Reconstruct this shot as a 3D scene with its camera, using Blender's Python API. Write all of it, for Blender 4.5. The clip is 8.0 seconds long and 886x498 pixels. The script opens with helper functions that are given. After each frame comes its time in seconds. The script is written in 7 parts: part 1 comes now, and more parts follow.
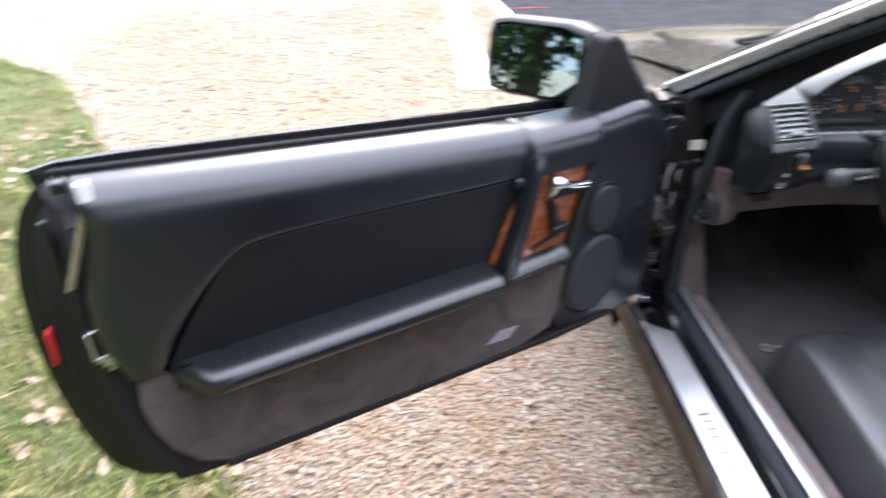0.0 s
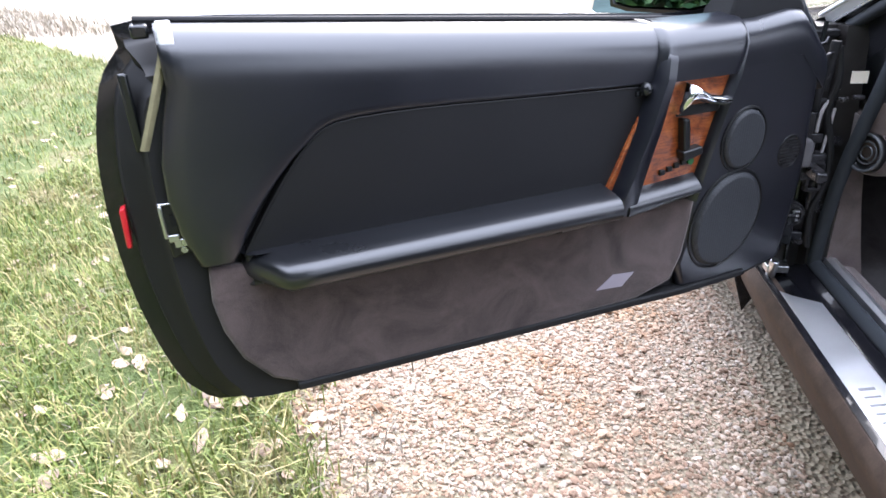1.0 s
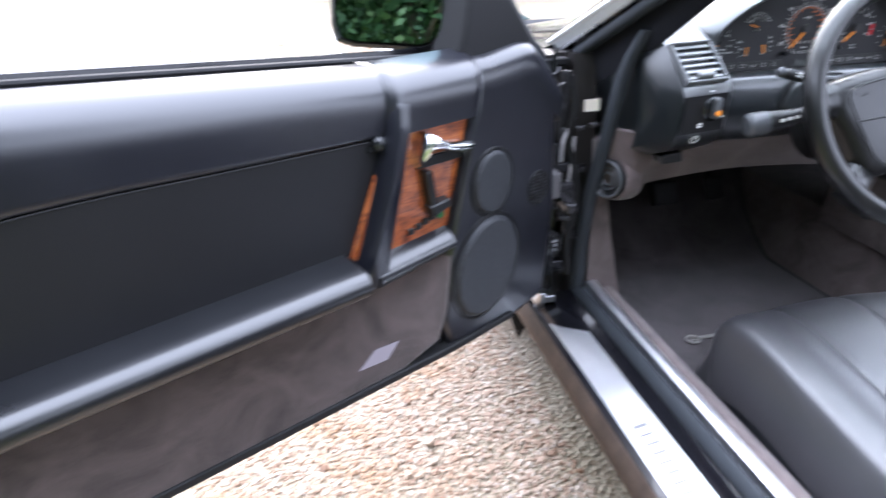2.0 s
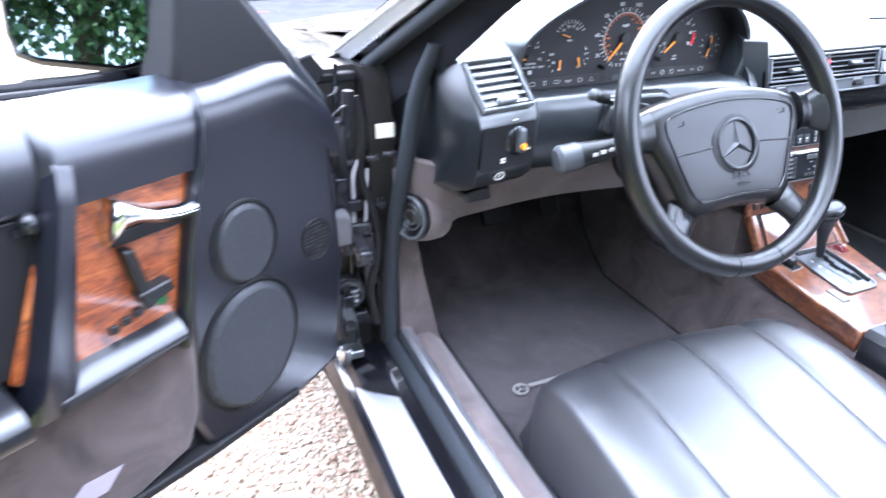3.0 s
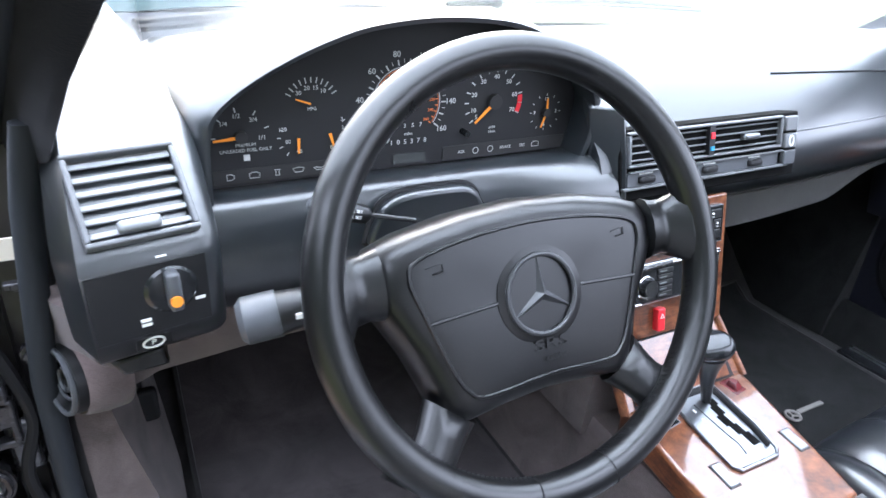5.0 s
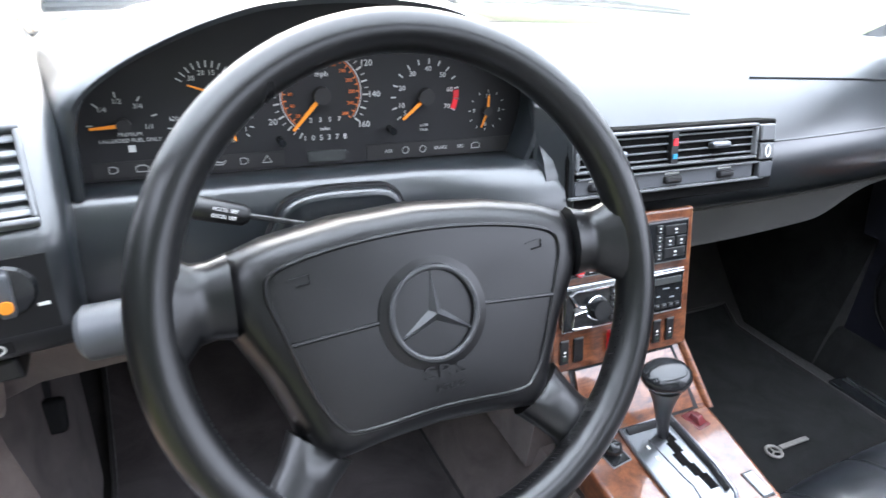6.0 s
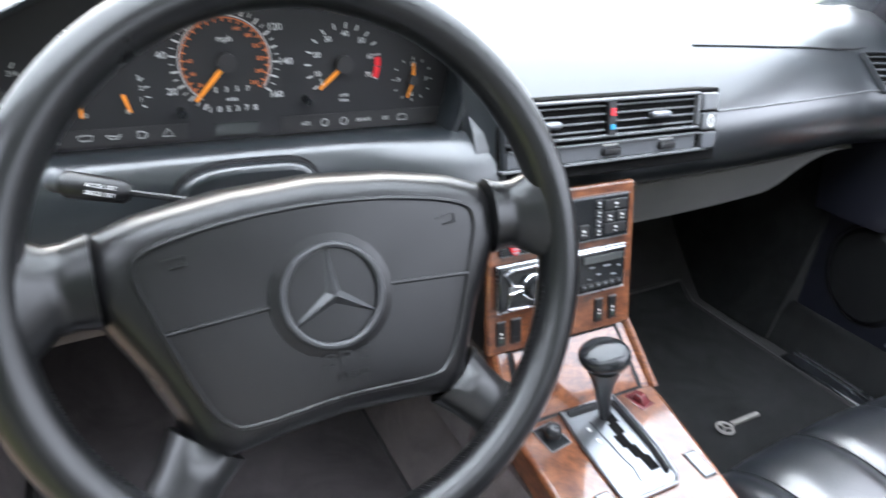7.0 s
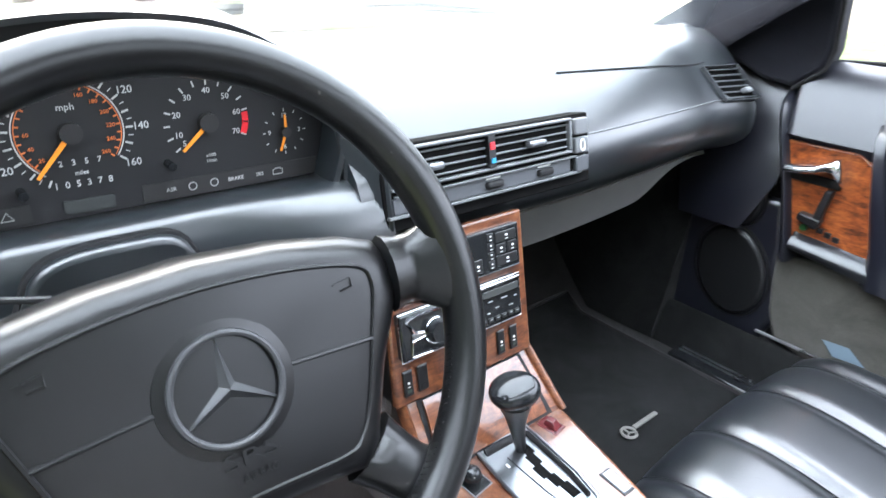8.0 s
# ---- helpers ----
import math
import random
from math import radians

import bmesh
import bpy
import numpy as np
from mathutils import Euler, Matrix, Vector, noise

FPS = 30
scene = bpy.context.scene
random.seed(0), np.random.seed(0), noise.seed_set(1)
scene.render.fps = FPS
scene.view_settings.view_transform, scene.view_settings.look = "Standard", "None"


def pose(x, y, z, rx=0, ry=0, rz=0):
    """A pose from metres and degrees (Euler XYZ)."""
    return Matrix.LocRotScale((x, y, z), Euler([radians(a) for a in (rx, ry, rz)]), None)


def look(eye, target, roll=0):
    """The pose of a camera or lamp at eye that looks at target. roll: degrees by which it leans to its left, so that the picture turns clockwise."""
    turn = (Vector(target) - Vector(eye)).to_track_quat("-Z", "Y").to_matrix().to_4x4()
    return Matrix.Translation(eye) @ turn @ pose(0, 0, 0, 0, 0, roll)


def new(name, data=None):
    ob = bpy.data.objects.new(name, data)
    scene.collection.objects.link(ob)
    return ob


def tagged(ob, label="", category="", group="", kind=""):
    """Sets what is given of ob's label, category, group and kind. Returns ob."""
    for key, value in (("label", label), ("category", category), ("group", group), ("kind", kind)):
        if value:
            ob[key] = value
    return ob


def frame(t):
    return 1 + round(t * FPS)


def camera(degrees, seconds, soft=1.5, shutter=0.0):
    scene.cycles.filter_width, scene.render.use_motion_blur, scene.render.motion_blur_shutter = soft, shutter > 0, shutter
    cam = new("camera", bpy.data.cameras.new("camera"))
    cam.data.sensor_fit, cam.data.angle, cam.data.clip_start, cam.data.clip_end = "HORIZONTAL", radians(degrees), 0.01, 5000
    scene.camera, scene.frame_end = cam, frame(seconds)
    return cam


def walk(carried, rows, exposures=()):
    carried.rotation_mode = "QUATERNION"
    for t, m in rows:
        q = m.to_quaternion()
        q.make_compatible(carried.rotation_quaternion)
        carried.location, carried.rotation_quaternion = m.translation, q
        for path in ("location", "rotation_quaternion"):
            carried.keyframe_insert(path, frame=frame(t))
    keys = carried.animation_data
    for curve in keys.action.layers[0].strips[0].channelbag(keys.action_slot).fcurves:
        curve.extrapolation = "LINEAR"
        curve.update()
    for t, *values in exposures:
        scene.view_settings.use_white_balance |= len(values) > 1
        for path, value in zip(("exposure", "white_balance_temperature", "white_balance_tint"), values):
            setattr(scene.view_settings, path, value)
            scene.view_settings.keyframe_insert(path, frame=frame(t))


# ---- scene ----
cam = camera(69.1, 8.0, shutter=0.5)
PATH = [
    (0.0, (-1.372, -1.345, 1.289), (-1.336, 0.394, 0.302), -1.4),
    (0.2, (-1.378, -1.369, 1.238), (-1.552, 0.377, 0.279), -2.3),
    (0.5, (-1.374, -1.378, 1.153), (-1.642, 0.394, 0.266), -3.4),
    (0.7, (-1.39, -1.332, 1.091), (-1.629, 0.492, 0.305), -3.4),
    (1.0, (-1.393, -1.318, 1.046), (-1.646, 0.462, 0.17), -2.7),
    (1.2, (-1.392, -1.286, 1.044), (-1.559, 0.501, 0.162), -2.8),
    (1.5, (-1.361, -1.219, 1.037), (-1.345, 0.572, 0.147), -2.1),
    (1.7, (-1.355, -1.154, 1.04), (-1.191, 0.62, 0.13), -1.8),
    (2.0, (-1.303, -1.119, 1.068), (-0.931, 0.638, 0.189), -1.6),
    (2.2, (-1.273, -1.078, 1.063), (-0.771, 0.645, 0.181), -0.5),
    (3.3, (-0.99, -0.863, 1.089), (-0.228, 0.721, 0.135), 1.9),
    (3.5, (-0.941, -0.819, 1.077), (-0.116, 0.745, 0.143), 2.9),
    (3.8, (-0.88, -0.753, 1.099), (0.008, 0.779, 0.169), 2.9),
    (4.0, (-0.854, -0.729, 1.089), (0.059, 0.825, 0.223), 2.3),
    (4.2, (-0.814, -0.726, 1.082), (0.119, 0.804, 0.194), 2.7),
    (4.5, (-0.745, -0.71, 1.073), (0.208, 0.797, 0.167), 2.7),
    (4.7, (-0.706, -0.69, 1.075), (0.2, 0.844, 0.166), 2.6),
    (5.8, (-0.563, -0.662, 1.046), (0.221, 0.947, 0.153), 4.1),
    (6.0, (-0.54, -0.658, 1.043), (0.264, 0.947, 0.161), 4.3),
    (6.2, (-0.528, -0.655, 1.035), (0.287, 0.946, 0.157), 4.6),
    (6.5, (-0.508, -0.655, 1.028), (0.282, 0.954, 0.141), 3.3),
    (6.7, (-0.499, -0.652, 1.028), (0.283, 0.958, 0.135), 2.7),
    (7.0, (-0.48, -0.651, 1.025), (0.387, 0.896, 0.101), 4.5),
    (7.2, (-0.46, -0.655, 1.026), (0.458, 0.846, 0.075), 4.4),
    (7.5, (-0.455, -0.65, 1.025), (0.547, 0.829, 0.124), 3.3),
    (7.7, (-0.446, -0.643, 1.036), (0.611, 0.812, 0.159), 2.7),
    (8.0, (-0.472, -0.617, 1.037), (0.71, 0.761, 0.197), 2.7),
]
walk(cam, [(t, look(eye, target, roll)) for t, eye, target, roll in PATH],
     [(0.0, 1.05, 6350, 16), (1.0, 1.45, 6080, 16), (2.0, 1.75, 6000, 16), (3.3, 2.8, 5650, 16), (3.8, 2.7, 5700, 15), (4.5, 2.2, 5900, 14), (6.0, 2.05, 6300, 13), (6.5, 2.05, 6500, 12), (7.5, 2.2, 6350, 11), (8.0, 2.25, 6300, 10)])

# ---- world, sun, exposure ----
world = bpy.data.worlds.new("overcast_sky")
scene.world = world
world.use_nodes = True
wn, wl = world.node_tree.nodes, world.node_tree.links
sky = wn.new("ShaderNodeTexSky")
sky.sky_type = "NISHITA"
sky.sun_disc = False
sky.sun_elevation, sky.sun_rotation = radians(32), radians(10)
sky.air_density, sky.dust_density, sky.ozone_density = 1.0, 7.0, 1.5
veil = wn.new("ShaderNodeMix")
veil.data_type = "RGBA"
veil.inputs[0].default_value = 0.66
veil.inputs[7].default_value = (13.0, 13.9, 15.6, 1)
wl.new(sky.outputs[0], veil.inputs[6])
# cloud cover, nearly four times brighter overhead than at the horizon
geo, sep = wn.new("ShaderNodeTexCoord"), wn.new("ShaderNodeSeparateXYZ")
lift = wn.new("ShaderNodeMapRange")
lift.inputs[1].default_value, lift.inputs[2].default_value = 0.0, 1.0
lift.inputs[3].default_value, lift.inputs[4].default_value = 0.55, 2.05
cloud = wn.new("ShaderNodeMix")
cloud.data_type, cloud.blend_type = "RGBA", "MULTIPLY"
cloud.inputs[0].default_value = 1.0
wl.new(geo.outputs["Generated"], sep.inputs[0])
wl.new(sep.outputs[2], lift.inputs[0])
wl.new(veil.outputs[2], cloud.inputs[6])
wl.new(lift.outputs[0], cloud.inputs[7])
wl.new(cloud.outputs[2], wn["Background"].inputs[0])
wn["Background"].inputs[1].default_value = 0.15

sun = new("sun", bpy.data.lights.new("sun", "SUN"))
sun.data.energy, sun.data.angle, sun.data.color = 1.5, radians(50), (1.0, 0.97, 0.93)
sun.matrix_world = look((1.4, 8, 5), (0, 0, 0))


# ---- materials ----
def nodes_of(name):
    m = bpy.data.materials.new(name)
    m.use_nodes = True
    nt = m.node_tree
    return m, nt.nodes, nt.links, nt.nodes["Principled BSDF"]


def coords(n, l, scale=1.0, stretch=(1, 1, 1)):
    tc, mp = n.new("ShaderNodeTexCoord"), n.new("ShaderNodeMapping")
    mp.inputs["Scale"].default_value = [scale * s for s in stretch]
    l.new(tc.outputs["Object"], mp.inputs["Vector"])
    return mp.outputs["Vector"]


def noise_tex(n, l, vec, scale, detail=4.0, rough=0.6, distort=0.0):
    t = n.new("ShaderNodeTexNoise")
    t.inputs["Scale"].default_value, t.inputs["Detail"].default_value = scale, detail
    t.inputs["Roughness"].default_value, t.inputs["Distortion"].default_value = rough, distort
    l.new(vec, t.inputs["Vector"])
    return t.outputs["Fac"]


def ramp(n, l, fac, stops):
    r = n.new("ShaderNodeValToRGB")
    while len(r.color_ramp.elements) < len(stops):
        r.color_ramp.elements.new(0.5)
    for e, (p, c) in zip(r.color_ramp.elements, stops):
        e.position, e.color = p, (*c, 1) if len(c) == 3 else c
    l.new(fac, r.inputs["Fac"])
    return r.outputs["Color"]


def bump(n, l, bsdf, height, strength, distance, below=None):
    b = n.new("ShaderNodeBump")
    b.inputs["Strength"].default_value, b.inputs["Distance"].default_value = strength, distance
    l.new(height, b.inputs["Height"])
    if below is not None:
        l.new(below, b.inputs["Normal"])
    l.new(b.outputs["Normal"], bsdf.inputs["Normal"])
    return b.outputs["Normal"]


def rgb(c, k):
    return tuple(min(1.0, v * k) for v in c)


def plain(name, colour, rough=0.5, metal=0.0, vary=0.15, fine=300.0, coarse=9.0, grain=0.0, depth=0.0004, coat=0.0, spec=0.5, wear=0.08):
    """A surface with colour and gloss that vary at two scales, and a fine relief."""
    m, n, l, p = nodes_of(name)
    v = coords(n, l)
    big, small = noise_tex(n, l, v, coarse, 5), noise_tex(n, l, v, fine, 2)
    mx = n.new("ShaderNodeMath")
    mx.operation = "MULTIPLY_ADD"
    mx.inputs[1].default_value = 0.3
    l.new(small, mx.inputs[0])
    l.new(big, mx.inputs[2])
    l.new(ramp(n, l, mx.outputs[0], [(0.35, rgb(colour, 1 - vary)), (0.95, rgb(colour, 1 + vary))]), p.inputs["Base Color"])
    rr = n.new("ShaderNodeMapRange")
    rr.inputs[3].default_value, rr.inputs[4].default_value = max(0.02, rough - wear), min(1.0, rough + wear)
    l.new(big, rr.inputs[0])
    l.new(rr.outputs[0], p.inputs["Roughness"])
    p.inputs["Metallic"].default_value = metal
    p.inputs["Specular IOR Level"].default_value = spec
    p.inputs["Coat Weight"].default_value = coat
    p.inputs["Coat Roughness"].default_value = 0.04
    if grain:
        bump(n, l, p, small, grain, depth)
    return m


def leather(name, colour, rough, cell=420.0, grain=0.35, crease=0.0, spec=0.8):
    m, n, l, p = nodes_of(name)
    v = coords(n, l)
    vo = n.new("ShaderNodeTexVoronoi")
    vo.inputs["Scale"].default_value = cell
    l.new(v, vo.inputs["Vector"])
    big = noise_tex(n, l, v, 7, 5)
    fold = noise_tex(n, l, v, 28, 3, 0.5, 1.5)
    l.new(ramp(n, l, big, [(0.3, rgb(colour, 0.85)), (0.7, rgb(colour, 1.2))]), p.inputs["Base Color"])
    rr = n.new("ShaderNodeMapRange")
    rr.inputs[3].default_value, rr.inputs[4].default_value = rough - 0.06, rough + 0.08
    l.new(big, rr.inputs[0])
    l.new(rr.outputs[0], p.inputs["Roughness"])
    p.inputs["Specular IOR Level"].default_value = spec
    nm = bump(n, l, p, vo.outputs["Distance"], grain, 0.0004)
    if crease:
        bump(n, l, p, fold, crease, 0.004, nm)
    return m


def wood(name, dark, mid, light):
    """Burl veneer under a thick clear lacquer."""
    m, n, l, p = nodes_of(name)
    v = coords(n, l, 1.0, (1, 1, 1))
    swirl = noise_tex(n, l, v, 16, 6, 0.65, 2.5)
    streak = noise_tex(n, l, coords(n, l, 1.0, (2, 2, 9)), 14, 5, 0.6, 1.2)
    eyes = noise_tex(n, l, v, 60, 3, 0.5, 3)
    a = n.new("ShaderNodeMath")
    a.operation = "ADD"
    l.new(swirl, a.inputs[0])
    l.new(streak, a.inputs[1])
    b = n.new("ShaderNodeMath")
    b.operation = "MULTIPLY_ADD"
    b.inputs[1].default_value = 0.25
    l.new(eyes, b.inputs[0])
    l.new(a.outputs[0], b.inputs[2])
    h = n.new("ShaderNodeMath")
    h.operation = "MULTIPLY"
    h.inputs[1].default_value = 0.5
    l.new(b.outputs[0], h.inputs[0])
    l.new(ramp(n, l, h.outputs[0], [(0.42, dark), (0.55, mid), (0.7, light)]), p.inputs["Base Color"])
    p.inputs["Roughness"].default_value = 0.35
    p.inputs["Coat Weight"].default_value = 1.0
    p.inputs["Coat Roughness"].default_value = 0.06
    p.inputs["Coat IOR"].default_value = 1.55
    return m


def carpet(name, colour, patch=0.35, sheen=0.25):
    m, n, l, p = nodes_of(name)
    v = coords(n, l)
    nap, fibre = noise_tex(n, l, v, 11, 5, 0.65, 0.8), noise_tex(n, l, v, 700, 2)
    a = n.new("ShaderNodeMath")
    a.operation = "MULTIPLY_ADD"
    a.inputs[1].default_value = 0.35
    l.new(fibre, a.inputs[0])
    l.new(nap, a.inputs[2])
    l.new(ramp(n, l, a.outputs[0], [(0.45, rgb(colour, 1 - patch)), (0.9, rgb(colour, 1 + patch))]), p.inputs["Base Color"])
    p.inputs["Roughness"].default_value = 1.0
    p.inputs["Specular IOR Level"].default_value = 0.1
    p.inputs["Sheen Weight"].default_value = sheen
    p.inputs["Sheen Roughness"].default_value = 0.5
    bump(n, l, p, fibre, 0.5, 0.002)
    return m


def island(name, stops, rough=0.8, fine=60.0, depth=0.002, spec=0.3, trans=0.0):
    """Loose pieces of one mesh, each with a tint of its own."""
    m, n, l, p = nodes_of(name)
    g = n.new("ShaderNodeNewGeometry")
    base = ramp(n, l, g.outputs["Random Per Island"], stops)
    mx = n.new("ShaderNodeMix")
    mx.data_type, mx.blend_type = "RGBA", "MULTIPLY"
    mx.inputs[0].default_value = 0.5
    f = noise_tex(n, l, coords(n, l), fine, 4)
    l.new(base, mx.inputs[6])
    l.new(ramp(n, l, f, [(0.3, (0.55, 0.55, 0.55)), (0.7, (1, 1, 1))]), mx.inputs[7])
    l.new(mx.outputs[2], p.inputs["Base Color"])
    p.inputs["Roughness"].default_value, p.inputs["Specular IOR Level"].default_value = rough, spec
    if trans:
        p.inputs["Transmission Weight"].default_value = 0
        p.inputs["Subsurface Weight"].default_value = trans
        p.inputs["Subsurface Radius"].default_value = (0.004, 0.006, 0.002)
    bump(n, l, p, f, 0.4, depth)
    return m


LEATHER = leather("black_leather", (0.006, 0.0065, 0.008), 0.28, 420, 0.10)
SEAT = leather("black_seat_leather", (0.013, 0.013, 0.0158), 0.48, 520, 0.04, 0.05, 1.0)
SEAT_GLOSS = leather("polished_seat_leather", (0.006, 0.0072, 0.0088), 0.31, 520, 0.04, 0.07, 1.0)
PANEL = leather("black_vinyl", (0.0062, 0.0068, 0.0108), 0.29, 600, 0.015, 0.0, 0.85)
HUB = leather("airbag_cover_vinyl", (0.0023, 0.0023, 0.0026), 0.33, 600, 0.03, 0.0, 0.50)
DASH = leather("dashboard_skin", (0.0058, 0.0080, 0.0095), 0.32, 300, 0.015, 0.0, 0.95)
for hide, weight, rough in ((DASH, 0.5, 0.30), (SEAT, 0.8, 0.50), (SEAT_GLOSS, 0.5, 0.32)):
    hide.node_tree.nodes["Principled BSDF"].inputs["Coat Weight"].default_value = weight
    hide.node_tree.nodes["Principled BSDF"].inputs["Coat Roughness"].default_value = rough
WHEEL = leather("steering_leather", (0.0032, 0.0034, 0.0036), 0.29, 700, 0.012, 0.0, 0.55)
INSERT = leather("door_insert_vinyl", (0.0052, 0.0052, 0.0065), 0.5, 500, 0.2, 0.0, 0.4)
PLASTIC = plain("black_plastic", (0.005, 0.0053, 0.0057), 0.40, grain=0.2, fine=900)
GLOSS = plain("gloss_black_plastic", (0.010, 0.011, 0.012), 0.16, grain=0)
RUBBER = plain("black_rubber", (0.011, 0.011, 0.012), 0.65, grain=0.15, fine=400, spec=0.3)
SEAL = plain("door_seal", (0.014, 0.018, 0.023), 0.8, grain=0.3, fine=700)
LINING = carpet("pillar_lining", (0.013, 0.0135, 0.018), 0.15, 0.06)
PAINT = plain("black_car_paint", (0.006, 0.006, 0.008), 0.25, coat=0.5, spec=0.3, vary=0.3, wear=0.05)
DIRTY = plain("dusty_black_paint", (0.070, 0.050, 0.039), 0.7, vary=0.5, coarse=30, fine=200, wear=0.15, spec=0.25)
PLATE = plain("satin_tread_plate", (0.80, 0.81, 0.83), 0.40, metal=1.0, vary=0.08, grain=0.1, fine=1200, wear=0.12)
# pale colour stands in for white sky mirrored in the metal trim
SKY_TRIM = plain("sky_white_trim", (0.70, 0.71, 0.73), 0.5, metal=0.25, vary=0.08, grain=0.1, fine=900)
STEEL = plain("brushed_aluminium", (0.62, 0.63, 0.65), 0.28, metal=1.0, vary=0.08, grain=0.1, fine=1200, wear=0.1)
CHROME = plain("chrome", (0.82, 0.83, 0.85), 0.08, metal=1.0, vary=0.03, wear=0.04)
SATIN = plain("satin_silver", (0.23, 0.24, 0.255), 0.30, metal=0.9, vary=0.06)
ENGRAVED = plain("engraved_grey", (0.19, 0.19, 0.20), 0.6, vary=0.2)
GREY_PLASTIC = plain("grey_plastic", (0.24, 0.25, 0.26), 0.42, grain=0.15, fine=700)
VENT_GREY = plain("vent_dark_grey", (0.060, 0.064, 0.070), 0.4, grain=0.15, fine=900)
EMBLEM = plain("dark_grey_emblem", (0.030, 0.031, 0.033), 0.38, grain=0.1, fine=900)
SLAT = plain("vent_slat_grey", (0.12, 0.125, 0.13), 0.32, grain=0.1, fine=900)
WORN = plain("worn_black_metal", (0.035, 0.034, 0.037), 0.28, metal=0.4, vary=0.5, coarse=60, grain=0.3, fine=300)
POST = plain("dusty_black_steel", (0.013, 0.011, 0.0105), 0.42, vary=0.5, coarse=25, fine=200, grain=0.2, wear=0.15)
TYRE = plain("tyre_rubber", (0.018, 0.018, 0.018), 0.8, grain=0.4, fine=60)
WOOD = wood("burl_walnut", (0.026, 0.008, 0.004), (0.105, 0.033, 0.013), (0.215, 0.078, 0.030))
WOOD_LIGHT = wood("door_burl_walnut", (0.05, 0.009, 0.004), (0.235, 0.054, 0.012), (0.42, 0.125, 0.030))
CARPET = carpet("black_carpet", (0.026, 0.024, 0.024), 0.45)
# carpet with the far footwell's shade put into its colour
SHADED_CARPET = carpet("shaded_carpet", (0.013, 0.0135, 0.0135), 0.6, 0.06)
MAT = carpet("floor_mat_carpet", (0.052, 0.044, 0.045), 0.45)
MATMARK = plain("faded_stitching", (0.20, 0.19, 0.175), 0.8, vary=0.2, coarse=60)
BROWN = carpet("grey_brown_carpet", (0.074, 0.056, 0.053), 0.5)
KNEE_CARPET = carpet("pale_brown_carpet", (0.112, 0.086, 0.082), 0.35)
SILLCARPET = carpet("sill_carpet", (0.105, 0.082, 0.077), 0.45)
WHITE = plain("white_print", (0.78, 0.78, 0.76), 0.6, vary=0.05)
PRINT = plain("dial_print", (0.52, 0.52, 0.51), 0.6, vary=0.08)
DIM_PRINT = plain("dim_white_print", (0.42, 0.42, 0.41), 0.6, vary=0.08)
PAPER = plain("pale_sticker", (0.72, 0.66, 0.55), 0.6, vary=0.08)
LABEL = plain("lilac_grey_label", (0.30, 0.27, 0.31), 0.4, vary=0.1)
BLUELABEL = plain("blue_grey_label", (0.20, 0.27, 0.33), 0.4, vary=0.1)
ORANGE = plain("orange_needle", (0.85, 0.27, 0.02), 0.5, vary=0.05)
ORANGE_DIM = plain("orange_print", (0.62, 0.16, 0.04), 0.6, vary=0.05)
YELLOW = plain("yellow_plastic", (0.62, 0.42, 0.03), 0.4, vary=0.1)
# olive-grey felt, its colour lowered for the shade under the dashboard
KNEE_OLIVE_SHADE = carpet("shaded_olive_felt", (0.048, 0.046, 0.039), 0.3)
KNEE_GREY = carpet("grey_felt", (0.105, 0.100, 0.086), 0.3)
RED = plain("red_plastic", (0.65, 0.02, 0.03), 0.3, vary=0.1)
DARKRED = plain("dark_red_plastic", (0.085, 0.012, 0.014), 0.22, vary=0.1)
DRYLEAF = island("dry_weeds", [(0.0, (0.16, 0.14, 0.10)), (0.6, (0.30, 0.26, 0.20)), (1.0, (0.42, 0.36, 0.30))], 0.7, 30)
LEVER = leather("lever_leather", (0.0034, 0.0034, 0.0038), 0.42, 600, 0.03, 0.0, 0.3)
LENS = plain("dim_green_lens", (0.020, 0.032, 0.026), 0.3, vary=0.1)
GREEN = plain("green_plastic", (0.015, 0.11, 0.03), 0.4, vary=0.1)
BLUE = plain("blue_plastic", (0.02, 0.25, 0.45), 0.4, vary=0.1)
DIAL = plain("dial_face", (0.0075, 0.0075, 0.0085), 0.6, vary=0.1)
DIAL_GREY = plain("dial_strip", (0.016, 0.0155, 0.0155), 0.55, vary=0.1)
LCD = plain("display_window", (0.040, 0.043, 0.042), 0.25, vary=0.1)
VOID = plain("vent_void", (0.004, 0.004, 0.004), 0.9, vary=0.1, spec=0.1)
GROMMET = plain("pale_grey_rubber", (0.105, 0.10, 0.105), 0.7, vary=0.2, coarse=40, grain=0.2, fine=300)
RIB = plain("worn_bright_edge", (0.42, 0.40, 0.42), 0.4, vary=0.3, coarse=60)
SEALSTRIP = plain("aged_trim_strip", (0.30, 0.27, 0.16), 0.4, vary=0.25, coarse=40)

MIRROR, _n, _l, _p = nodes_of("mirror_glass")
_p.inputs["Base Color"].default_value = (0.36, 0.49, 0.51, 1)
_p.inputs["Metallic"].default_value, _p.inputs["Roughness"].default_value = 1.0, 0.02
GLASS, _n, _l, _p = nodes_of("tinted_glass")
_p.inputs["Base Color"].default_value = (0.93, 0.97, 0.95, 1)
_p.inputs["Transmission Weight"].default_value, _p.inputs["Roughness"].default_value, _p.inputs["IOR"].default_value = 1.0, 0.0, 1.45

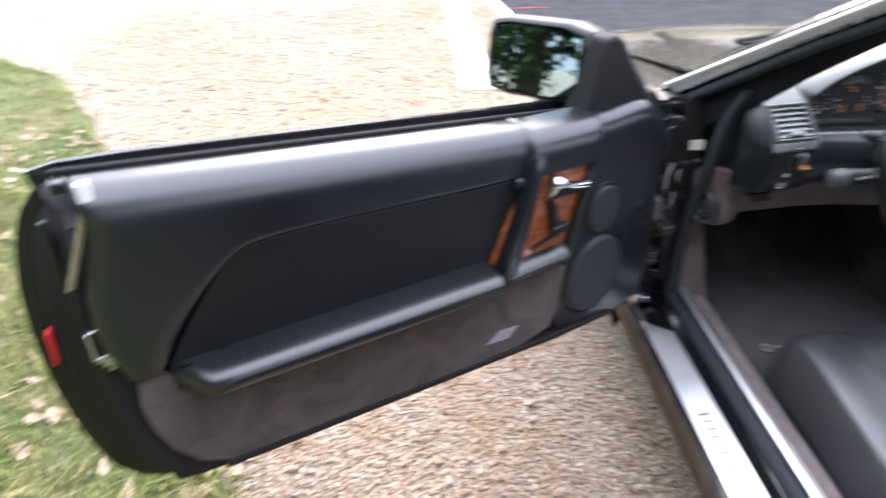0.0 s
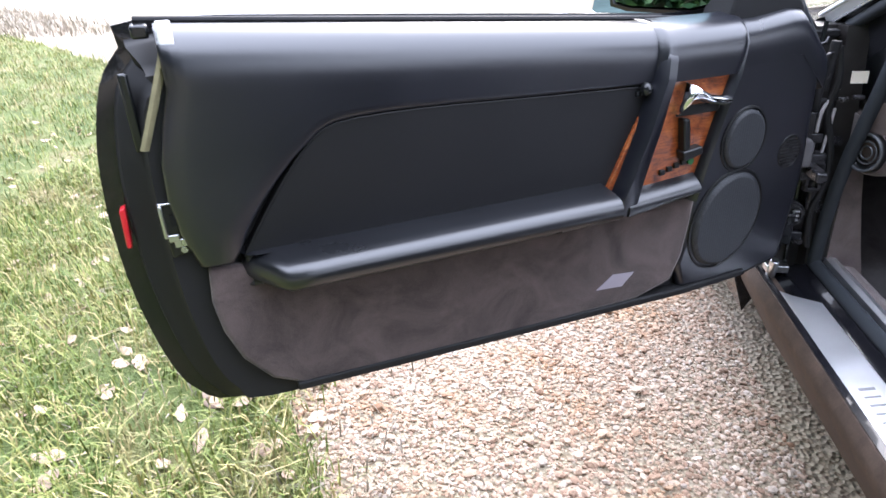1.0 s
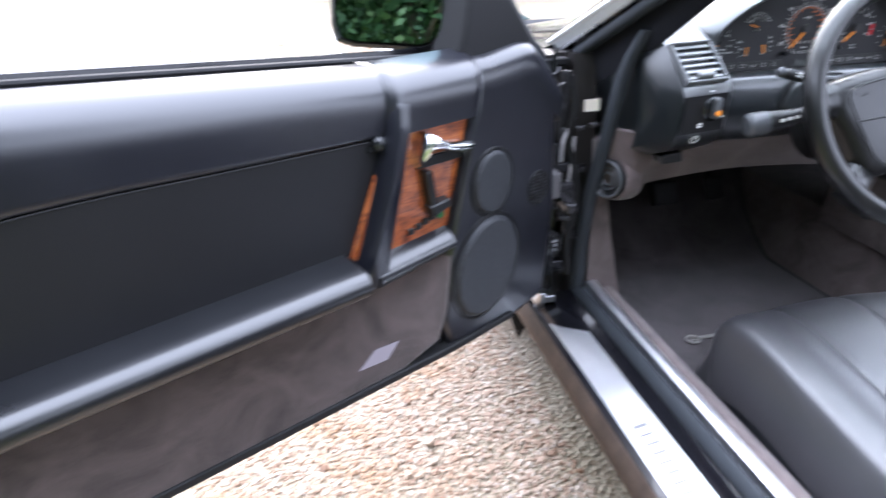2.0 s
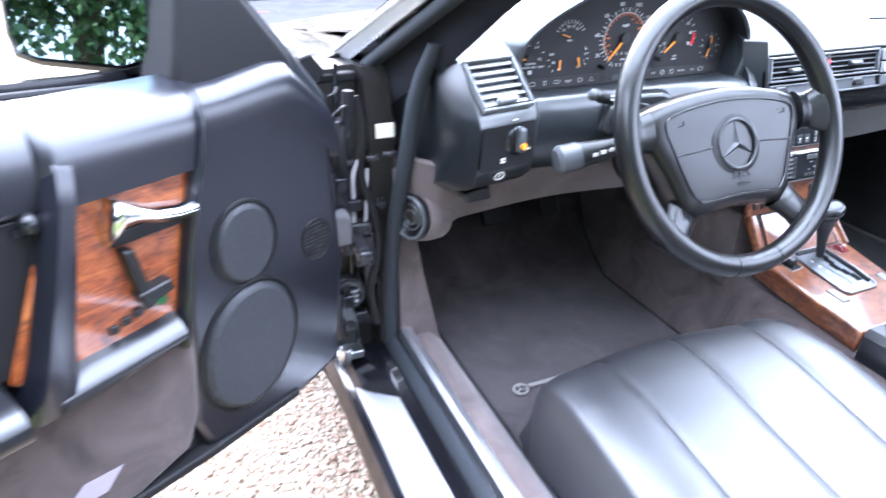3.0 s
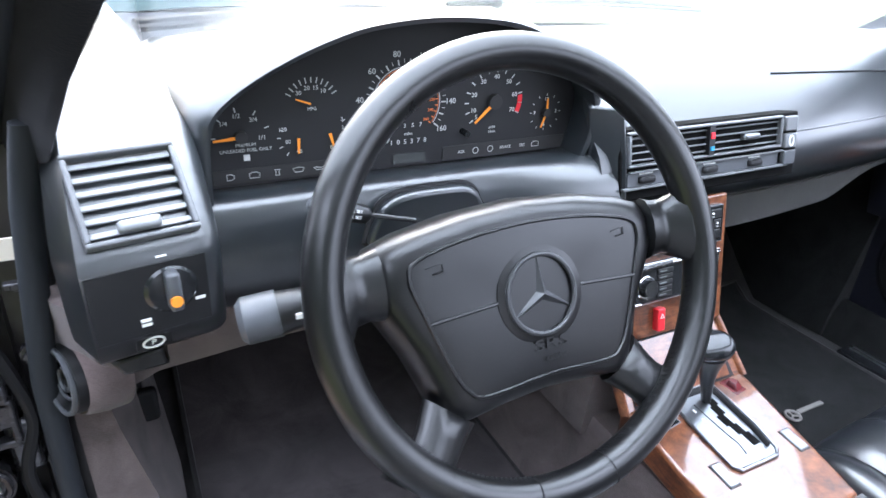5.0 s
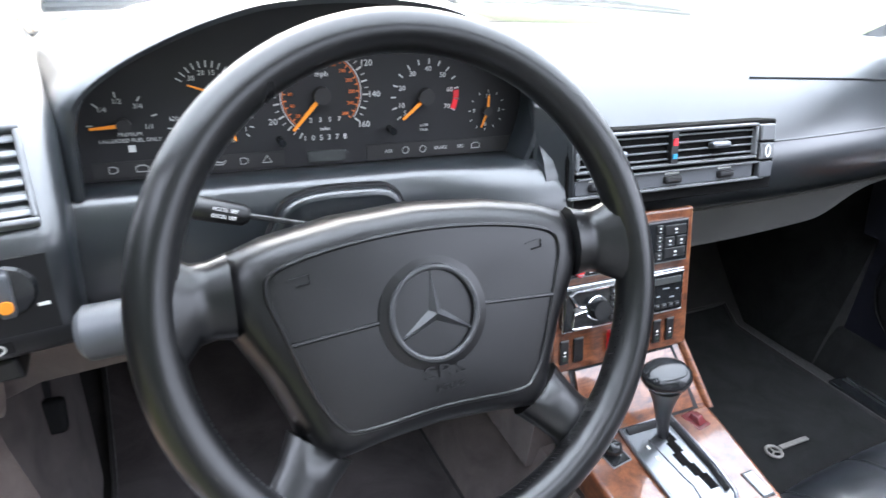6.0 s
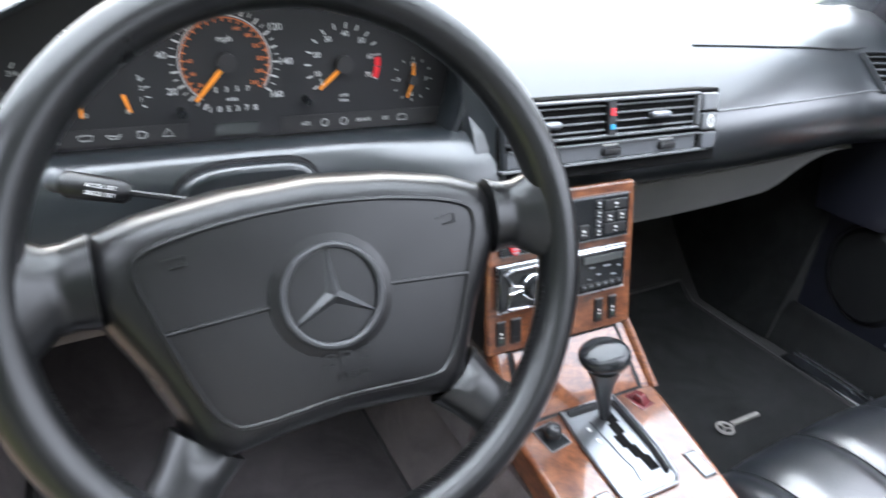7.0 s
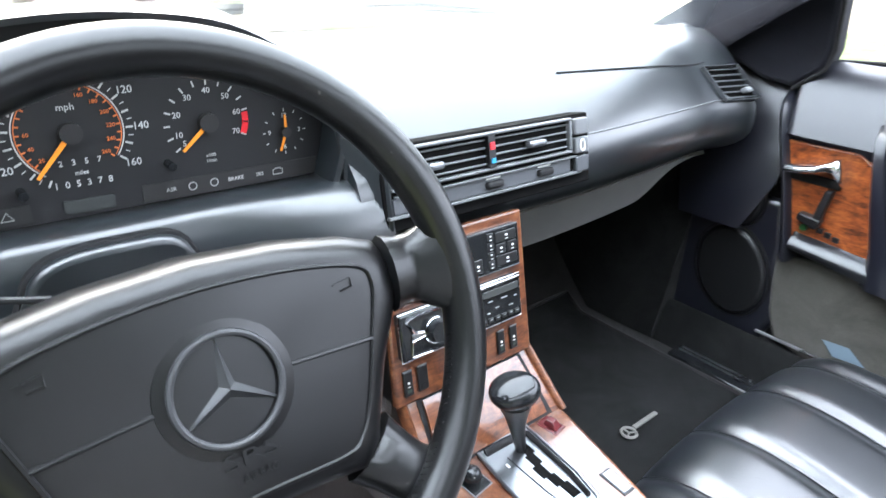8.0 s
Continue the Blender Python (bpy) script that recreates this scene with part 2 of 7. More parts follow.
# woven speaker cloth
CLOTH, n, l, p = nodes_of("speaker_cloth")
v = coords(n, l)
vo = n.new("ShaderNodeTexVoronoi")
vo.inputs["Scale"].default_value, vo.inputs["Randomness"].default_value = 420, 0.25
l.new(v, vo.inputs["Vector"])
l.new(ramp(n, l, vo.outputs["Distance"], [(0.25, (0.040, 0.044, 0.050)), (0.55, (0.014, 0.015, 0.018))]), p.inputs["Base Color"])
p.inputs["Roughness"].default_value, p.inputs["Specular IOR Level"].default_value = 0.6, 0.5
bump(n, l, p, vo.outputs["Distance"], 0.3, 0.001)

# gravel and grass sheets
GRAVEL, n, l, p = nodes_of("gravel_sheet")
v = coords(n, l)
vo = n.new("ShaderNodeTexVoronoi")
vo.inputs["Scale"].default_value = 85
l.new(v, vo.inputs["Vector"])
tint = ramp(n, l, vo.outputs["Color"], [(0.1, (0.21, 0.155, 0.115)), (0.45, (0.32, 0.262, 0.205)), (0.9, (0.42, 0.36, 0.295))])
patch = ramp(n, l, noise_tex(n, l, v, 0.5, 6, 0.65), [(0.35, (0.80, 0.84, 0.66)), (0.62, (1, 1, 1))])
mx = n.new("ShaderNodeMix")
mx.data_type, mx.blend_type = "RGBA", "MULTIPLY"
mx.inputs[0].default_value = 0.8
l.new(tint, mx.inputs[6])
l.new(patch, mx.inputs[7])
l.new(mx.outputs[2], p.inputs["Base Color"])
p.inputs["Roughness"].default_value, p.inputs["Specular IOR Level"].default_value = 0.9, 0.2
bump(n, l, p, vo.outputs["Distance"], 0.9, 0.012)

LAWN, n, l, p = nodes_of("lawn_sheet")
v = coords(n, l)
l.new(ramp(n, l, noise_tex(n, l, v, 2.2, 8, 0.7), [(0.3, (0.05, 0.085, 0.018)), (0.5, (0.12, 0.15, 0.04)), (0.7, (0.27, 0.21, 0.12))]), p.inputs["Base Color"])
p.inputs["Roughness"].default_value = 0.95
bump(n, l, p, noise_tex(n, l, v, 120, 4), 1.0, 0.02)

STONE = island("gravel_stones", [(0.0, (0.30, 0.205, 0.15)), (0.3, (0.42, 0.315, 0.24)), (0.65, (0.51, 0.415, 0.33)), (0.88, (0.60, 0.53, 0.45)), (1.0, (0.42, 0.375, 0.34))], 0.85, 150)
_n, _l = STONE.node_tree.nodes, STONE.node_tree.links
_p = _n["Principled BSDF"]
_src = _p.inputs["Base Color"].links[0].from_socket
_mx = _n.new("ShaderNodeMix")
_mx.data_type, _mx.blend_type = "RGBA", "MULTIPLY"
_mx.inputs[0].default_value = 1.0
_l.new(ramp(_n, _l, noise_tex(_n, _l, coords(_n, _l), 2.6, 5, 0.6, 0.6), [(0.36, (0.86, 0.70, 0.54)), (0.50, (1, 0.95, 0.90)), (0.66, (1.0, 0.99, 0.98))]), _mx.inputs[7])
_l.new(_src, _mx.inputs[6])
_l.new(_mx.outputs[2], _p.inputs["Base Color"])
GRASS = island("grass_blades", [(0.0, (0.066, 0.108, 0.020)), (0.45, (0.172, 0.225, 0.045)), (0.75, (0.33, 0.33, 0.105)), (1.0, (0.50, 0.39, 0.20))], 0.55, 80)
_n, _l = GRASS.node_tree.nodes, GRASS.node_tree.links
_p = _n["Principled BSDF"]
_src = _p.inputs["Base Color"].links[0].from_socket
_mx = _n.new("ShaderNodeMix")
_mx.data_type = "RGBA"
_mx.inputs[7].default_value = (0.34, 0.25, 0.15, 1)
_l.new(ramp(_n, _l, noise_tex(_n, _l, coords(_n, _l), 3.0, 5, 0.6), [(0.52, (0, 0, 0)), (0.70, (0.6, 0.6, 0.6))]), _mx.inputs[0])
_l.new(_src, _mx.inputs[6])
_l.new(_mx.outputs[2], _p.inputs["Base Color"])
DEADLEAF = plain("dead_leaf", (0.46, 0.33, 0.25), 0.7, vary=0.5, coarse=40, fine=120, grain=0.4, depth=0.001)
PALESTONE = plain("pale_stone", (0.70, 0.69, 0.66), 0.8, vary=0.15, coarse=5, grain=0.4, fine=120, depth=0.002)
TARMAC = plain("tarmac", (0.060, 0.060, 0.062), 0.85, vary=0.25, coarse=3, fine=150, grain=0.5, depth=0.003, spec=0.0)
TEAL = plain("teal_sheeting", (0.050, 0.072, 0.070), 0.6, vary=0.25, coarse=4, grain=0.2, fine=60, spec=0.0)
FADEDRED = plain("faded_red_paint", (0.30, 0.09, 0.09), 0.7, vary=0.3, coarse=12, spec=0.0)
BARK = plain("bark", (0.10, 0.075, 0.05), 0.9, vary=0.5, coarse=6, fine=40, grain=1.0, depth=0.02)
FOLIAGE = island("tree_leaves", [(0.0, (0.014, 0.038, 0.012)), (0.6, (0.032, 0.075, 0.022)), (1.0, (0.075, 0.12, 0.035))], 0.5, 30)

# ---- builders ----
EYE3 = Matrix.Identity(4)


def link(name, bm, material, parent=None, label="", m=None, bevel=0.0, sharp=38, seg=2, sub=0):
    if m is not None:
        bm.transform(m)
    bmesh.ops.recalc_face_normals(bm, faces=bm.faces)
    me = bpy.data.meshes.new(name)
    bm.to_mesh(me)
    bm.free()
    for q in me.polygons:
        q.use_smooth = True
    me.set_sharp_from_angle(angle=radians(sharp))
    me.materials.append(material)
    ob = new(name, me)
    if parent is not None:
        ob.parent = parent
        if parent.type == "EMPTY":
            ob.matrix_parent_inverse = Matrix.Translation(parent.location).inverted()
    if bevel:
        b = ob.modifiers.new("bevel", "BEVEL")
        b.width, b.segments, b.limit_method, b.angle_limit = bevel, seg, "ANGLE", radians(30)
    if sub:
        s = ob.modifiers.new("smooth", "SUBSURF")
        s.levels = s.render_levels = sub
    if label:
        ob["label"] = label
    return ob


part = link


def thing(name, at, label, category, group=""):
    e = new(name)
    e.empty_display_size = 0.1
    e.location = at
    return tagged(e, label, category, group)


def join(*bms):
    out = bmesh.new()
    for b in bms:
        t = bpy.data.meshes.new("t")
        b.to_mesh(t)
        b.free()
        out.from_mesh(t)
        bpy.data.meshes.remove(t)
    return out


def box(c, s, rot=None):
    bm = bmesh.new()
    m = Matrix.Translation(c) @ (rot.to_4x4() if rot is not None else EYE3) @ Matrix.Diagonal((*s, 1))
    bmesh.ops.create_cube(bm, size=1.0, matrix=m)
    return bm


def loft(rings, ring_closed=True, caps=True, path_closed=False):
    bm = bmesh.new()
    vs = [[bm.verts.new(p) for p in r] for r in rings]
    k = len(rings[0])
    pairs = list(zip(vs, vs[1:])) + ([(vs[-1], vs[0])] if path_closed else [])
    for a, b in pairs:
        for i in range(k if ring_closed else k - 1):
            j = (i + 1) % k
            bm.faces.new((a[i], a[j], b[j], b[i]))
    if caps and ring_closed and not path_closed:
        bm.faces.new(vs[0])
        bm.faces.new(list(reversed(vs[-1])))
    return bm


UZN = lambda a, b, d: Vector((a, d, b))     # a along, b up, d across (also x, z, y)
XYZ = lambda a, b, d: Vector((a, b, d))


def prism(poly, d0, d1, plane=UZN):
    return loft([[plane(a, b, d) for a, b in poly] for d in (d0, d1)])


def curve(points, n=4, closed=True):
    """Catmull-Rom through the points."""
    out, k = [], len(points)
    P = [Vector(p) for p in points]
    for i in range(k if closed else k - 1):
        p0 = P[(i - 1) % k] if closed or i else P[0]
        p1, p2 = P[i], P[(i + 1) % k]
        p3 = P[(i + 2) % k] if closed or i + 2 < k else P[-1]
        for j in range(n):
            t = j / n
            out.append(0.5 * ((2 * p1) + (p2 - p0) * t + (2 * p0 - 5 * p1 + 4 * p2 - p3) * t * t + (3 * p1 - p0 - 3 * p2 + p3) * t ** 3))
    if not closed:
        out.append(P[-1])
    return out


def ellipse(cx, cy, rx, ry, n=28, tilt=0.0):
    c, s = math.cos(radians(tilt)), math.sin(radians(tilt))
    pts = []
    for i in range(n):
        a = 2 * math.pi * i / n
        x, y = rx * math.cos(a), ry * math.sin(a)
        pts.append((cx + x * c - y * s, cy + x * s + y * c))
    return pts


def tube(points, r, seg=8, closed=False, flat=1.0):
    P = [Vector(p) for p in points]
    rings, prev = [], None
    for i, p in enumerate(P):
        a = P[i - 1] if i or closed else p
        b = P[(i + 1) % len(P)] if i + 1 < len(P) or closed else p
        d = (b - a).normalized()
        side = prev if prev is not None else (d.orthogonal().normalized())
        side = (side - d * side.dot(d)).normalized()
        up = d.cross(side)
        prev = side
        rad = r[i] if isinstance(r, (list, tuple)) else r
        rings.append([p + rad * (math.cos(2 * math.pi * k / seg) * side + flat * math.sin(2 * math.pi * k / seg) * up) for k in range(seg)])
    return loft(rings, path_closed=closed)


def blob(c, r, u=16, v=10, m=None):
    bm = bmesh.new()
    bmesh.ops.create_uvsphere(bm, u_segments=u, v_segments=v, radius=1.0, matrix=Matrix.Translation(c) @ (m or EYE3) @ Matrix.Diagonal((*r, 1)))
    return bm


def disc(c, r, depth, axis=(0, -1, 0), n=28, r2=None):
    """A short cylinder whose front lies at c and that goes back along the axis."""
    q = Vector(axis).normalized().to_track_quat("Z", "Y").to_matrix()
    c = Vector(c)
    rings = []
    for d, rr in ((0, r2 or r), (-depth, r)):
        rings.append([c + q @ Vector((rr * math.cos(2 * math.pi * i / n), rr * math.sin(2 * math.pi * i / n), d)) for i in range(n)])
    return loft(rings)


def ring(c, r, t, axis=(0, -1, 0), n=40, seg=8):
    q = Vector(axis).normalized().to_track_quat("Z", "Y").to_matrix()
    c = Vector(c)
    return tube([c + q @ Vector((r * math.cos(2 * math.pi * i / n), r * math.sin(2 * math.pi * i / n), 0)) for i in range(n)], t, seg, True)


def sheet(f, nu, nv, thick=0.0):
    """A surface f(s, t) over the unit square; with a thickness, a closed slab along its normals' mean."""
    bm = bmesh.new()
    g = [[bm.verts.new(f(i / nu, j / nv)) for j in range(nv + 1)] for i in range(nu + 1)]
    for i in range(nu):
        for j in range(nv):
            bm.faces.new((g[i][j], g[i + 1][j], g[i + 1][j + 1], g[i][j + 1]))
    if thick:
        bmesh.ops.recalc_face_normals(bm, faces=bm.faces)
        bmesh.ops.solidify(bm, geom=bm.faces[:], thickness=thick)
    return bm


def lettering(body, size, m, align="CENTER", raised=0.0003):
    cu = bpy.data.curves.new("t", "FONT")
    cu.body, cu.size, cu.align_x, cu.align_y, cu.extrude, cu.resolution_u = body, size, align, "CENTER", raised, 2
    ob = bpy.data.objects.new("t", cu)
    scene.collection.objects.link(ob)
    me = bpy.data.meshes.new_from_object(ob.evaluated_get(bpy.context.evaluated_depsgraph_get()))
    bpy.data.objects.remove(ob)
    bpy.data.curves.remove(cu)
    bm = bmesh.new()
    bm.from_mesh(me)
    bpy.data.meshes.remove(me)
    bm.transform(m)
    return bm


def facing(x, y, z, spin=0.0):
    """Upright lettering that faces the rear of the car."""
    return Matrix.Translation((x, y, z)) @ Euler((radians(90), 0, 0)).to_matrix().to_4x4() @ Matrix.Rotation(radians(spin), 4, "Z")

# ---- ground ----
ground = link("ground", sheet(lambda s, t: Vector((-400 + 800 * s, -400 + 800 * t, 0.0)), 8, 8), GRAVEL)
tagged(ground, "pale beige gravel drive with mossy patches", "gravel", kind="structure")


def lawn_edge(y):
    return -1.97 - 0.57 * (min(y, 3.8) + 0.05) - 1.25 * max(0.0, y - 3.8) + 0.035 * math.sin(3.1 * y) + 0.02 * math.sin(9.7 * y)


lawn = link("lawn", sheet(lambda s, t: Vector(((1 - s) * lawn_edge(-8 + 17.5 * t) + s * (lawn_edge(-8 + 17.5 * t) - 7.0), -8 + 17.5 * t, 0.006 + 0.012 * min(1, s * 20))), 60, 160), LAWN)
tagged(lawn, "short ragged grass beside the gravel", "lawn", kind="structure")

edging = link("paved_edging", sheet(lambda s, t: Vector((-1.12 + 0.25 * s + 0.02 * math.sin(3 * t), 3.2 + 6.8 * t, 0.012)), 3, 20, 0.02), PALESTONE)
tagged(edging, "pale stone edging strip across the gravel", "edging", kind="structure")
lawn_right = link("lawn_right", sheet(lambda s, t: Vector((4.2 + 9 * s, -12 + 34 * t, 0.012)), 6, 20), LAWN)
tagged(lawn_right, "pale green lawn beyond the gravel", "lawn", kind="structure")

road = link("road", sheet(lambda s, t: Vector((-0.30 - 0.21 * t + 4.2 * s, 4.4 + 3.0 * t, 0.020)), 4, 4, 0.02), TARMAC)
tagged(road, "patch of dark grey tarmac ahead of the car", "road", kind="structure")
kerb = link("kerb", sheet(lambda s, t: Vector((-0.42 - 0.26 * t + 0.12 * s, 4.4 + 4.0 * t, 0.05)), 2, 12, 0.05), PALESTONE)
tagged(kerb, "low pale kerb beside the tarmac", "kerb", kind="structure")
line = link("road_marking", sheet(lambda s, t: Vector((-0.36 + 0.44 * s, 6.42 + 0.06 * t + 0.02 * s, 0.025)), 4, 1, 0.003), FADEDRED)
tagged(line, "faded red painted line on the tarmac", "road marking", kind="structure")
cover = thing("tarpaulin", (0.4, 8.4, 0.0), "faded teal tarpaulin lying ahead of the car", "tarpaulin")
link("tarpaulin_sheet", sheet(lambda s, t: Vector((-0.62 + 2.4 * s + 0.25 * t, 7.42 + 2.2 * t, 0.03 + 0.05 * math.sin(3 * s + 2 * t) ** 2)), 16, 12, 0.01), TEAL, cover, "creased teal sheet")

# ---- the car and its doors ----
car = thing("car", (-0.035, 0.5, 0.12), "black two-seat convertible with its roof down and driver's door open", "car")
DOOR_OPEN = Matrix(((-0.882, 0.471, 0, -0.86), (-0.471, -0.882, 0, -0.03), (0, 0, 1, 0), (0, 0, 0, 1)))
DOOR_SHUT = Matrix(((0, -1, 0, 0.775), (-1, 0, 0, 0.108), (0, 0, 1, -0.07), (0, 0, 0, 1)))


def padded(q):
    """How far a padded edge has come forward at a share q of its drop."""
    return (1 - (1 - min(1.0, q)) ** 2.5) ** 0.4


def belt(u):
    return 0.886 + 0.077 * u


def door_thing(m, label, low_label, driver=True):
    """A door in its own axes: x away from the hinges, y towards the cabin, z up."""
    outer = [(0.02, 0.42), (0.02, 0.60), (0.02, 0.78), (0.03, 0.895), (0.30, belt(0.3)), (0.75, belt(0.75)), (1.128, belt(1.128) - 0.006), (1.162, 0.934), (1.196, 0.888), (1.221, 0.796),
             (1.229, 0.69), (1.224, 0.575), (1.203, 0.457), (1.172, 0.388), (1.095, 0.350), (0.75, 0.340), (0.35, 0.345), (0.10, 0.36)]
    inner = [(0.05, 0.45), (0.05, 0.60), (0.05, 0.78), (0.07, 0.835), (0.30, belt(0.3) - 0.060), (0.75, belt(0.75) - 0.060), (1.100, belt(1.11) - 0.060), (1.122, 0.895), (1.142, 0.87), (1.152, 0.79),
             (1.152, 0.70), (1.148, 0.60), (1.132, 0.50), (1.105, 0.44), (1.06, 0.412), (0.75, 0.408), (0.35, 0.408), (0.12, 0.415)]

    outer = [(p.x, p.y) for p in curve([Vector((a, b, 0)) for a, b in outer], 3)]
    inner = [(p.x, p.y) for p in curve([Vector((a, b, 0)) for a, b in inner], 3)]

    def between(k, n):
        return [UZN(a[0] + (b[0] - a[0]) * k, a[1] + (b[1] - a[1]) * k, n) for a, b in zip(outer, inner)]
    cen = Vector((0.6, -0.1, 0.65))
    skin = [[p + (cen - p) * 0.25 + Vector((0, -0.012, 0)) for p in between(0, -0.098)], [p + (cen - p) * 0.03 for p in between(0, -0.094)], between(0, -0.082), between(0, -0.070), between(0.35, -0.066), between(0.45, -0.03), between(0.85, -0.015), between(1, 0.012), between(1, 0.03)]
    d = part("door", loft(skin[:5]), PAINT, car, label, m, sharp=50)
    part("shut_face", loft(skin[4:]), RUBBER, d, "dull black shut face", m, sharp=50)
    # padded upper trim with its rolled top
    seam = [Vector((1.060, 0.668, 0)), Vector((1.028, 0.718, 0)), Vector((0.995, 0.764, 0)), Vector((0.958, 0.806, 0)), Vector((0.915, 0.832, 0)), Vector((0.80, 0.836, 0)), Vector((0.66, 0.831, 0)), Vector((0.52, 0.826, 0)), Vector((0.40, 0.822, 0))]
    low = [(p.x, p.y) for p in curve(seam, 3, False)]
    def seam_z(u):
        for p, q in zip(low, low[1:]):
            if q[0] <= u <= p[0]:
                return p[1] + (q[1] - p[1]) * (p[0] - u) / max(1e-6, p[0] - q[0])
        return 0.660 if u > 1.05 else 0.824
    up = 0.0 if driver else 0.058          # the far door's trim stands higher over its veneer
    low_up = 0.0 if driver else 0.010
    lip_in = 0.0 if driver else 0.006
    cols = [(u, 0.0) for u in ((0.398,) if driver else (0.268, 0.30, 0.36))] + [(0.405 + 0.68 * i / 48, 0.0) for i in range(49)] + [(1.097, 0.002), (1.106, 0.006), (1.111, 0.012), (1.112, 0.030)]

    def upper_col(u, back):
        top = belt(u) - 0.006 + up
        zs = seam_z(u) if u > 0.40 or driver else 0.832
        h = top - zs
        drops = [0.0, 0.0006, 0.0015, 0.004, 0.008, 0.014, 0.022, 0.032, 0.044, 0.058, 0.072]
        drops += [0.072 + (h - 0.006 - 0.072) * k / 5 for k in range(1, 6)]
        rows = [(-0.022, top - 0.05), (-0.022, top - 0.006), (-0.018, top - 0.001)]
        rows += [(-0.006 + (0.065 * padded(q / 0.064) if driver else 0.065 * min(1.0, q / 0.125) ** 0.62), top - q) for q in drops]
        rows += [(0.0565, zs + 0.001), (0.052, zs), (0.030, zs)]
        out = []
        for a, z in rows:
            wide = 0.0 if u < 0.95 else (0.028 * max(0.0, 1 - ((z - 0.765) / 0.12) ** 2)) * min(1.0, (u - 0.95) / 0.15)
            out.append(Vector((u + wide, min(a, max(-0.02, 0.060 - back)) if back else a, z)))
        return out
    part("upper_trim", loft([upper_col(u, b) for u, b in cols], ring_closed=False), PANEL, d, "padded black vinyl upper trim with rolled top", m, sharp=55)
    prof = [(-0.022, -0.002), (-0.006, 0.002), (0.012, 0.0), (0.027, -0.005), (0.038, -0.013), (0.0455, -0.025), (0.0488, -0.040), (0.0492, -0.056), (0.0485, -0.075), (0.030, -0.080), (-0.022, -0.06)]
    part("rolled_top", loft([[Vector((u, a, min(max(belt(u), 0.909) + 0.010 * max(0.0, 1 - abs(u - 0.125) / 0.08), 0.931 - 1.053 * (0.114 - u)) - 0.004 + b)) for a, b in prof] for u in [0.039, 0.06, 0.08, 0.10, 0.113, 0.13, 0.16, 0.20, 0.25, 0.30, 0.35, 0.395]]), PANEL, d, "", m) if driver else None
    part("window_seal", tube([(u, -0.026, belt(u) - 0.004 + up) for u in (0.18, 0.4, 0.8, 1.135)], 0.0045, 8), RUBBER, d, "black rubber window seal", m)
    ins = low + [(0.410, 0.80), (0.440, 0.745), (0.476, 0.666), (0.80, 0.652), (1.06, 0.652)]
    part("insert_panel", prism(ins, 0.028, 0.0535), INSERT, d, "matt black insert panel", m, bevel=0.004)
    part("insert_piping", tube([(a, 0.0535, b - 0.002) for a, b in low], 0.0016, 6), INSERT, d, "", m)
    # armrest
    def arm(u):
        k = min(1.0, max(0.0, (1.065 - u) / 0.05))
        f = 0.046 + 0.076 * k
        zz = 0.666 + 0.006 * (0.8 - u)
        top = (0.048, 0.0065), (0.054, 0.0062), (0.066, 0.0050), (f - 0.030, 0.0022), (f - 0.016, -0.0006), (f - 0.007, -0.0055), (f - 0.002, -0.012), (f, -0.020), (f - 0.002, -0.029), (f - 0.012, -0.037), (0.056, -0.044), (0.030, -0.046)
        return [Vector((u, 0.030, zz + 0.007))] + [Vector((u, min(n, f), zz + z)) for n, z in top]
    part("armrest", loft([arm(u) for u in [1.066, 1.055, 1.045, 1.035, 1.025, 1.01, 0.98, 0.9, 0.8, 0.7, 0.6, 0.54, 0.497]]), LEATHER, d, "long padded black armrest", m, sharp=45)
    # carpeted lower pocket
    low_c = [(1.110, 0.656), (1.115, 0.60), (1.108, 0.55), (1.090, 0.50), (1.055, 0.455), (1.01, 0.432), (0.75, 0.424), (0.40, 0.428), (0.325, 0.45), (0.305, 0.50), (0.296, 0.56), (0.292, 0.615), (0.40, 0.628), (0.70, 0.640), (1.03, 0.645)]
    part("lower_carpet", prism(low_c, 0.028, 0.050), BROWN if driver else KNEE_GREY, d, low_label, m, bevel=0.008, seg=3)
    part("bottom_trim", prism([(1.02, 0.424), (0.30, 0.416), (0.15, 0.424), (0.15, 0.436), (0.30, 0.430), (1.02, 0.438)], 0.026, 0.054), RUBBER, d, "", m, bevel=0.003)
    part("warning_label", prism([(0.488, 0.470), (0.435, 0.466), (0.411, 0.490), (0.456, 0.494)], 0.049, 0.0512), LABEL if driver else BLUELABEL, d, "small pale plastic label", m)
    # speaker panel at the hinge end
    spk = [(0.05, 0.850), (0.04, 0.60), (0.06, 0.44), (0.14, 0.418), (0.30, 0.424), (0.318, 0.48), (0.300, 0.55), (0.298, 0.63), (0.262, 0.80), (0.248, 0.865)]
    if not driver:
        spk = [(0.05, 0.720), (0.04, 0.60), (0.06, 0.44), (0.14, 0.418), (0.30, 0.424), (0.318, 0.48), (0.300, 0.55), (0.298, 0.63), (0.282, 0.715)]
    part("speaker_panel", prism(spk, 0.02, 0.048), PANEL, d, "smooth black front panel", m, bevel=0.012, seg=3)
    part("tweeter_cover", prism(ellipse(0.203, 0.703, 0.043, 0.053, 32, 8), 0.04, 0.055), CLOTH if driver else PLASTIC, d, "oval fabric speaker cover", m, bevel=0.006)
    part("tweeter_rim", tube([(a, 0.048, b) for a, b in ellipse(0.203, 0.703, 0.047, 0.057, 40, 8)], 0.003, 6, True), PLASTIC, d, "", m)
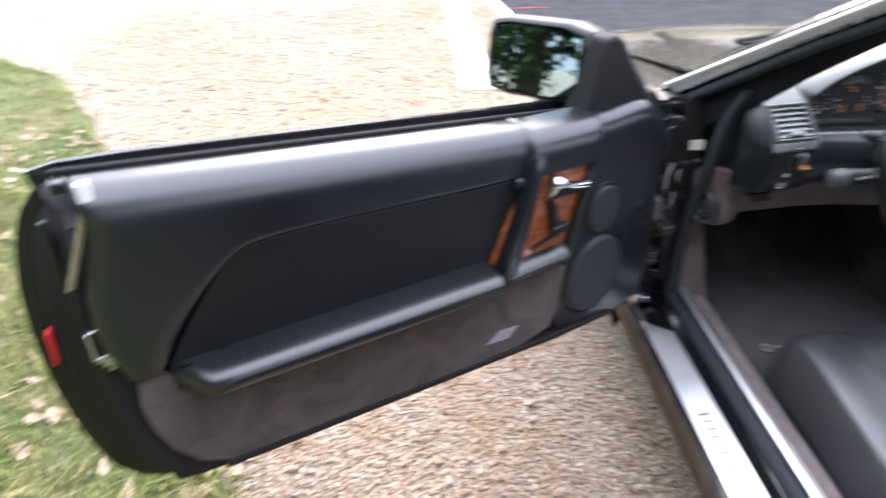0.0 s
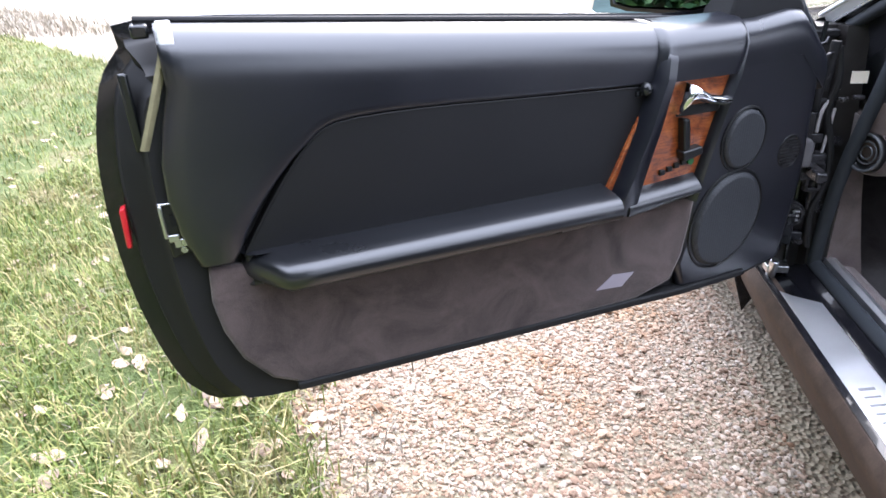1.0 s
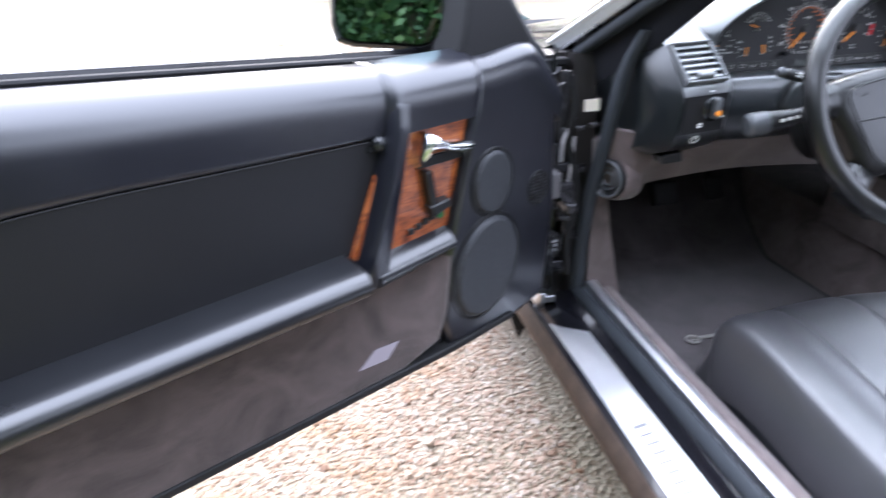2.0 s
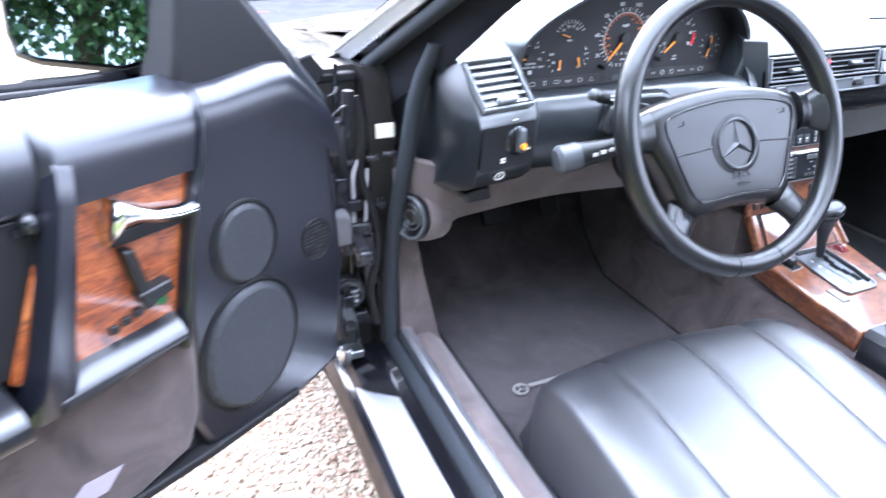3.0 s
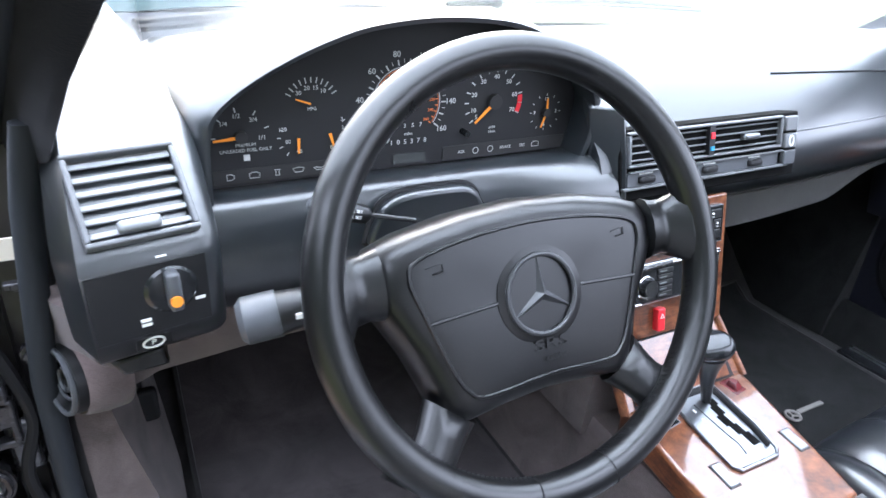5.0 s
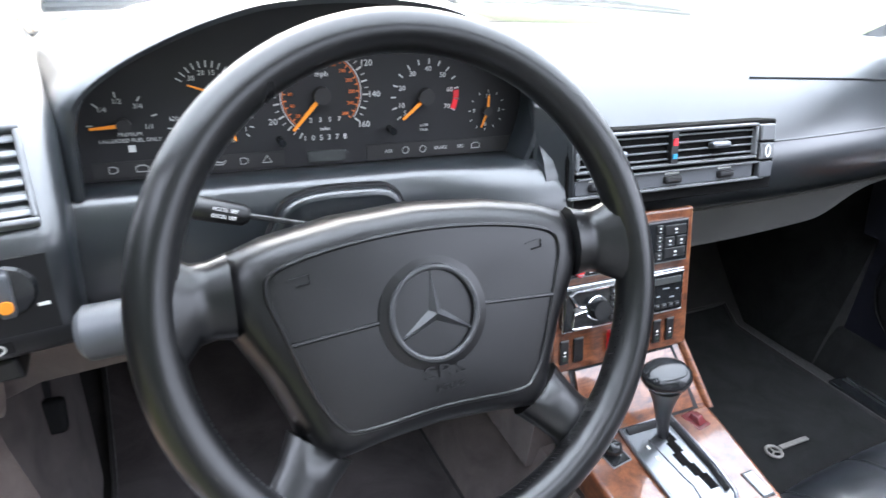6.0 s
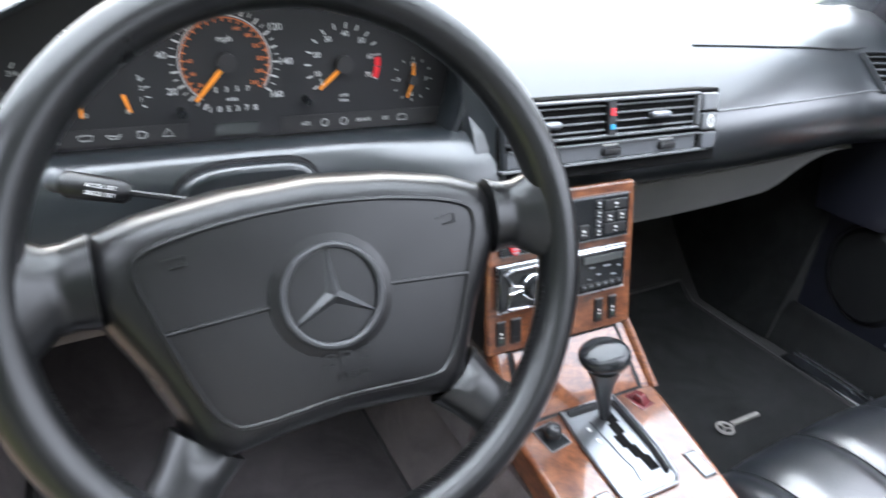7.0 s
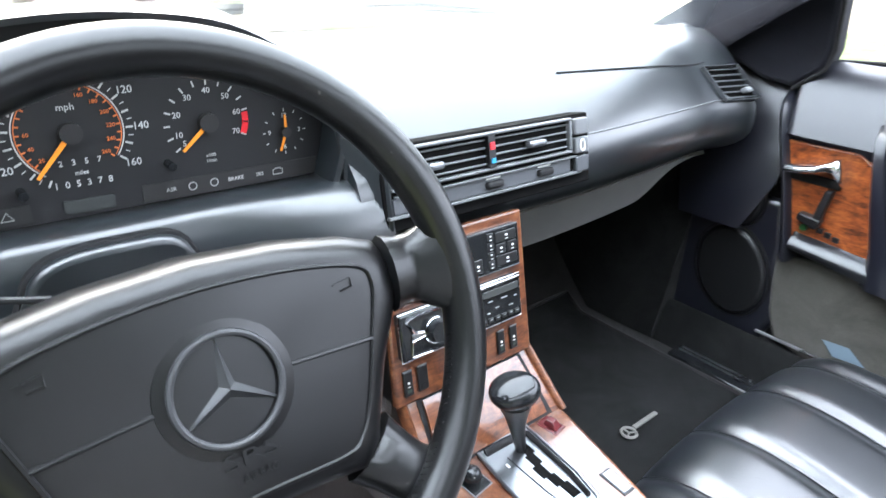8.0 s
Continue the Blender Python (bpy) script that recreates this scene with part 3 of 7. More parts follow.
    part("woofer_cover", prism(ellipse(0.216, 0.553, 0.071, 0.092, 40, 20), 0.04, 0.057), CLOTH if driver else PLASTIC, d, "large oval speaker cover", m, bevel=0.008)
    part("woofer_rim", tube([(a, 0.048, b) for a, b in ellipse(0.216, 0.553, 0.076, 0.097, 48, 20)], 0.003, 6, True), PLASTIC, d, "", m)
    part("side_grille", prism(ellipse(0.090, 0.664, 0.024, 0.030, 28), 0.04, 0.0490), PLASTIC, d, "small round slotted grille", m)
    part("grille_rim", tube([(a, 0.0488, b) for a, b in ellipse(0.090, 0.664, 0.025, 0.031, 32)], 0.0012, 6, True), PLASTIC, d, "", m)
    for k in range(9):
        h = 0.024 - 0.006 * k
        w = 0.023 * math.sqrt(max(0.0, 1 - (h / 0.029) ** 2))
        if w > 0.005:
            part("grille_slot", box((0.090, 0.0492, 0.664 + h), (2 * w, 0.002, 0.0022)), WORN, d, "", m)
    # the frame round the veneer, and the veneer
    part("veneer", prism([(0.488, 0.664), (0.443, 0.762), (0.419, 0.810), (0.38, 0.835), (0.262, 0.832), (0.308 - 0.6 * low_up, 0.640 + low_up), (0.44, 0.625 + low_up)], 0.028, 0.060), WOOD_LIGHT, d, "glossy orange-brown burl veneer", m, bevel=0.003)
    def frame_top(k, t):
        q = 0.086 * t
        z = 0.913 + up * 0.9 - q * (1 + up * 0.6 / 0.086)
        left, right = 0.405 + 0.012 * t, 0.233 + 0.024 * t
        n = -0.006 + 0.080 * (padded(q / 0.064) if driver else t ** 0.62)
        edge = min(1.0, min(k, 1 - k) / 0.06)
        return Vector((left + (right - left) * k + over * (1 - k), n - 0.014 * (1 - edge) ** 2, z))
    over = 0.0 if driver else 0.012
    part("frame_top", loft([[frame_top(i / 24, j / 16) for j in range(17)] + [Vector((frame_top(i / 24, 1).x, 0.03, frame_top(i / 24, 1).z))] for i in range(25)], ring_closed=False), PANEL, d, "", m, sharp=60)
    bar = [(0.389, 0.0115, 0.896, -0.060), (0.3905, 0.0135, 0.885, -0.028), (0.395, 0.0145, 0.862, -0.010), (0.4025, 0.0145, 0.834, -0.001), (0.4255, 0.0175, 0.755, 0.002), (0.449, 0.0215, 0.68, 0.001), (0.4585, 0.028, 0.642, -0.002), (0.461, 0.033, 0.618, -0.008)]
    part("pull_bar", loft([[Vector((over + u - w, 0.010, z)), Vector((over + u - w, 0.070 + r, z)), Vector((over + u - w * 0.55, 0.086 + r, z)), Vector((over + u + w * 0.55, 0.088 + r, z)), Vector((over + u + w, 0.072 + r, z)), Vector((over + u + w, 0.010, z))] for u, w, z, r in bar]), PANEL, d, "slanting black grab bar", m, sharp=60)
    part("frame_side", loft([[Vector((u + a, n + r, z)) for a, n in ((-0.010, 0.03), (-0.008, 0.068), (0.0, 0.078), (0.007, 0.070), (0.009, 0.03))] for u, z, r in [(0.230, 0.911, -0.076), (0.232, 0.905, -0.050), (0.237, 0.892, -0.026), (0.244, 0.872, -0.010), (0.258, 0.83, 0.0), (0.264, 0.812, 0.0), (0.285, 0.744, 0.0), (0.309, 0.65, 0.0), (0.312, 0.615, -0.004)]]), PANEL, d, "", m, sharp=60)
    def lip(u):
        k = (0.455 - u) / 0.14
        z = 0.642 + 0.010 * k + low_up
        return [Vector((u, 0.045, z + 0.014)), Vector((u, 0.060, z + 0.013)), Vector((u, 0.079 - lip_in, z - 0.001)), Vector((u, 0.084 - lip_in, z - 0.006)), Vector((u, 0.086 - lip_in, z - 0.012)), Vector((u, 0.083 - lip_in, z - 0.024 + 0.008 * k)), Vector((u, 0.045, z - 0.028 + 0.008 * k))]
    part("pocket_lip", loft([lip(u) for u in (0.458, 0.43, 0.40, 0.37, 0.34, 0.316)]), LEATHER, d, "glossy black lip under the veneer", m, sharp=60)
    # chrome release handle, seat adjuster, memory keys, lock pin
    lever = loft([[Vector((u, 0.062 + b, z + a)) for a, b in ((-h, 0.0), (-h * 0.8, t), (0, t + 0.004), (h * 0.8, t), (h, 0.0), (0, -0.002))] for u, z, h, t in
                  [(0.372, 0.782, 0.010, 0.010), (0.366, 0.798, 0.013, 0.022), (0.357, 0.810, 0.012, 0.028), (0.345, 0.806, 0.009, 0.028), (0.325, 0.796, 0.008, 0.026), (0.300, 0.790, 0.008, 0.024), (0.276, 0.786, 0.007, 0.018)]])
    part("release_handle", lever, CHROME, d, "chrome release handle", m, sharp=60)
    part("handle_recess", box((0.325, 0.061, 0.775), (0.085, 0.006, 0.016)), PLASTIC, d, "", m, bevel=0.002)
    part("seat_adjuster", join(prism([(0.362, 0.766), (0.349, 0.764), (0.341, 0.712), (0.354, 0.708)], 0.058, 0.076)), PLASTIC, d, "seat-shaped adjuster switch", m, bevel=0.003)
    part("adjuster_cushion", prism([(0.358, 0.711), (0.318, 0.716), (0.316, 0.702), (0.352, 0.693)], 0.058, 0.078), PLASTIC, d, "", m, bevel=0.003)
    for i in range(4):
        part("memory_key", box((0.384 - 0.014 * i, 0.061, 0.676 + 0.6 * low_up + 0.004 * i), (0.010, 0.008, 0.009)), PLASTIC, d, "", m, bevel=0.001)
    part("memory_lamp", disc(m @ Vector((0.329, 0.066, 0.688)), 0.006, 0.006, m.to_3x3() @ Vector((0, 1, 0)), 16), GREEN, d)
    part("lock_pin", join(blob((0.430, 0.060, 0.818), (0.010, 0.012, 0.012)), box((0.432, 0.050, 0.812), (0.026, 0.016, 0.008))), GLOSS, d, "glossy lock button", m)
    if not driver:
        def front_at(k, t):
            z = 0.650 + 0.296 * t
            q = (z - 0.650) / 0.296
            return Vector((0.262 - 0.040 * max(0.0, (0.75 - z) / 0.1) - (0.223 - 0.10 * max(0.0, (0.80 - z) / 0.15)) * k, 0.082 - 0.094 * q ** 1.6 - 0.006 * (1 - k) ** 8, z))
        part("front_trim", sheet(front_at, 16, 24, 0.006), PANEL, d, "smooth curved black front trim", m, sharp=60)
        tri_ = [(0.03, 0.962), (0.132, 0.941), (0.175, 0.922), (0.233, 0.915), (0.275, 0.952), (0.281, 0.984), (0.272, 1.08), (0.22, 1.09), (0.12, 1.02)]
        part("mirror_sail", prism(tri_, -0.03, 0.034), LINING, d, "black triangular mirror base trim", m, bevel=0.008, seg=3)
        part("sail_edge", tube([(0.235, 0.034, 0.913), (0.279, 0.030, 0.952), (0.286, 0.028, 0.984), (0.277, 0.026, 1.08)], 0.004, 8), RUBBER, d, "", m)
        return d
    # the shut face of the door
    part("latch_plate", prism([(1.156, 0.752), (1.124, 0.748), (1.118, 0.680), (1.150, 0.672)], 0.020, 0.034), PLASTIC, d, "black latch housing", m, bevel=0.003)
    part("latch", join(box((1.152, 0.034, 0.726), (0.005, 0.006, 0.046)), box((1.136, 0.034, 0.750), (0.036, 0.004, 0.003)), box((1.130, 0.034, 0.694), (0.028, 0.005, 0.012)), box((1.143, 0.034, 0.702), (0.014, 0.006, 0.010))), STEEL, d, "worn steel latch", m, bevel=0.002)
    part("latch_screw", disc(m @ Vector((1.134, 0.037, 0.684)), 0.0045, 0.006, m.to_3x3() @ Vector((0, 1, 0)), 12), STEEL, d)
    part("latch_hole", box((1.134, 0.0345, 0.727), (0.018, 0.004, 0.016)), RUBBER, d, "", m)
    part("shut_strip", tube([(1.100, 0.034, 0.962), (1.108, 0.037, 0.93), (1.128, 0.036, 0.88), (1.152, 0.030, 0.822)], 0.0075, 6, False, 0.5), SEALSTRIP, d, "aged yellowish trim strip", m)
    part("strip_cap", box((1.100, 0.038, 0.953), (0.017, 0.016, 0.036)), WHITE, d, "white plastic cap", m, bevel=0.002)
    part("corner_bracket", join(box((1.128, -0.005, 0.958), (0.020, 0.035, 0.016)), box((1.160, -0.012, 0.86), (0.012, 0.012, 0.10))), GLOSS, d, "", m, bevel=0.003)
    part("red_reflector", prism([(1.200, 0.732), (1.208, 0.728), (1.211, 0.672), (1.204, 0.672)], -0.030, -0.050), RED, d, "red door edge reflector", m, bevel=0.002)
    # mirror: sail piece, housing and glass
    face = [(0.252, 0.885), (0.075, 0.885), (0.083, 0.912), (0.141, 0.986), (0.164, 1.026), (0.185, 1.042), (0.210, 1.034), (0.222, 1.0), (0.236, 0.935)]
    part("mirror_sail", prism(face, -0.05, 0.022), RUBBER, d, "black triangular mirror base", m, bevel=0.008, seg=3)
    lip = [(0.172, 1.030), (0.104, 0.929), (0.064, 0.868), (0.050, 0.80), (0.020, 0.80), (0.022, 0.849), (0.075, 0.918), (0.134, 0.990), (0.157, 1.028)]
    part("sail_seal", prism(lip, -0.05, 0.012), SEAL, d, "grey rubber edge seal", m, bevel=0.007, seg=3)
    inn, out = Vector((0.225, -0.035, 0)), Vector((0.297, -0.225, 0))
    along = (out - inn).normalized()
    nrm = Vector((0.934, 0.356, 0))
    mid = (inn + out) / 2

    def frame_ring(k, back, grow=0.0):
        pts = []
        for a, b in ((-1, -0.82), (-0.6, -1), (0.6, -1), (0.93, -0.9), (1, -0.55), (1, 0.55), (0.93, 0.9), (0.6, 1), (-0.6, 1), (-1, 0.82)):
            pts.append(mid + along * (a * k * (0.104 + grow)) - nrm * (back + 0.14 * b * k * 0.066) + Vector((0, 0, 0.977 + b * k * (0.066 + grow))))
        return pts
    part("mirror_housing", loft([frame_ring(0.97, 0.006), frame_ring(1.0, -0.004, 0.002), frame_ring(1.06, 0.0, 0.004), frame_ring(1.08, 0.03, 0.004), frame_ring(1.0, 0.075, 0.002), frame_ring(0.62, 0.11)]), PLASTIC, d, "black mirror housing", m, sharp=55)
    part("mirror_glass", loft([frame_ring(0.965, 0.004), frame_ring(0.965, -0.0045)]), MIRROR, d, "mirror glass", m)
    part("mirror_arm", box((0.20, -0.03, 0.925), (0.07, 0.07, 0.03)), PLASTIC, d, "", m, bevel=0.008)
    return d


door_thing(DOOR_OPEN, "open black driver's door with padded trim and orange veneer", "grey-brown carpeted lower panel, worn in patches")
door_thing(DOOR_SHUT, "closed black passenger door with burl veneer inlay", "dark grey-brown carpeted lower panel", False)

# ---- steering wheel ----
_n = Vector((0.0146, -math.cos(0.4458), math.sin(0.4458))).normalized()
_u = Vector((0, 0, 1)).cross(_n) * -1
_u = (_u if _u.x > 0 else -_u).normalized()
_v = _n.cross(_u)
WM = Matrix(((_u.x, _v.x, _n.x, -0.365), (_u.y, _v.y, _n.y, -0.2975), (_u.z, _v.z, _n.z, 0.8132), (0, 0, 0, 1)))


def steering_wheel():
    w = thing("steering_wheel", WM.translation, "black leather four-spoke steering wheel with padded hub", "steering wheel")
    rings = []
    for i in range(96):
        a = 2 * math.pi * i / 96
        c = Vector((0.1845 * math.cos(a), 0.1845 * math.sin(a), 0))
        e = Vector((math.cos(a), math.sin(a), 0))
        rings.append([c + 0.0155 * math.cos(q) * e + Vector((0, 0, 0.0165 * math.sin(q))) for q in [2 * math.pi * k / 18 for k in range(18)]])
    rim = part("rim", loft(rings, path_closed=True), WHEEL, w, "smooth black leather rim", WM, sharp=80)
    for s in (1, -1):
        st = []
        for i in range(42):
            a = math.radians(-78 + 66 * i / 42)
            b = a + 0.012
            st.append(tube([(s * 0.16925 * math.cos(a), 0.16925 * math.sin(a), -0.003), (s * 0.1691 * math.cos(b), 0.1691 * math.sin(b), 0.003)], 0.0006, 4))
        part("stitching", join(*st), RUBBER, rim, "", WM)
    for s in (1, -1):
        for a0 in (math.radians(-78),):
            c = Vector((0.1845 * math.cos(a0) * s, 0.1845 * math.sin(a0), 0))
            e = Vector((math.cos(a0) * s, math.sin(a0), 0))
            part("rim_joint", tube([c + 0.0159 * math.cos(q) * e + Vector((0, 0, 0.0169 * math.sin(q))) for q in [2 * math.pi * k / 16 for k in range(16)]], 0.0006, 4, True), RUBBER, rim, "", WM)

    # hub pad
    half = [(0.0, 0.066), (0.06, 0.062), (0.110, 0.053), (0.136, 0.044), (0.145, 0.030), (0.146, 0.006), (0.138, -0.012), (0.120, -0.045), (0.108, -0.075), (0.100, -0.098), (0.085, -0.112), (0.045, -0.107), (0.0, -0.104)]
    outl = [(a, b) for a, b in half] + [(-a, b) for a, b in reversed(half[1:-1])]

    def pad_ring(k, z):
        return [Vector((a * k, (b + 0.02) * k - 0.02, z - 0.10 * (a * a + 0.4 * b * b))) for a, b in outl]
    pad = part("hub_pad", loft([pad_ring(0.95, -0.054), pad_ring(0.995, -0.046), pad_ring(1.0, -0.036), pad_ring(0.995, -0.028), pad_ring(0.98, -0.021), pad_ring(0.955, -0.0150), pad_ring(0.925, -0.0105), pad_ring(0.89, -0.0072), pad_ring(0.85, -0.0050), pad_ring(0.80, -0.0036), pad_ring(0.72, -0.0028), pad_ring(0.5, -0.002), pad_ring(0.25, -0.0015)]), HUB, w, "padded black airbag cover", WM, sharp=60)

    def surf(a, b, lift=0.0):
        return Vector((a, b, -0.0035 - 0.10 * (a * a + 0.4 * b * b) + lift))
    cover = curve([Vector(p + (0,)) for p in [(-0.106, 0.030), (-0.06, 0.040), (0.0, 0.044), (0.06, 0.040), (0.106, 0.030), (0.115, 0.016), (0.108, -0.010), (0.090, -0.062), (0.078, -0.082), (0.062, -0.089), (0.0, -0.086), (-0.062, -0.089), (-0.078, -0.082), (-0.090, -0.062), (-0.108, -0.010), (-0.115, 0.016)]], 4)
    part("cover_bead", tube([surf(p.x, p.y) for p in cover], 0.0017, 6, True), HUB, pad, "raised bead round the cover", WM)
    for s in (-1, 1):
        part("cover_line", tube([surf(s * 0.042, -0.017), surf(s * 0.104, -0.021)], 0.0016, 6), HUB, pad, "", WM)
    part("emblem_ring", tube([surf(0.0335 * math.cos(a), -0.017 + 0.0335 * math.sin(a), 0.003) for a in [2 * math.pi * i / 48 for i in range(48)]], 0.0024, 8, True), EMBLEM, pad, "round emblem", WM)
    part("emblem_base", loft([[surf(r * math.cos(a), -0.017 + r * math.sin(a), h) for a in [2 * math.pi * i / 40 for i in range(40)]] for r, h in ((0.043, -0.006), (0.0425, 0.001), (0.036, 0.0025), (0.033, 0.0002))]), HUB, pad, "", WM)
    for k in range(3):
        a = math.radians(90 + 120 * k)
        d = Vector((math.cos(a), math.sin(a), 0))
        q = Vector((-d.y, d.x, 0))
        o = surf(0, -0.017, 0.0)
        tip = o + d * 0.0325
        part("emblem_arm", loft([[o + q * 0.0065 + d * 0.003, o + Vector((0, 0, 0.0065)), o - q * 0.0065 + d * 0.003, o + Vector((0, 0, -0.003))], [tip + q * 0.0012, tip + Vector((0, 0, 0.002)), tip - q * 0.0012, tip + Vector((0, 0, -0.002))]]), EMBLEM, pad, "", WM, sharp=20)
    def on_pad(x, y):
        a, b = surf(x, y - 0.005, 0.0), surf(x, y + 0.005, 0.0)
        return Matrix.Translation(surf(x, y, 0.0026)) @ Matrix.Rotation(math.atan2(b.z - a.z, b.y - a.y), 4, "X")
    part("airbag_lettering", join(lettering("SRS", 0.0135, on_pad(0.003, -0.0600) @ Matrix.Diagonal((1.75, 1, 1, 1))), lettering("AIRBAG", 0.0066, on_pad(0.006, -0.0722))), HUB, pad, "moulded lettering", WM)
    for s in (-1, 1):
        part("horn_mark", tube([surf(s * 0.092 - 0.008, 0.022, 0.0005), surf(s * 0.092 + 0.006, 0.024, 0.0005), surf(s * 0.092 + 0.006, 0.018, 0.0005), surf(s * 0.092 - 0.003, 0.017, 0.0005)], 0.0007, 4), HUB, pad, "", WM)
    # spokes
    for s in (-1, 1):
        rr = []
        for x, y0, y1, t in ((0.135, -0.012, 0.046, 0.016), (0.148, -0.010, 0.042, 0.014), (0.158, -0.012, 0.042, 0.013), (0.168, -0.020, 0.048, 0.0125), (0.178, -0.034, 0.060, 0.012)):
            ym, yh = (y0 + y1) / 2, (y1 - y0) / 2
            rr.append([Vector((s * x, ym + yh * math.cos(q), -0.018 + (0.011 if x < 0.15 else 0.016) * (x > 0.16) + t * math.sin(q))) for q in [2 * math.pi * k / 14 for k in range(14)]])
        part("upper_spoke", loft(rr), WHEEL, w, "leather-covered spoke", WM, sharp=80)
        rr = []
        a0, d = Vector((s * 0.090, -0.098, 0)), Vector((s * 0.50, -0.62, 0)).normalized()
        q0 = Vector((d.y, -d.x, 0))
        for k, hw, t in ((0.0, 0.027, 0.013), (0.02, 0.023, 0.012), (0.035, 0.022, 0.0115), (0.052, 0.026, 0.011), (0.066, 0.040, 0.010)):
            c = a0 + d * k + Vector((0, 0, -0.026 + 0.24 * k))
            rr.append([c + q0 * hw * math.cos(q) + Vector((0, 0, t * math.sin(q))) for q in [2 * math.pi * j / 14 for j in range(14)]])
        part("lower_spoke", loft(rr), WHEEL, w, "leather-covered spoke", WM, sharp=80)
    col = loft([[Vector((r * math.cos(a), r * 0.9 * math.sin(a) - 0.01, z)) for a in [2 * math.pi * i / 28 for i in range(28)]] for r, z in ((0.078, -0.035), (0.075, -0.06), (0.062, -0.10), (0.060, -0.20))])
    part("column_shroud", col, PLASTIC, w, "black plastic column shroud", WM, sharp=60)
    return w


steering_wheel()

# ---- the car's body round the cabin ----
MID = 0.0                                   # the car's middle line


def side(s, x):
    """x of the left side, or its mirror image on the other side."""
    return x if s < 0 else 2 * MID - x


body = car


def sill(s):
    X = lambda x: side(s, x)
    sec = [(-0.80, 0.14), (-0.845, 0.22), (-0.880, 0.28), (-0.892, 0.315), (-0.892, 0.33), (-0.882, 0.347)]
    back = [(-0.74, 0.347), (-0.74, 0.16)]
    part("rocker_panel", loft([[Vector((X(a), y, b)) for a, b in sec + back] for y in (0.10, -0.4, -1.25)]), DIRTY, body, "dusty black rocker panel", sharp=50)
    top = [(-0.884, 0.335), (-0.880, 0.349), (-0.868, 0.353), (-0.864, 0.345), (-0.805, 0.356), (-0.797, 0.364), (-0.790, 0.372), (-0.755, 0.374), (-0.748, 0.366), (-0.735, 0.36), (-0.735, 0.33)]
    part("sill", loft([[Vector((X(a), y, b)) for a, b in top] for y in (0.055, -0.4, -1.25)]), PAINT if s < 0 else RUBBER, body, "black painted door sill", sharp=40)
    part("sill_seal", tube([(X(-0.778), 0.04, 0.381), (X(-0.776), -0.3, 0.381), (X(-0.772), -1.25, 0.381)], 0.013 if s < 0 else 0.020, 12, False, 0.45 if s < 0 else 0.8), SEAL if s < 0 else RUBBER, body, "dull rubber door seal")
    in_ = 0.0 if s < 0 else 0.028
    if s > 0:
        part("chrome_strip", tube([(X(-0.714), y, 0.386) for y in (-0.19, -0.5, -1.25)], 0.0035, 8), STEEL, body, "thin bright sill strip")
    else:
        part("chrome_strip", loft([[Vector((X(a + in_), y, b)) for a, b in ((-0.757, 0.372), (-0.754, 0.390), (-0.746, 0.3945), (-0.735, 0.392), (-0.731, 0.372))] for y in (0.03 if s < 0 else -0.16, -0.2, -0.5, -1.25)]), PLATE, body, "bright metal sill strip", sharp=25)
    if s < 0:
        tilt = Matrix.Translation((-0.835, 0, 0.351)) @ Matrix.Rotation(radians(-10.5), 4, "Y")
        plate = part("tread_plate", prism([(-0.030, -0.075), (-0.012, -0.100), (0.029, -0.140), (0.030, -1.20), (-0.034, -1.20)], 0.0, 0.004, XYZ), PLATE, body, "brushed aluminium tread plate", tilt, bevel=0.0015)
        for k, w in enumerate((0.016, 0.010, 0.012, 0.012, 0.010, 0.012, 0.010, 0.011)):
            part("plate_mark", box((-0.003, -0.405 - 0.020 * k, 0.0043), (0.024, w * 0.40, 0.0006)), ENGRAVED, plate, "", tilt)
    cp = [(-0.738, 0.368), (-0.722, 0.376), (-0.694, 0.370), (-0.672, 0.345), (-0.657, 0.290), (-0.655, 0.26), (-0.738, 0.26)]
    if s > 0:
        cp = [(-0.716, 0.372), (-0.702, 0.370), (-0.686, 0.345), (-0.673, 0.290), (-0.670, 0.26), (-0.72, 0.26)]
    # far sill side and kick panel take the carpet darkened for shade
    part("sill_carpet", loft([[Vector((X(a), y, b)) for a, b in cp] for y in (0.05, -0.1, -0.4, -1.25)]), SILLCARPET if s < 0 else SHADED_CARPET, body, "carpeted sill side", sharp=60)
    part("kick_panel", loft([[Vector((X(-0.752), y, 0.27)), Vector((X(-0.664 + w * 0.3), y, 0.29)), Vector((X(-0.674 + w * 0.3), y, 0.345)), Vector((X(-0.692 + w * 0.4), y, 0.42)), Vector((X(-0.713 + w * 0.6), y, 0.52)), Vector((X(-0.729 + w * 0.8), y, 0.62)), Vector((X(-0.735 + w), y, 0.70)), Vector((X(-0.756), y, 0.70))] for y, w in ((-0.004, 0.0), (0.03, 0.01), (0.10, 0.025), (0.55, 0.035))]), SILLCARPET if s < 0 else SHADED_CARPET, body, "", sharp=60)


sill(-1)
sill(1)

# footwell
def floor_f(s, t):
    x = -0.77 + 1.54 * s
    y = -1.2 + 1.76 * t
    z = 0.285 if y < 0.16 else 0.285 + 0.75 * (y - 0.16) + 0.6 * (y - 0.16) ** 2
    return Vector((x, y, z))


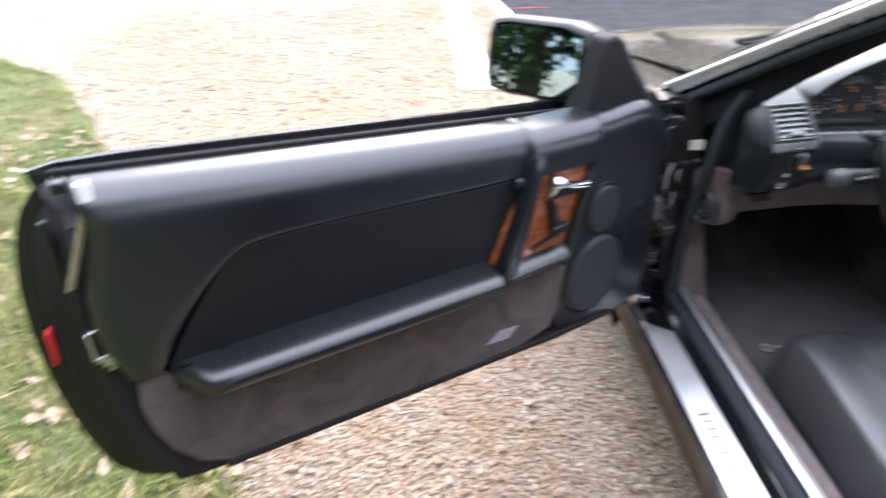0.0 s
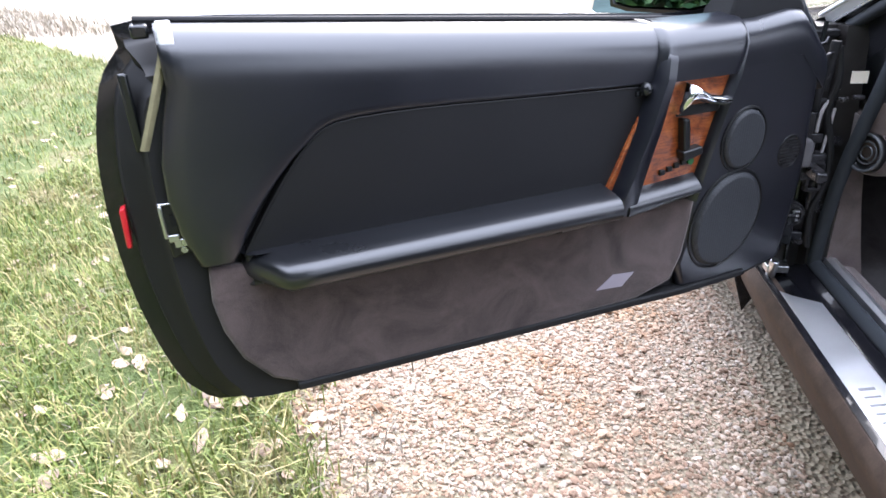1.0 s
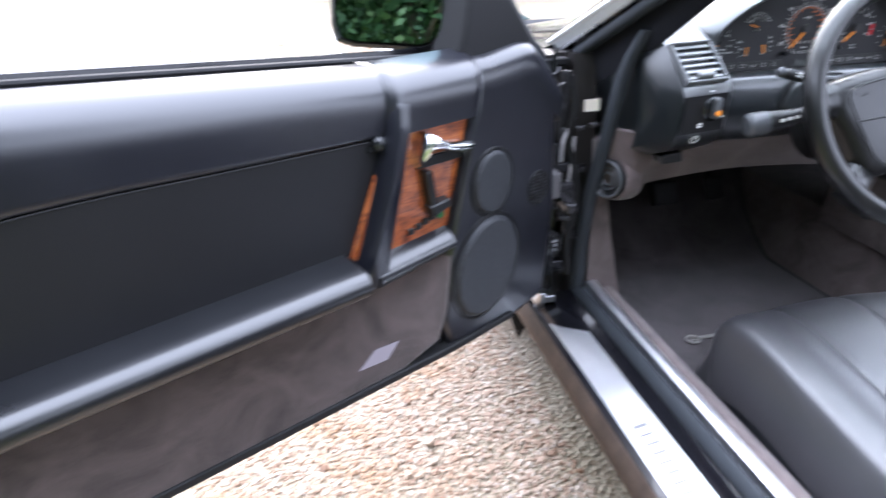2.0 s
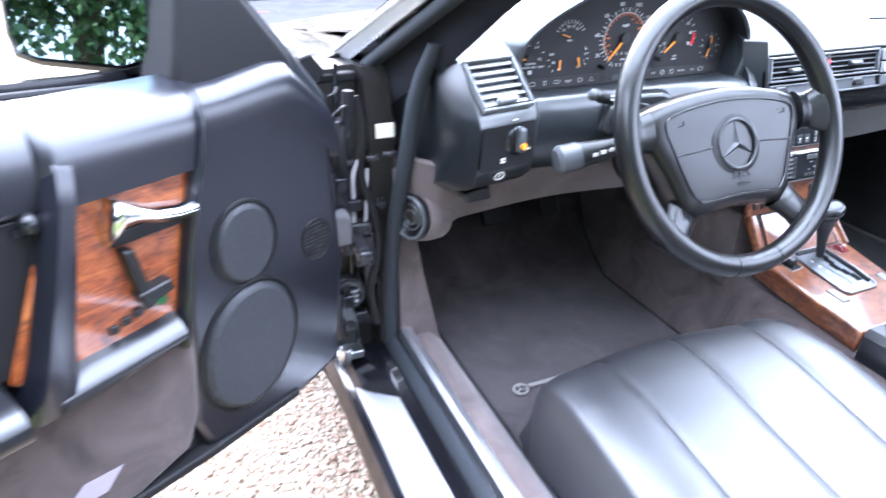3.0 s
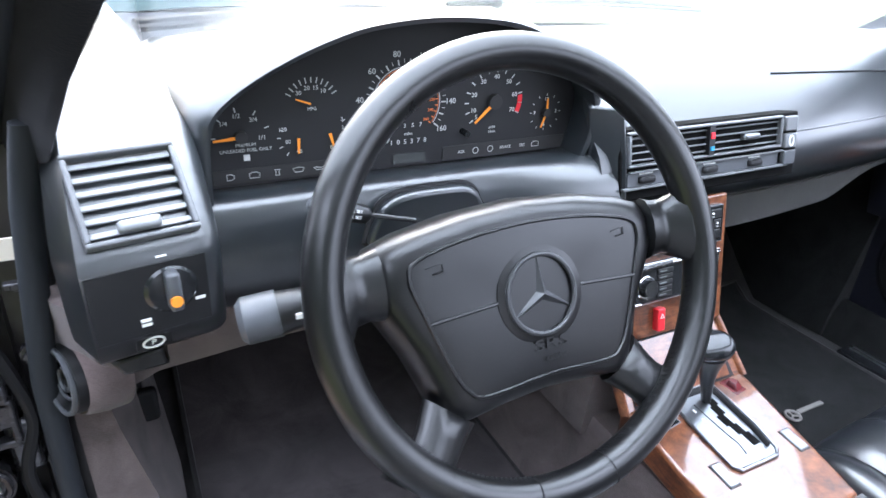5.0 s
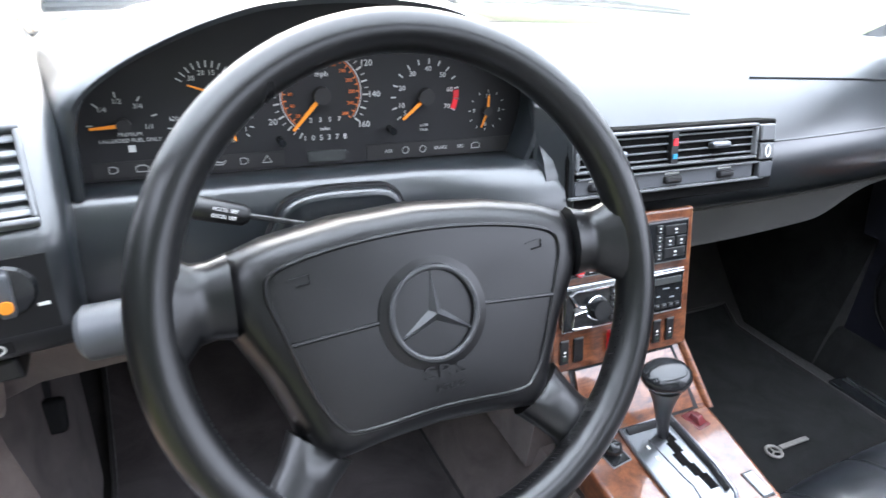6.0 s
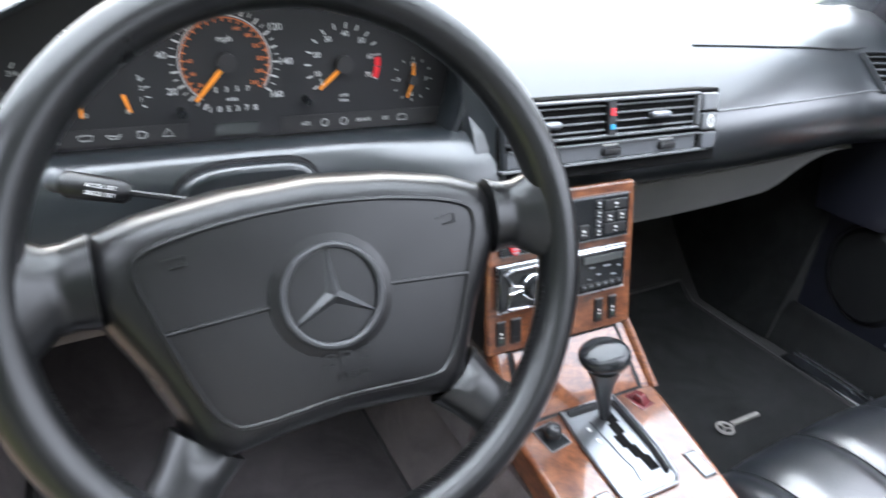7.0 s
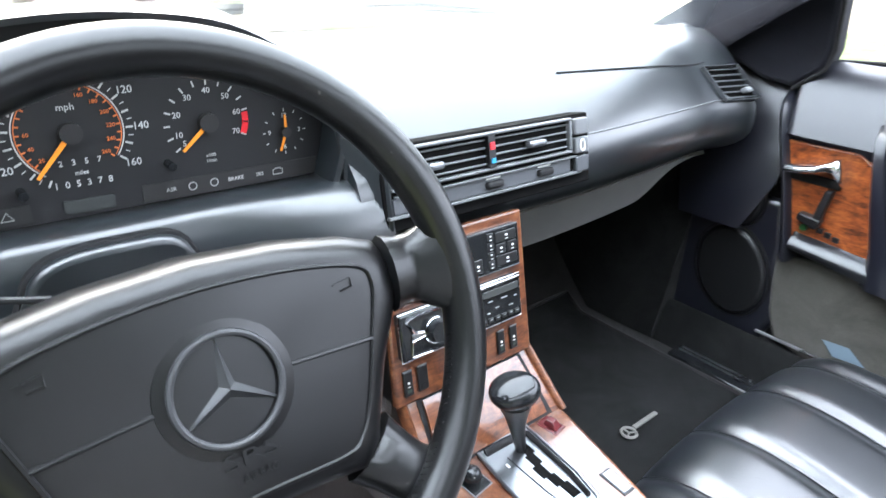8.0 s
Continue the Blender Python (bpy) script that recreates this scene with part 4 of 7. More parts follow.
floor = link("floor", sheet(floor_f, 8, 40, 0.01), CARPET)
tagged(floor, "black carpeted cabin floor rising to the bulkhead", "floor", kind="structure")
bulk = link("bulkhead", box((MID, 0.62, 0.52), (1.5, 0.04, 0.5)), CARPET)
tagged(bulk, "black carpeted bulkhead behind the dashboard", "bulkhead", kind="structure")
rear = link("wall_rear", box((MID, -1.27, 0.48), (1.60, 0.04, 0.5)), CARPET)
tagged(rear, "black carpeted rear wall of the cabin", "wall", kind="structure")

# front wings, bonnet, nose
def wing(s):
    X = lambda x: side(s, x)
    ys = [0.12, 0.25, 0.6, 1.0, 1.4, 1.7]
    rr = []
    for y in ys:
        k = max(0, (y - 0.9)) ** 2 * 0.10
        tz = 0.876 - 0.115 * y - 0.012 * y * y
        rr.append([Vector((X(-0.86 + k), y, 0.18)), Vector((X(-0.915 + k), y, 0.35)), Vector((X(-0.925 + k), y, 0.55)), Vector((X(-0.905 + k), y, tz - 0.06)), Vector((X(-0.87 + k), y, tz - 0.015)), Vector((X(-0.80 + k), y, tz + 0.008)), Vector((X(-0.72 + k), y, tz + 0.012)), Vector((X(-0.775 + k), y, tz - 0.10)), Vector((X(-0.80 + k), y, 0.3))])
    part("front_wing", loft(rr), PAINT, body, "glossy black front wing", sharp=55)


wing(-1)
wing(1)
part("bonnet", sheet(lambda s, t: Vector((MID - 0.72 + 1.44 * s, 0.40 + 1.45 * t - (2 * s - 1) ** 2 * (0.28 * (1 - t) + 0.14 * t), 0.893 - 0.210 * t - 0.030 * t * t + 0.018 * (1 - (2 * s - 1) ** 4))), 28, 24, 0.006), PAINT, body, "glossy black bonnet", sharp=60)
part("scuttle", sheet(lambda s, t: Vector((MID - 0.78 + 1.56 * s, 0.325 - 0.155 * (2 * s - 1) ** 2 + 0.14 * t, 0.893 - 0.04 * (2 * s - 1) ** 2 - 0.012 * t)), 24, 4, 0.01), RUBBER, body, "black slatted scuttle panel")
def nose_ring(x):
    y = 1.87 - 0.17 * (x / 0.78) ** 2
    return [Vector((x, y + a, b)) for a, b in ((-0.30, 0.20), (-0.04, 0.22), (0.015, 0.32), (0.02, 0.46), (0.01, 0.60), (-0.015, 0.628), (-0.05, 0.648), (-0.30, 0.655))]


part("nose", loft([nose_ring(-0.84 + 1.68 * i / 20) for i in range(21)]), PAINT, body, "glossy black nose", sharp=50)


def wiper(x0, x1):
    pts = [(x0, 0.40 - 0.17 * ((x0 - MID) / 0.74) ** 2, 0.925), ((x0 + x1) / 2, 0.335, 0.945), (x1, 0.36 - 0.2 * ((x1 - MID) / 0.74) ** 2, 0.945)]
    w = part("wiper_arm", tube(curve([Vector(p) for p in pts], 6, False), 0.007, 8), RUBBER, body, "black wiper arm")
    part("wiper_blade", tube([(p[0], p[1] - 0.02, p[2] - 0.002) for p in pts], 0.005, 6), RUBBER, w)


wiper(-0.10, -0.62)
wb_ = part("wiper_arm", loft([[Vector((x, 0.37 + a * r, z + b * r)) for a, b in ((-1, 0), (0, 1), (1, 0), (0, -1))] for x, z, r in ((-0.12, 0.9485, 0.003), (-0.09, 0.9495, 0.006), (0.10, 0.9535, 0.006), (0.27, 0.9525, 0.004), (0.46, 0.9405, 0.0016))]), RUBBER, body, "long black wiper arm", sharp=40)
part("wiper_blade", tube([(-0.22, 0.365, 0.943), (-0.29, 0.362, 0.944), (-0.40, 0.36, 0.940), (-0.52, 0.33, 0.930)], [0.002, 0.006, 0.006, 0.005], 8), RUBBER, wb_)


# thin dark line drawn along the windscreen's base
part("cowl_seal", tube(curve([Vector(p) for p in ((-0.66, 0.24, 0.905), (-0.52, 0.32, 0.922), (-0.38, 0.355, 0.931), (-0.25, 0.36, 0.939), (-0.09, 0.362, 0.9435), (0.11, 0.362, 0.9475), (0.30, 0.355, 0.943), (0.46, 0.345, 0.936))], 5, False), 0.0026, 6), RUBBER, body, "thin black line along the cowl under the windscreen")


# windscreen frame
def along_y(line, y):
    for p, q in zip(line, line[1:]):
        if q[1] <= y <= p[1]:
            k = (p[1] - y) / (p[1] - q[1])
            return Vector(p).lerp(Vector(q), k)
    return Vector(line[0] if y > line[0][1] else line[-1])


EDGE_OUT = [(-0.842, 0.27, 0.795), (-0.817, 0.16, 0.852), (-0.735, -0.20, 1.038), (-0.69, -0.40, 1.14), (-0.66, -0.53, 1.21), (-0.652, -0.57, 1.23)]
EDGE_SEAL = [(-0.772, 0.10, 0.833), (-0.75, 0.0, 0.893), (-0.693, -0.25, 1.042), (-0.655, -0.40, 1.12), (-0.62, -0.53, 1.21), (-0.61, -0.57, 1.235)]
EDGE_IN = [(-0.752, 0.10, 0.76), (-0.735, 0.0, 0.83), (-0.71, -0.10, 0.882), (-0.687, -0.18, 0.954), (-0.642, -0.30, 1.046), (-0.60, -0.41, 1.13), (-0.555, -0.53, 1.22), (-0.545, -0.57, 1.245)]
OUTWARD = Vector((-0.10, 0.47, 0.87)).normalized()


def pillar(s):
    flip = Matrix.Identity(4) if s < 0 else Matrix.Diagonal((-1, 1, 1, 1))
    lin, frame_, strip, strip2, seal_, groove = [], [], [], [], [], []
    band = []
    for y in (0.10, 0.04, 0.0, -0.06, -0.12, -0.18, -0.24, -0.30, -0.36, -0.42, -0.48, -0.53, -0.57):
        o, q, i = along_y(EDGE_OUT, y + 0.03), along_y(EDGE_SEAL, y), along_y(EDGE_IN, y - 0.02)
        if s > 0:                                            # the far pillar's foot stands further ahead
            ahead = Vector((0, 0.11 * min(1.0, max(0.0, (y + 0.57) / 0.45)), 0))
            o, q, i = o + ahead, q + ahead, i + ahead
        w = OUTWARD
        up = 0.030 if s < 0 else 0.068
        lin.append([q + w * up, q - w * 0.004, q.lerp(i, 0.25) - w * 0.012, q.lerp(i, 0.6) - w * 0.014, q.lerp(i, 0.88) - w * 0.008, i + w * 0.002, i + w * 0.014, i + w * (up + 0.004)])
        frame_.append([o + w * 0.012, o, o.lerp(q, 0.18) - w * 0.001, o.lerp(q, 0.30) + w * 0.007, o.lerp(q, 0.7) + w * 0.007, q + w * 0.004, q + w * 0.034, o.lerp(q, 0.4) + w * 0.032])
        strip.append(o + w * 0.004)
        band.append([o - w * 0.003, o.lerp(q, 0.30) - w * 0.004, o.lerp(q, 0.31) + w * 0.010, o + w * 0.010])
        strip2.append(o.lerp(q, 0.32) - w * 0.004)
        seal_.append(o.lerp(q, 0.72) - w * 0.006)
        groove.append(q - w * 0.001)
    part("pillar_lining", loft(lin), LINING, body, "dark fabric-lined windscreen pillar", flip, sharp=60)
    part("pillar_frame", loft(frame_), PAINT, body, "black painted windscreen pillar", flip, sharp=40)
    part("pillar_band", loft(band), SKY_TRIM, body, "broad windscreen trim band with the sky's reflection in its colour", flip, sharp=30)
    part("pillar_trim", tube(strip, 0.0055, 8, False, 0.8), SKY_TRIM, body, "windscreen trim strip with the sky's reflection in its colour", flip)
    part("pillar_bead", tube(strip2, 0.0035, 6), STEEL, body, "thin bright inner strip", flip)
    if s < 0:
        seal_ = [seal_[1] * 2.4 - seal_[2] * 1.4 + Vector((0, 0, -0.006)), seal_[1] * 1.7 - seal_[2] * 0.7] + seal_
    part("pillar_seal", tube(seal_[:2] + seal_[3:] if s < 0 else seal_[5:], 0.0145, 12, False, 0.8), SEAL, body, "grey rubber pillar seal", flip)
    part("lining_edge", tube(groove, 0.003, 6), RUBBER, body, "", flip)


pillar(-1)
pillar(1)
part("header", loft([[Vector((x, -0.57 + a, 1.215 + b)) for a, b in ((-0.07, 0.0), (-0.06, 0.03), (0.0, 0.045), (0.05, 0.02), (0.0, -0.01))] for x in (-0.63, 0.63)]), LINING, body, "dark lined windscreen header", bevel=0.008)


def glass_at(s, t):
    u = 2 * s - 1
    base = Vector((0.805 * u, 0.32 - 0.16 * u * u, 0.900 - 0.045 * u * u))
    head = Vector((0.655 * u, -0.52 - 0.03 * u * u, 1.225 - 0.012 * u * u))
    return base.lerp(head, t)


screen = part("windscreen", sheet(glass_at, 24, 12, 0.005), GLASS, body, "clear tinted windscreen")
screen.visible_shadow = False
part("screen_seal", tube([glass_at(k / 30, 0.012) - Vector((0, 0.004, 0.004)) for k in range(31)], 0.007, 8), RUBBER, body, "black windscreen base seal")

RIB_A = [(-0.808, -0.010, 0.754), (-0.829, -0.011, 0.713), (-0.832, -0.011, 0.670), (-0.833, -0.010, 0.620)]
RIB_B = [(-0.807, -0.010, 0.716), (-0.810, -0.010, 0.668), (-0.814, -0.010, 0.621)]
# driver's hinge post with its hinges and clutter
post = part("hinge_post", loft([[Vector((-0.875, 0.045, z)), Vector((-0.872, 0.012 + d, z)), Vector((-0.835, 0.008 + d, z)), Vector((-0.828, 0.026 + d, z)), Vector((-0.800, 0.028 + d, z)), Vector((-0.792, 0.004 + d, z)), Vector((-0.752, 0.0 + d, z)), Vector((-0.745, 0.06, z)), Vector((-0.745, 0.14, z)), Vector((-0.875, 0.14, z))] for z, d in ((0.34, 0.0), (0.46, 0.004), (0.60, 0.012), (0.74, 0.02), (0.86, 0.04))]), POST, body, "dusty brown-black hinge post", sharp=30)
part("type_sticker", box((-0.776, -0.010, 0.774), (0.029, 0.003, 0.022), Euler((radians(-4), 0, 0)).to_matrix()), PAPER, post, "pale printed sticker")
for z in (0.47, 0.68):
    h = part("door_hinge", join(box((-0.862, -0.004, z), (0.034, 0.060, 0.070)), tube([(-0.872, -0.030, z - 0.045), (-0.872, -0.030, z + 0.045)], 0.011, 12), box((-0.845, -0.012, z - 0.02), (0.05, 0.02, 0.02))), PAINT, post, "black painted door hinge", bevel=0.004)
    for q in (-0.022, 0.022):
        part("hinge_bolt", disc((-0.855, -0.036, z + q), 0.009, 0.014, (0.1, -1, 0), 6), GLOSS, post)
for k, (x, z, r) in enumerate([(-0.815, 0.43, 0.012), (-0.782, 0.50, 0.010), (-0.812, 0.585, 0.013), (-0.780, 0.645, 0.009), ]):
    part("post_bolt", join(disc((x, 0.004, z), r, 0.02, (0, -1, 0.1), 14), disc((x, -0.004, z), r * 0.6, 0.02, (0, -1, 0.1), 6)), WORN, post)
part("check_strap", join(box((-0.835, -0.03, 0.60), (0.022, 0.11, 0.020)), box((-0.83, -0.005, 0.60), (0.05, 0.03, 0.055))), WORN, post, "black check strap", bevel=0.004)
part("post_box", box((-0.806, 0.008, 0.536), (0.030, 0.035, 0.070)), WORN, post, "", bevel=0.006)
part("wire_loom", tube(curve([Vector(p) for p in [(-0.820, -0.004, 0.83), (-0.812, -0.012, 0.77), (-0.818, -0.008, 0.71), (-0.800, -0.010, 0.64), (-0.792, -0.006, 0.57), (-0.81, -0.010, 0.50), (-0.80, -0.004, 0.42)]], 5, False), 0.007, 8), RUBBER, post, "black rubber wire loom")
part("wire_sleeve", tube(curve([Vector(p) for p in [(-0.842, -0.01, 0.80), (-0.850, -0.025, 0.77), (-0.852, -0.028, 0.73), (-0.842, -0.008, 0.70)]], 6, False), 0.009, 10), RUBBER, post, "ribbed rubber sleeve")
part("post_cap", prism([(-0.890, 0.882), (-0.872, 0.888), (-0.852, 0.862), (-0.862, 0.842), (-0.886, 0.842)], 0.03, 0.06), RUBBER, post, "black rubber post cap", bevel=0.003)
for a, b, c in (((-0.858, 0.808), (-0.846, 0.820), (-0.834, 0.823)), ((-0.862, 0.796), (-0.852, 0.800), (-0.842, 0.796)), ((-0.862, 0.838), (-0.855, 0.842), (-0.850, 0.850)), ((-0.848, 0.770), (-0.838, 0.778), (-0.834, 0.790))):
    part("post_strap", tube(curve([Vector((p[0], -0.022 - 0.004 * (k == 1), p[1])) for k, p in enumerate((a, b, c))], 5, False), 0.0024, 6), WORN, post, "bent shiny strap")
part("post_flange", tube(curve([Vector(p) for p in [(-0.832, 0.004, 0.36), (-0.838, 0.002, 0.50), (-0.836, 0.012, 0.64), (-0.842, 0.022, 0.78), (-0.836, 0.035, 0.87)]], 5, False), 0.004, 6), GLOSS, post)
part("post_rib", tube(curve([Vector(p) for p in RIB_A], 5, False), 0.0035, 6), RIB, post, "worn edge of the post")
part("post_rib", tube(curve([Vector(p) for p in RIB_B], 5, False), 0.003, 6), RIB, post)
hl = part("hinge_leaf", box((-0.864, -0.014, 0.620), (0.034, 0.010, 0.064)), WORN, post, "ribbed metal hinge leaf", bevel=0.002)
for k in range(4):
    part("leaf_rib", box((-0.876 + 0.008 * k, -0.0205, 0.620), (0.003, 0.004, 0.056)), WORN, hl, "", bevel=0.001)
part("striker_box", join(box((-0.832, -0.012, 0.578), (0.008, 0.016, 0.056)), box((-0.807, -0.012, 0.578), (0.008, 0.016, 0.056)), box((-0.8195, -0.012, 0.604), (0.032, 0.016, 0.008)), box((-0.8195, -0.012, 0.552), (0.032, 0.016, 0.008))), WORN, post, "small open metal bracket", bevel=0.002)
part("plug", join(disc((-0.850, -0.016, 0.498), 0.027, 0.03, (0, -1, 0.1), 28, 0.028), ring((-0.850, -0.018, 0.498), 0.022, 0.004, (0, -1, 0.1), 28, 6)), WORN, post, "round black connector plug")
for k in range(3):
    part("plug_pin", box((-0.842, -0.021, 0.507 - 0.010 * k), (0.012, 0.006, 0.004)), STEEL, post)
part("cable_sleeve", tube([(-0.832 - 0.0006 * k, -0.016, 0.842 - 0.008 * k) for k in range(12)], [0.0098 if k % 2 else 0.0086 for k in range(12)], 12), RUBBER, post, "ribbed rubber cable sleeve")
for x, z in ((-0.838, 0.733), (-0.800, 0.735), (-0.772, 0.738)):
    part("clip", join(box((x, -0.016, z), (0.020, 0.010, 0.008)), disc((x, -0.022, z), 0.005, 0.01, (0, -1, 0.2), 8)), WORN, post, "small shiny clip", bevel=0.002)
part("sill_bracket", join(box((-0.852, -0.002, 0.368), (0.045, 0.03, 0.016)), disc((-0.862, -0.02, 0.392), 0.010, 0.05, (0, -0.3, 1), 12)), STEEL, post, "worn metal bracket", bevel=0.002)
part("entry_seal", loft([curve([Vector((x - 0.012, y + 0.004, z)), Vector((x - 0.010, y - 0.010, z)), Vector((x, y - 0.015, z)), Vector((x + 0.010, y - 0.010, z)), Vector((x + 0.012, y + 0.004, z)), Vector((x, y + 0.010, z))], 3) for x, y, z in [(-0.776, 0.002, 0.375), (-0.776, -0.004, 0.47), (-0.772, -0.014, 0.56), (-0.768, -0.026, 0.63), (-0.759, -0.036, 0.70), (-0.751, -0.045, 0.76), (-0.742, -0.052, 0.83), (-0.733, -0.064, 0.872), (-0.722, -0.086, 0.915)]]), SEAL, body, "blue-grey fabric door seal", sharp=70)
part("post_grommet", loft([[Vector((-0.868 + a * w, -0.050 + y, 0.636 + b * h)) for a, b in ((-1, -1), (1, -0.8), (1, 0.7), (0.7, 1), (-0.8, 1), (-1, 0.8))] for y, w, h in ((0.03, 0.020, 0.030), (0.0, 0.021, 0.031), (-0.006, 0.018, 0.027))]), GROMMET, post, "pale grey rubber cable grommet", bevel=0.003)
part("screen_corner", join(box((-0.832, 0.080, 0.846), (0.060, 0.07, 0.014))), RUBBER, body, "black rubber screen corner", bevel=0.003)


# the rear of the body and the wheels
def rear_wing(s):
    X = lambda x: side(s, x)
    rr = []
    for y in (-1.20, -1.5, -1.9, -2.25, -2.50, -2.60):
        k = max(0.0, -1.9 - y) ** 2 * 0.22
        tz = 0.955 - 0.02 * (-1.2 - y) - 0.05 * max(0.0, -1.9 - y)
        rr.append([Vector((X(-0.84 + k), y, 0.20)), Vector((X(-0.90 + k), y, 0.35)), Vector((X(-0.915 + k), y, 0.58)), Vector((X(-0.895 + k), y, tz - 0.07)), Vector((X(-0.85 + k), y, tz - 0.012)), Vector((X(-0.70 + k), y, tz)), Vector((X(-0.70 + k), y, 0.3))])
    part("rear_wing", loft(rr), PAINT, body, "glossy black rear wing", sharp=55)


rear_wing(-1)
rear_wing(1)
part("rear_deck", sheet(lambda s, t: Vector((-0.71 + 1.42 * s, -1.28 - 1.30 * t, 0.962 - 0.03 * t - 0.05 * t * t + 0.010 * (1 - (2 * s - 1) ** 4))), 16, 14, 0.008), PAINT, body, "glossy black rear deck", sharp=60)
part("tail", box((0, -2.58, 0.56), (1.50, 0.10, 0.62)), PAINT, body, "", bevel=0.05, seg=3)


def wheel(x, y):
    o = 1 if x > 0 else -1
    q = lambda r, d: [Vector((x + o * d, y + r * math.cos(a), 0.315 + r * math.sin(a))) for a in [2 * math.pi * i / 40 for i in range(40)]]
    w = part("wheel", loft([q(0.215, -0.03), q(0.215, 0.006), q(0.205, 0.010), q(0.19, -0.004), q(0.07, 0.0), q(0.05, 0.010)]), SATIN, body, "silver alloy wheel", sharp=40)
    part("tyre", loft([q(0.215, 0.0), q(0.230, 0.012), q(0.285, 0.014), q(0.310, 0.002), q(0.315, -0.03), q(0.315, -0.19), q(0.28, -0.20), q(0.215, -0.19)], path_closed=True), TYRE, w, "black rubber tyre", sharp=50)
    for k in range(8):
        a = 2 * math.pi * k / 8
        c = Vector((x + o * 0.002, y + 0.135 * math.cos(a), 0.315 + 0.135 * math.sin(a)))
        part("rim_hole", disc(c + Vector((o * 0.004, 0, 0)), 0.030, 0.02, (o, 0, 0), 16), VOID, w)


for x in (-0.917, 0.917):
    for y in (1.0, -1.515):
        wheel(x, y)

# ---- dashboard ----
dash = thing("dashboard", (MID, 0.10, 0.70), "black leather-grained dashboard with air vents", "dashboard")


def screen_base(x):
    return 0.290 - 0.15 * (x / 0.76) ** 2


def front(x):
    k = max(0.0, (x - 0.20) / 0.45)
    e = min(1.0, max(0.0, (x - 0.55) / 0.14))
    return -0.103 + 0.040 * min(1.3, k) ** 1.6 - 0.026 * e * e * (3 - 2 * e)


def right_prof(x):
    f, b = front(x), screen_base(x)
    k = min(1.0, max(0.0, (x - 0.19) / 0.30))
    o = -0.006 * (1 - k) - 0.008 * k
    slope = [(max(b * 0.45 + f * 0.55, f + 0.106), 0.925), (f + 0.090, 0.916), (f + 0.076, 0.908), (f + 0.060, 0.896), (f + 0.044, 0.881), (f + 0.028, 0.864), (f + 0.012, 0.845), (f - 0.003, 0.8285), (f - 0.011, 0.814), (f - 0.015, 0.798), (f - 0.016, 0.780), (f - 0.013, 0.764), (f - 0.004, 0.750), (f + 0.010, 0.739)]
    pts = [(b, 0.885), (b - 0.004, 0.902), (b - 0.016, 0.909), (b - 0.022, 0.904), (b - 0.030, 0.904), (b - 0.038, 0.918), (b - 0.06, 0.927), (max(b * 0.6 + f * 0.4, f + 0.125), 0.934)] + slope + [(f + 0.05, 0.728), (b, 0.74)]
    return [Vector((x, y, z)) for y, z in pts]


part("dash_right", loft([[p + Vector((0, dy, 0)) for p in right_prof(x)] for x, dy in [(-0.150 + 0.84 * i / 30, 0.0) for i in range(31)] + [(0.702, 0.006), (0.710, 0.018), (0.712, 0.035)]]), DASH, dash, "broad black dashboard pad", sharp=60)
# panel gap across the pad and seam along its face
part("pad_gap", tube([(x, front(x) + dy, z) for x, dy, z in ((0.205, 0.0600, 0.8970), (0.289, 0.0570, 0.8945), (0.37, 0.0535, 0.8915), (0.45, 0.0500, 0.8880), (0.52, 0.0455, 0.8835), (0.575, 0.0445, 0.8815), (0.60, 0.0475, 0.8830))], 0.0014, 6), RUBBER, dash)
part("face_seam", tube([(x, front(x) - 0.0032, 0.8288) for x in [0.205 + 0.40 * i / 12 for i in range(13)]], 0.0013, 6), SLAT, dash, "thin pale seam")


def left_prof(x):
    b = screen_base(x)
    k = (x + 0.715) / 0.115
    s = 0.020 * k
    c = min(1.0, max(0.0, (-0.703 - x) / 0.019))       # chamfer towards the door
    pts = [(b, 0.85), (b - 0.01, 0.870), (b * 0.55, 0.925), (0.030, 0.951), (-0.010, 0.939), (-0.055 + s, 0.921), (-0.078 + s, 0.912), (-0.100 + s, 0.902), (-0.132 + s, 0.886), (-0.186 + s, 0.834), (-0.194 + s, 0.822), (-0.191 + s, 0.79), (-0.186 + s, 0.757), (-0.178 + s, 0.736), (-0.160 + s, 0.722), (-0.105 + s * 0.5, 0.700), (-0.06, 0.695), (0.08, 0.72)]
    e = 0.014 * (1 - math.sqrt(1 - min(1.0, max(0.0, (x + 0.614) / 0.0162)) ** 2))      # rounded inner edge
    return [Vector((x - 0.17 * max(0.0, min(0.13, y + 0.09)) * k, y + ((0.046 * c + e) if y < -0.08 else 0.0), z - (0.018 * c + 1.3 * e) * (z > 0.86))) for y, z in pts]


part("dash_left", loft([left_prof(x) for x in (-0.722, -0.703, -0.69, -0.66, -0.63, -0.614, -0.609, -0.605, -0.6015, -0.599, -0.598)]), DASH, dash, "dashboard end with vent housing", sharp=42)
# middle, under the instruments
def mid_prof(x):
    k = min(1.0, max(0.0, (x + 0.30) / 0.16))
    k = k * k * (3 - 2 * k)
    pts = [(0.12, 0.80, 0), (-0.05, 0.822, 0), (-0.083, 0.826, 0.2), (-0.092, 0.818, 0.5), (-0.097, 0.80, 0.9), (-0.105, 0.77, 1.0), (-0.104, 0.735, 0.9), (-0.085, 0.705, 0.5), (-0.03, 0.70, 0), (0.12, 0.72, 0)]
    return [Vector((x, y - 0.030 * k * w, z)) for y, z, w in pts]


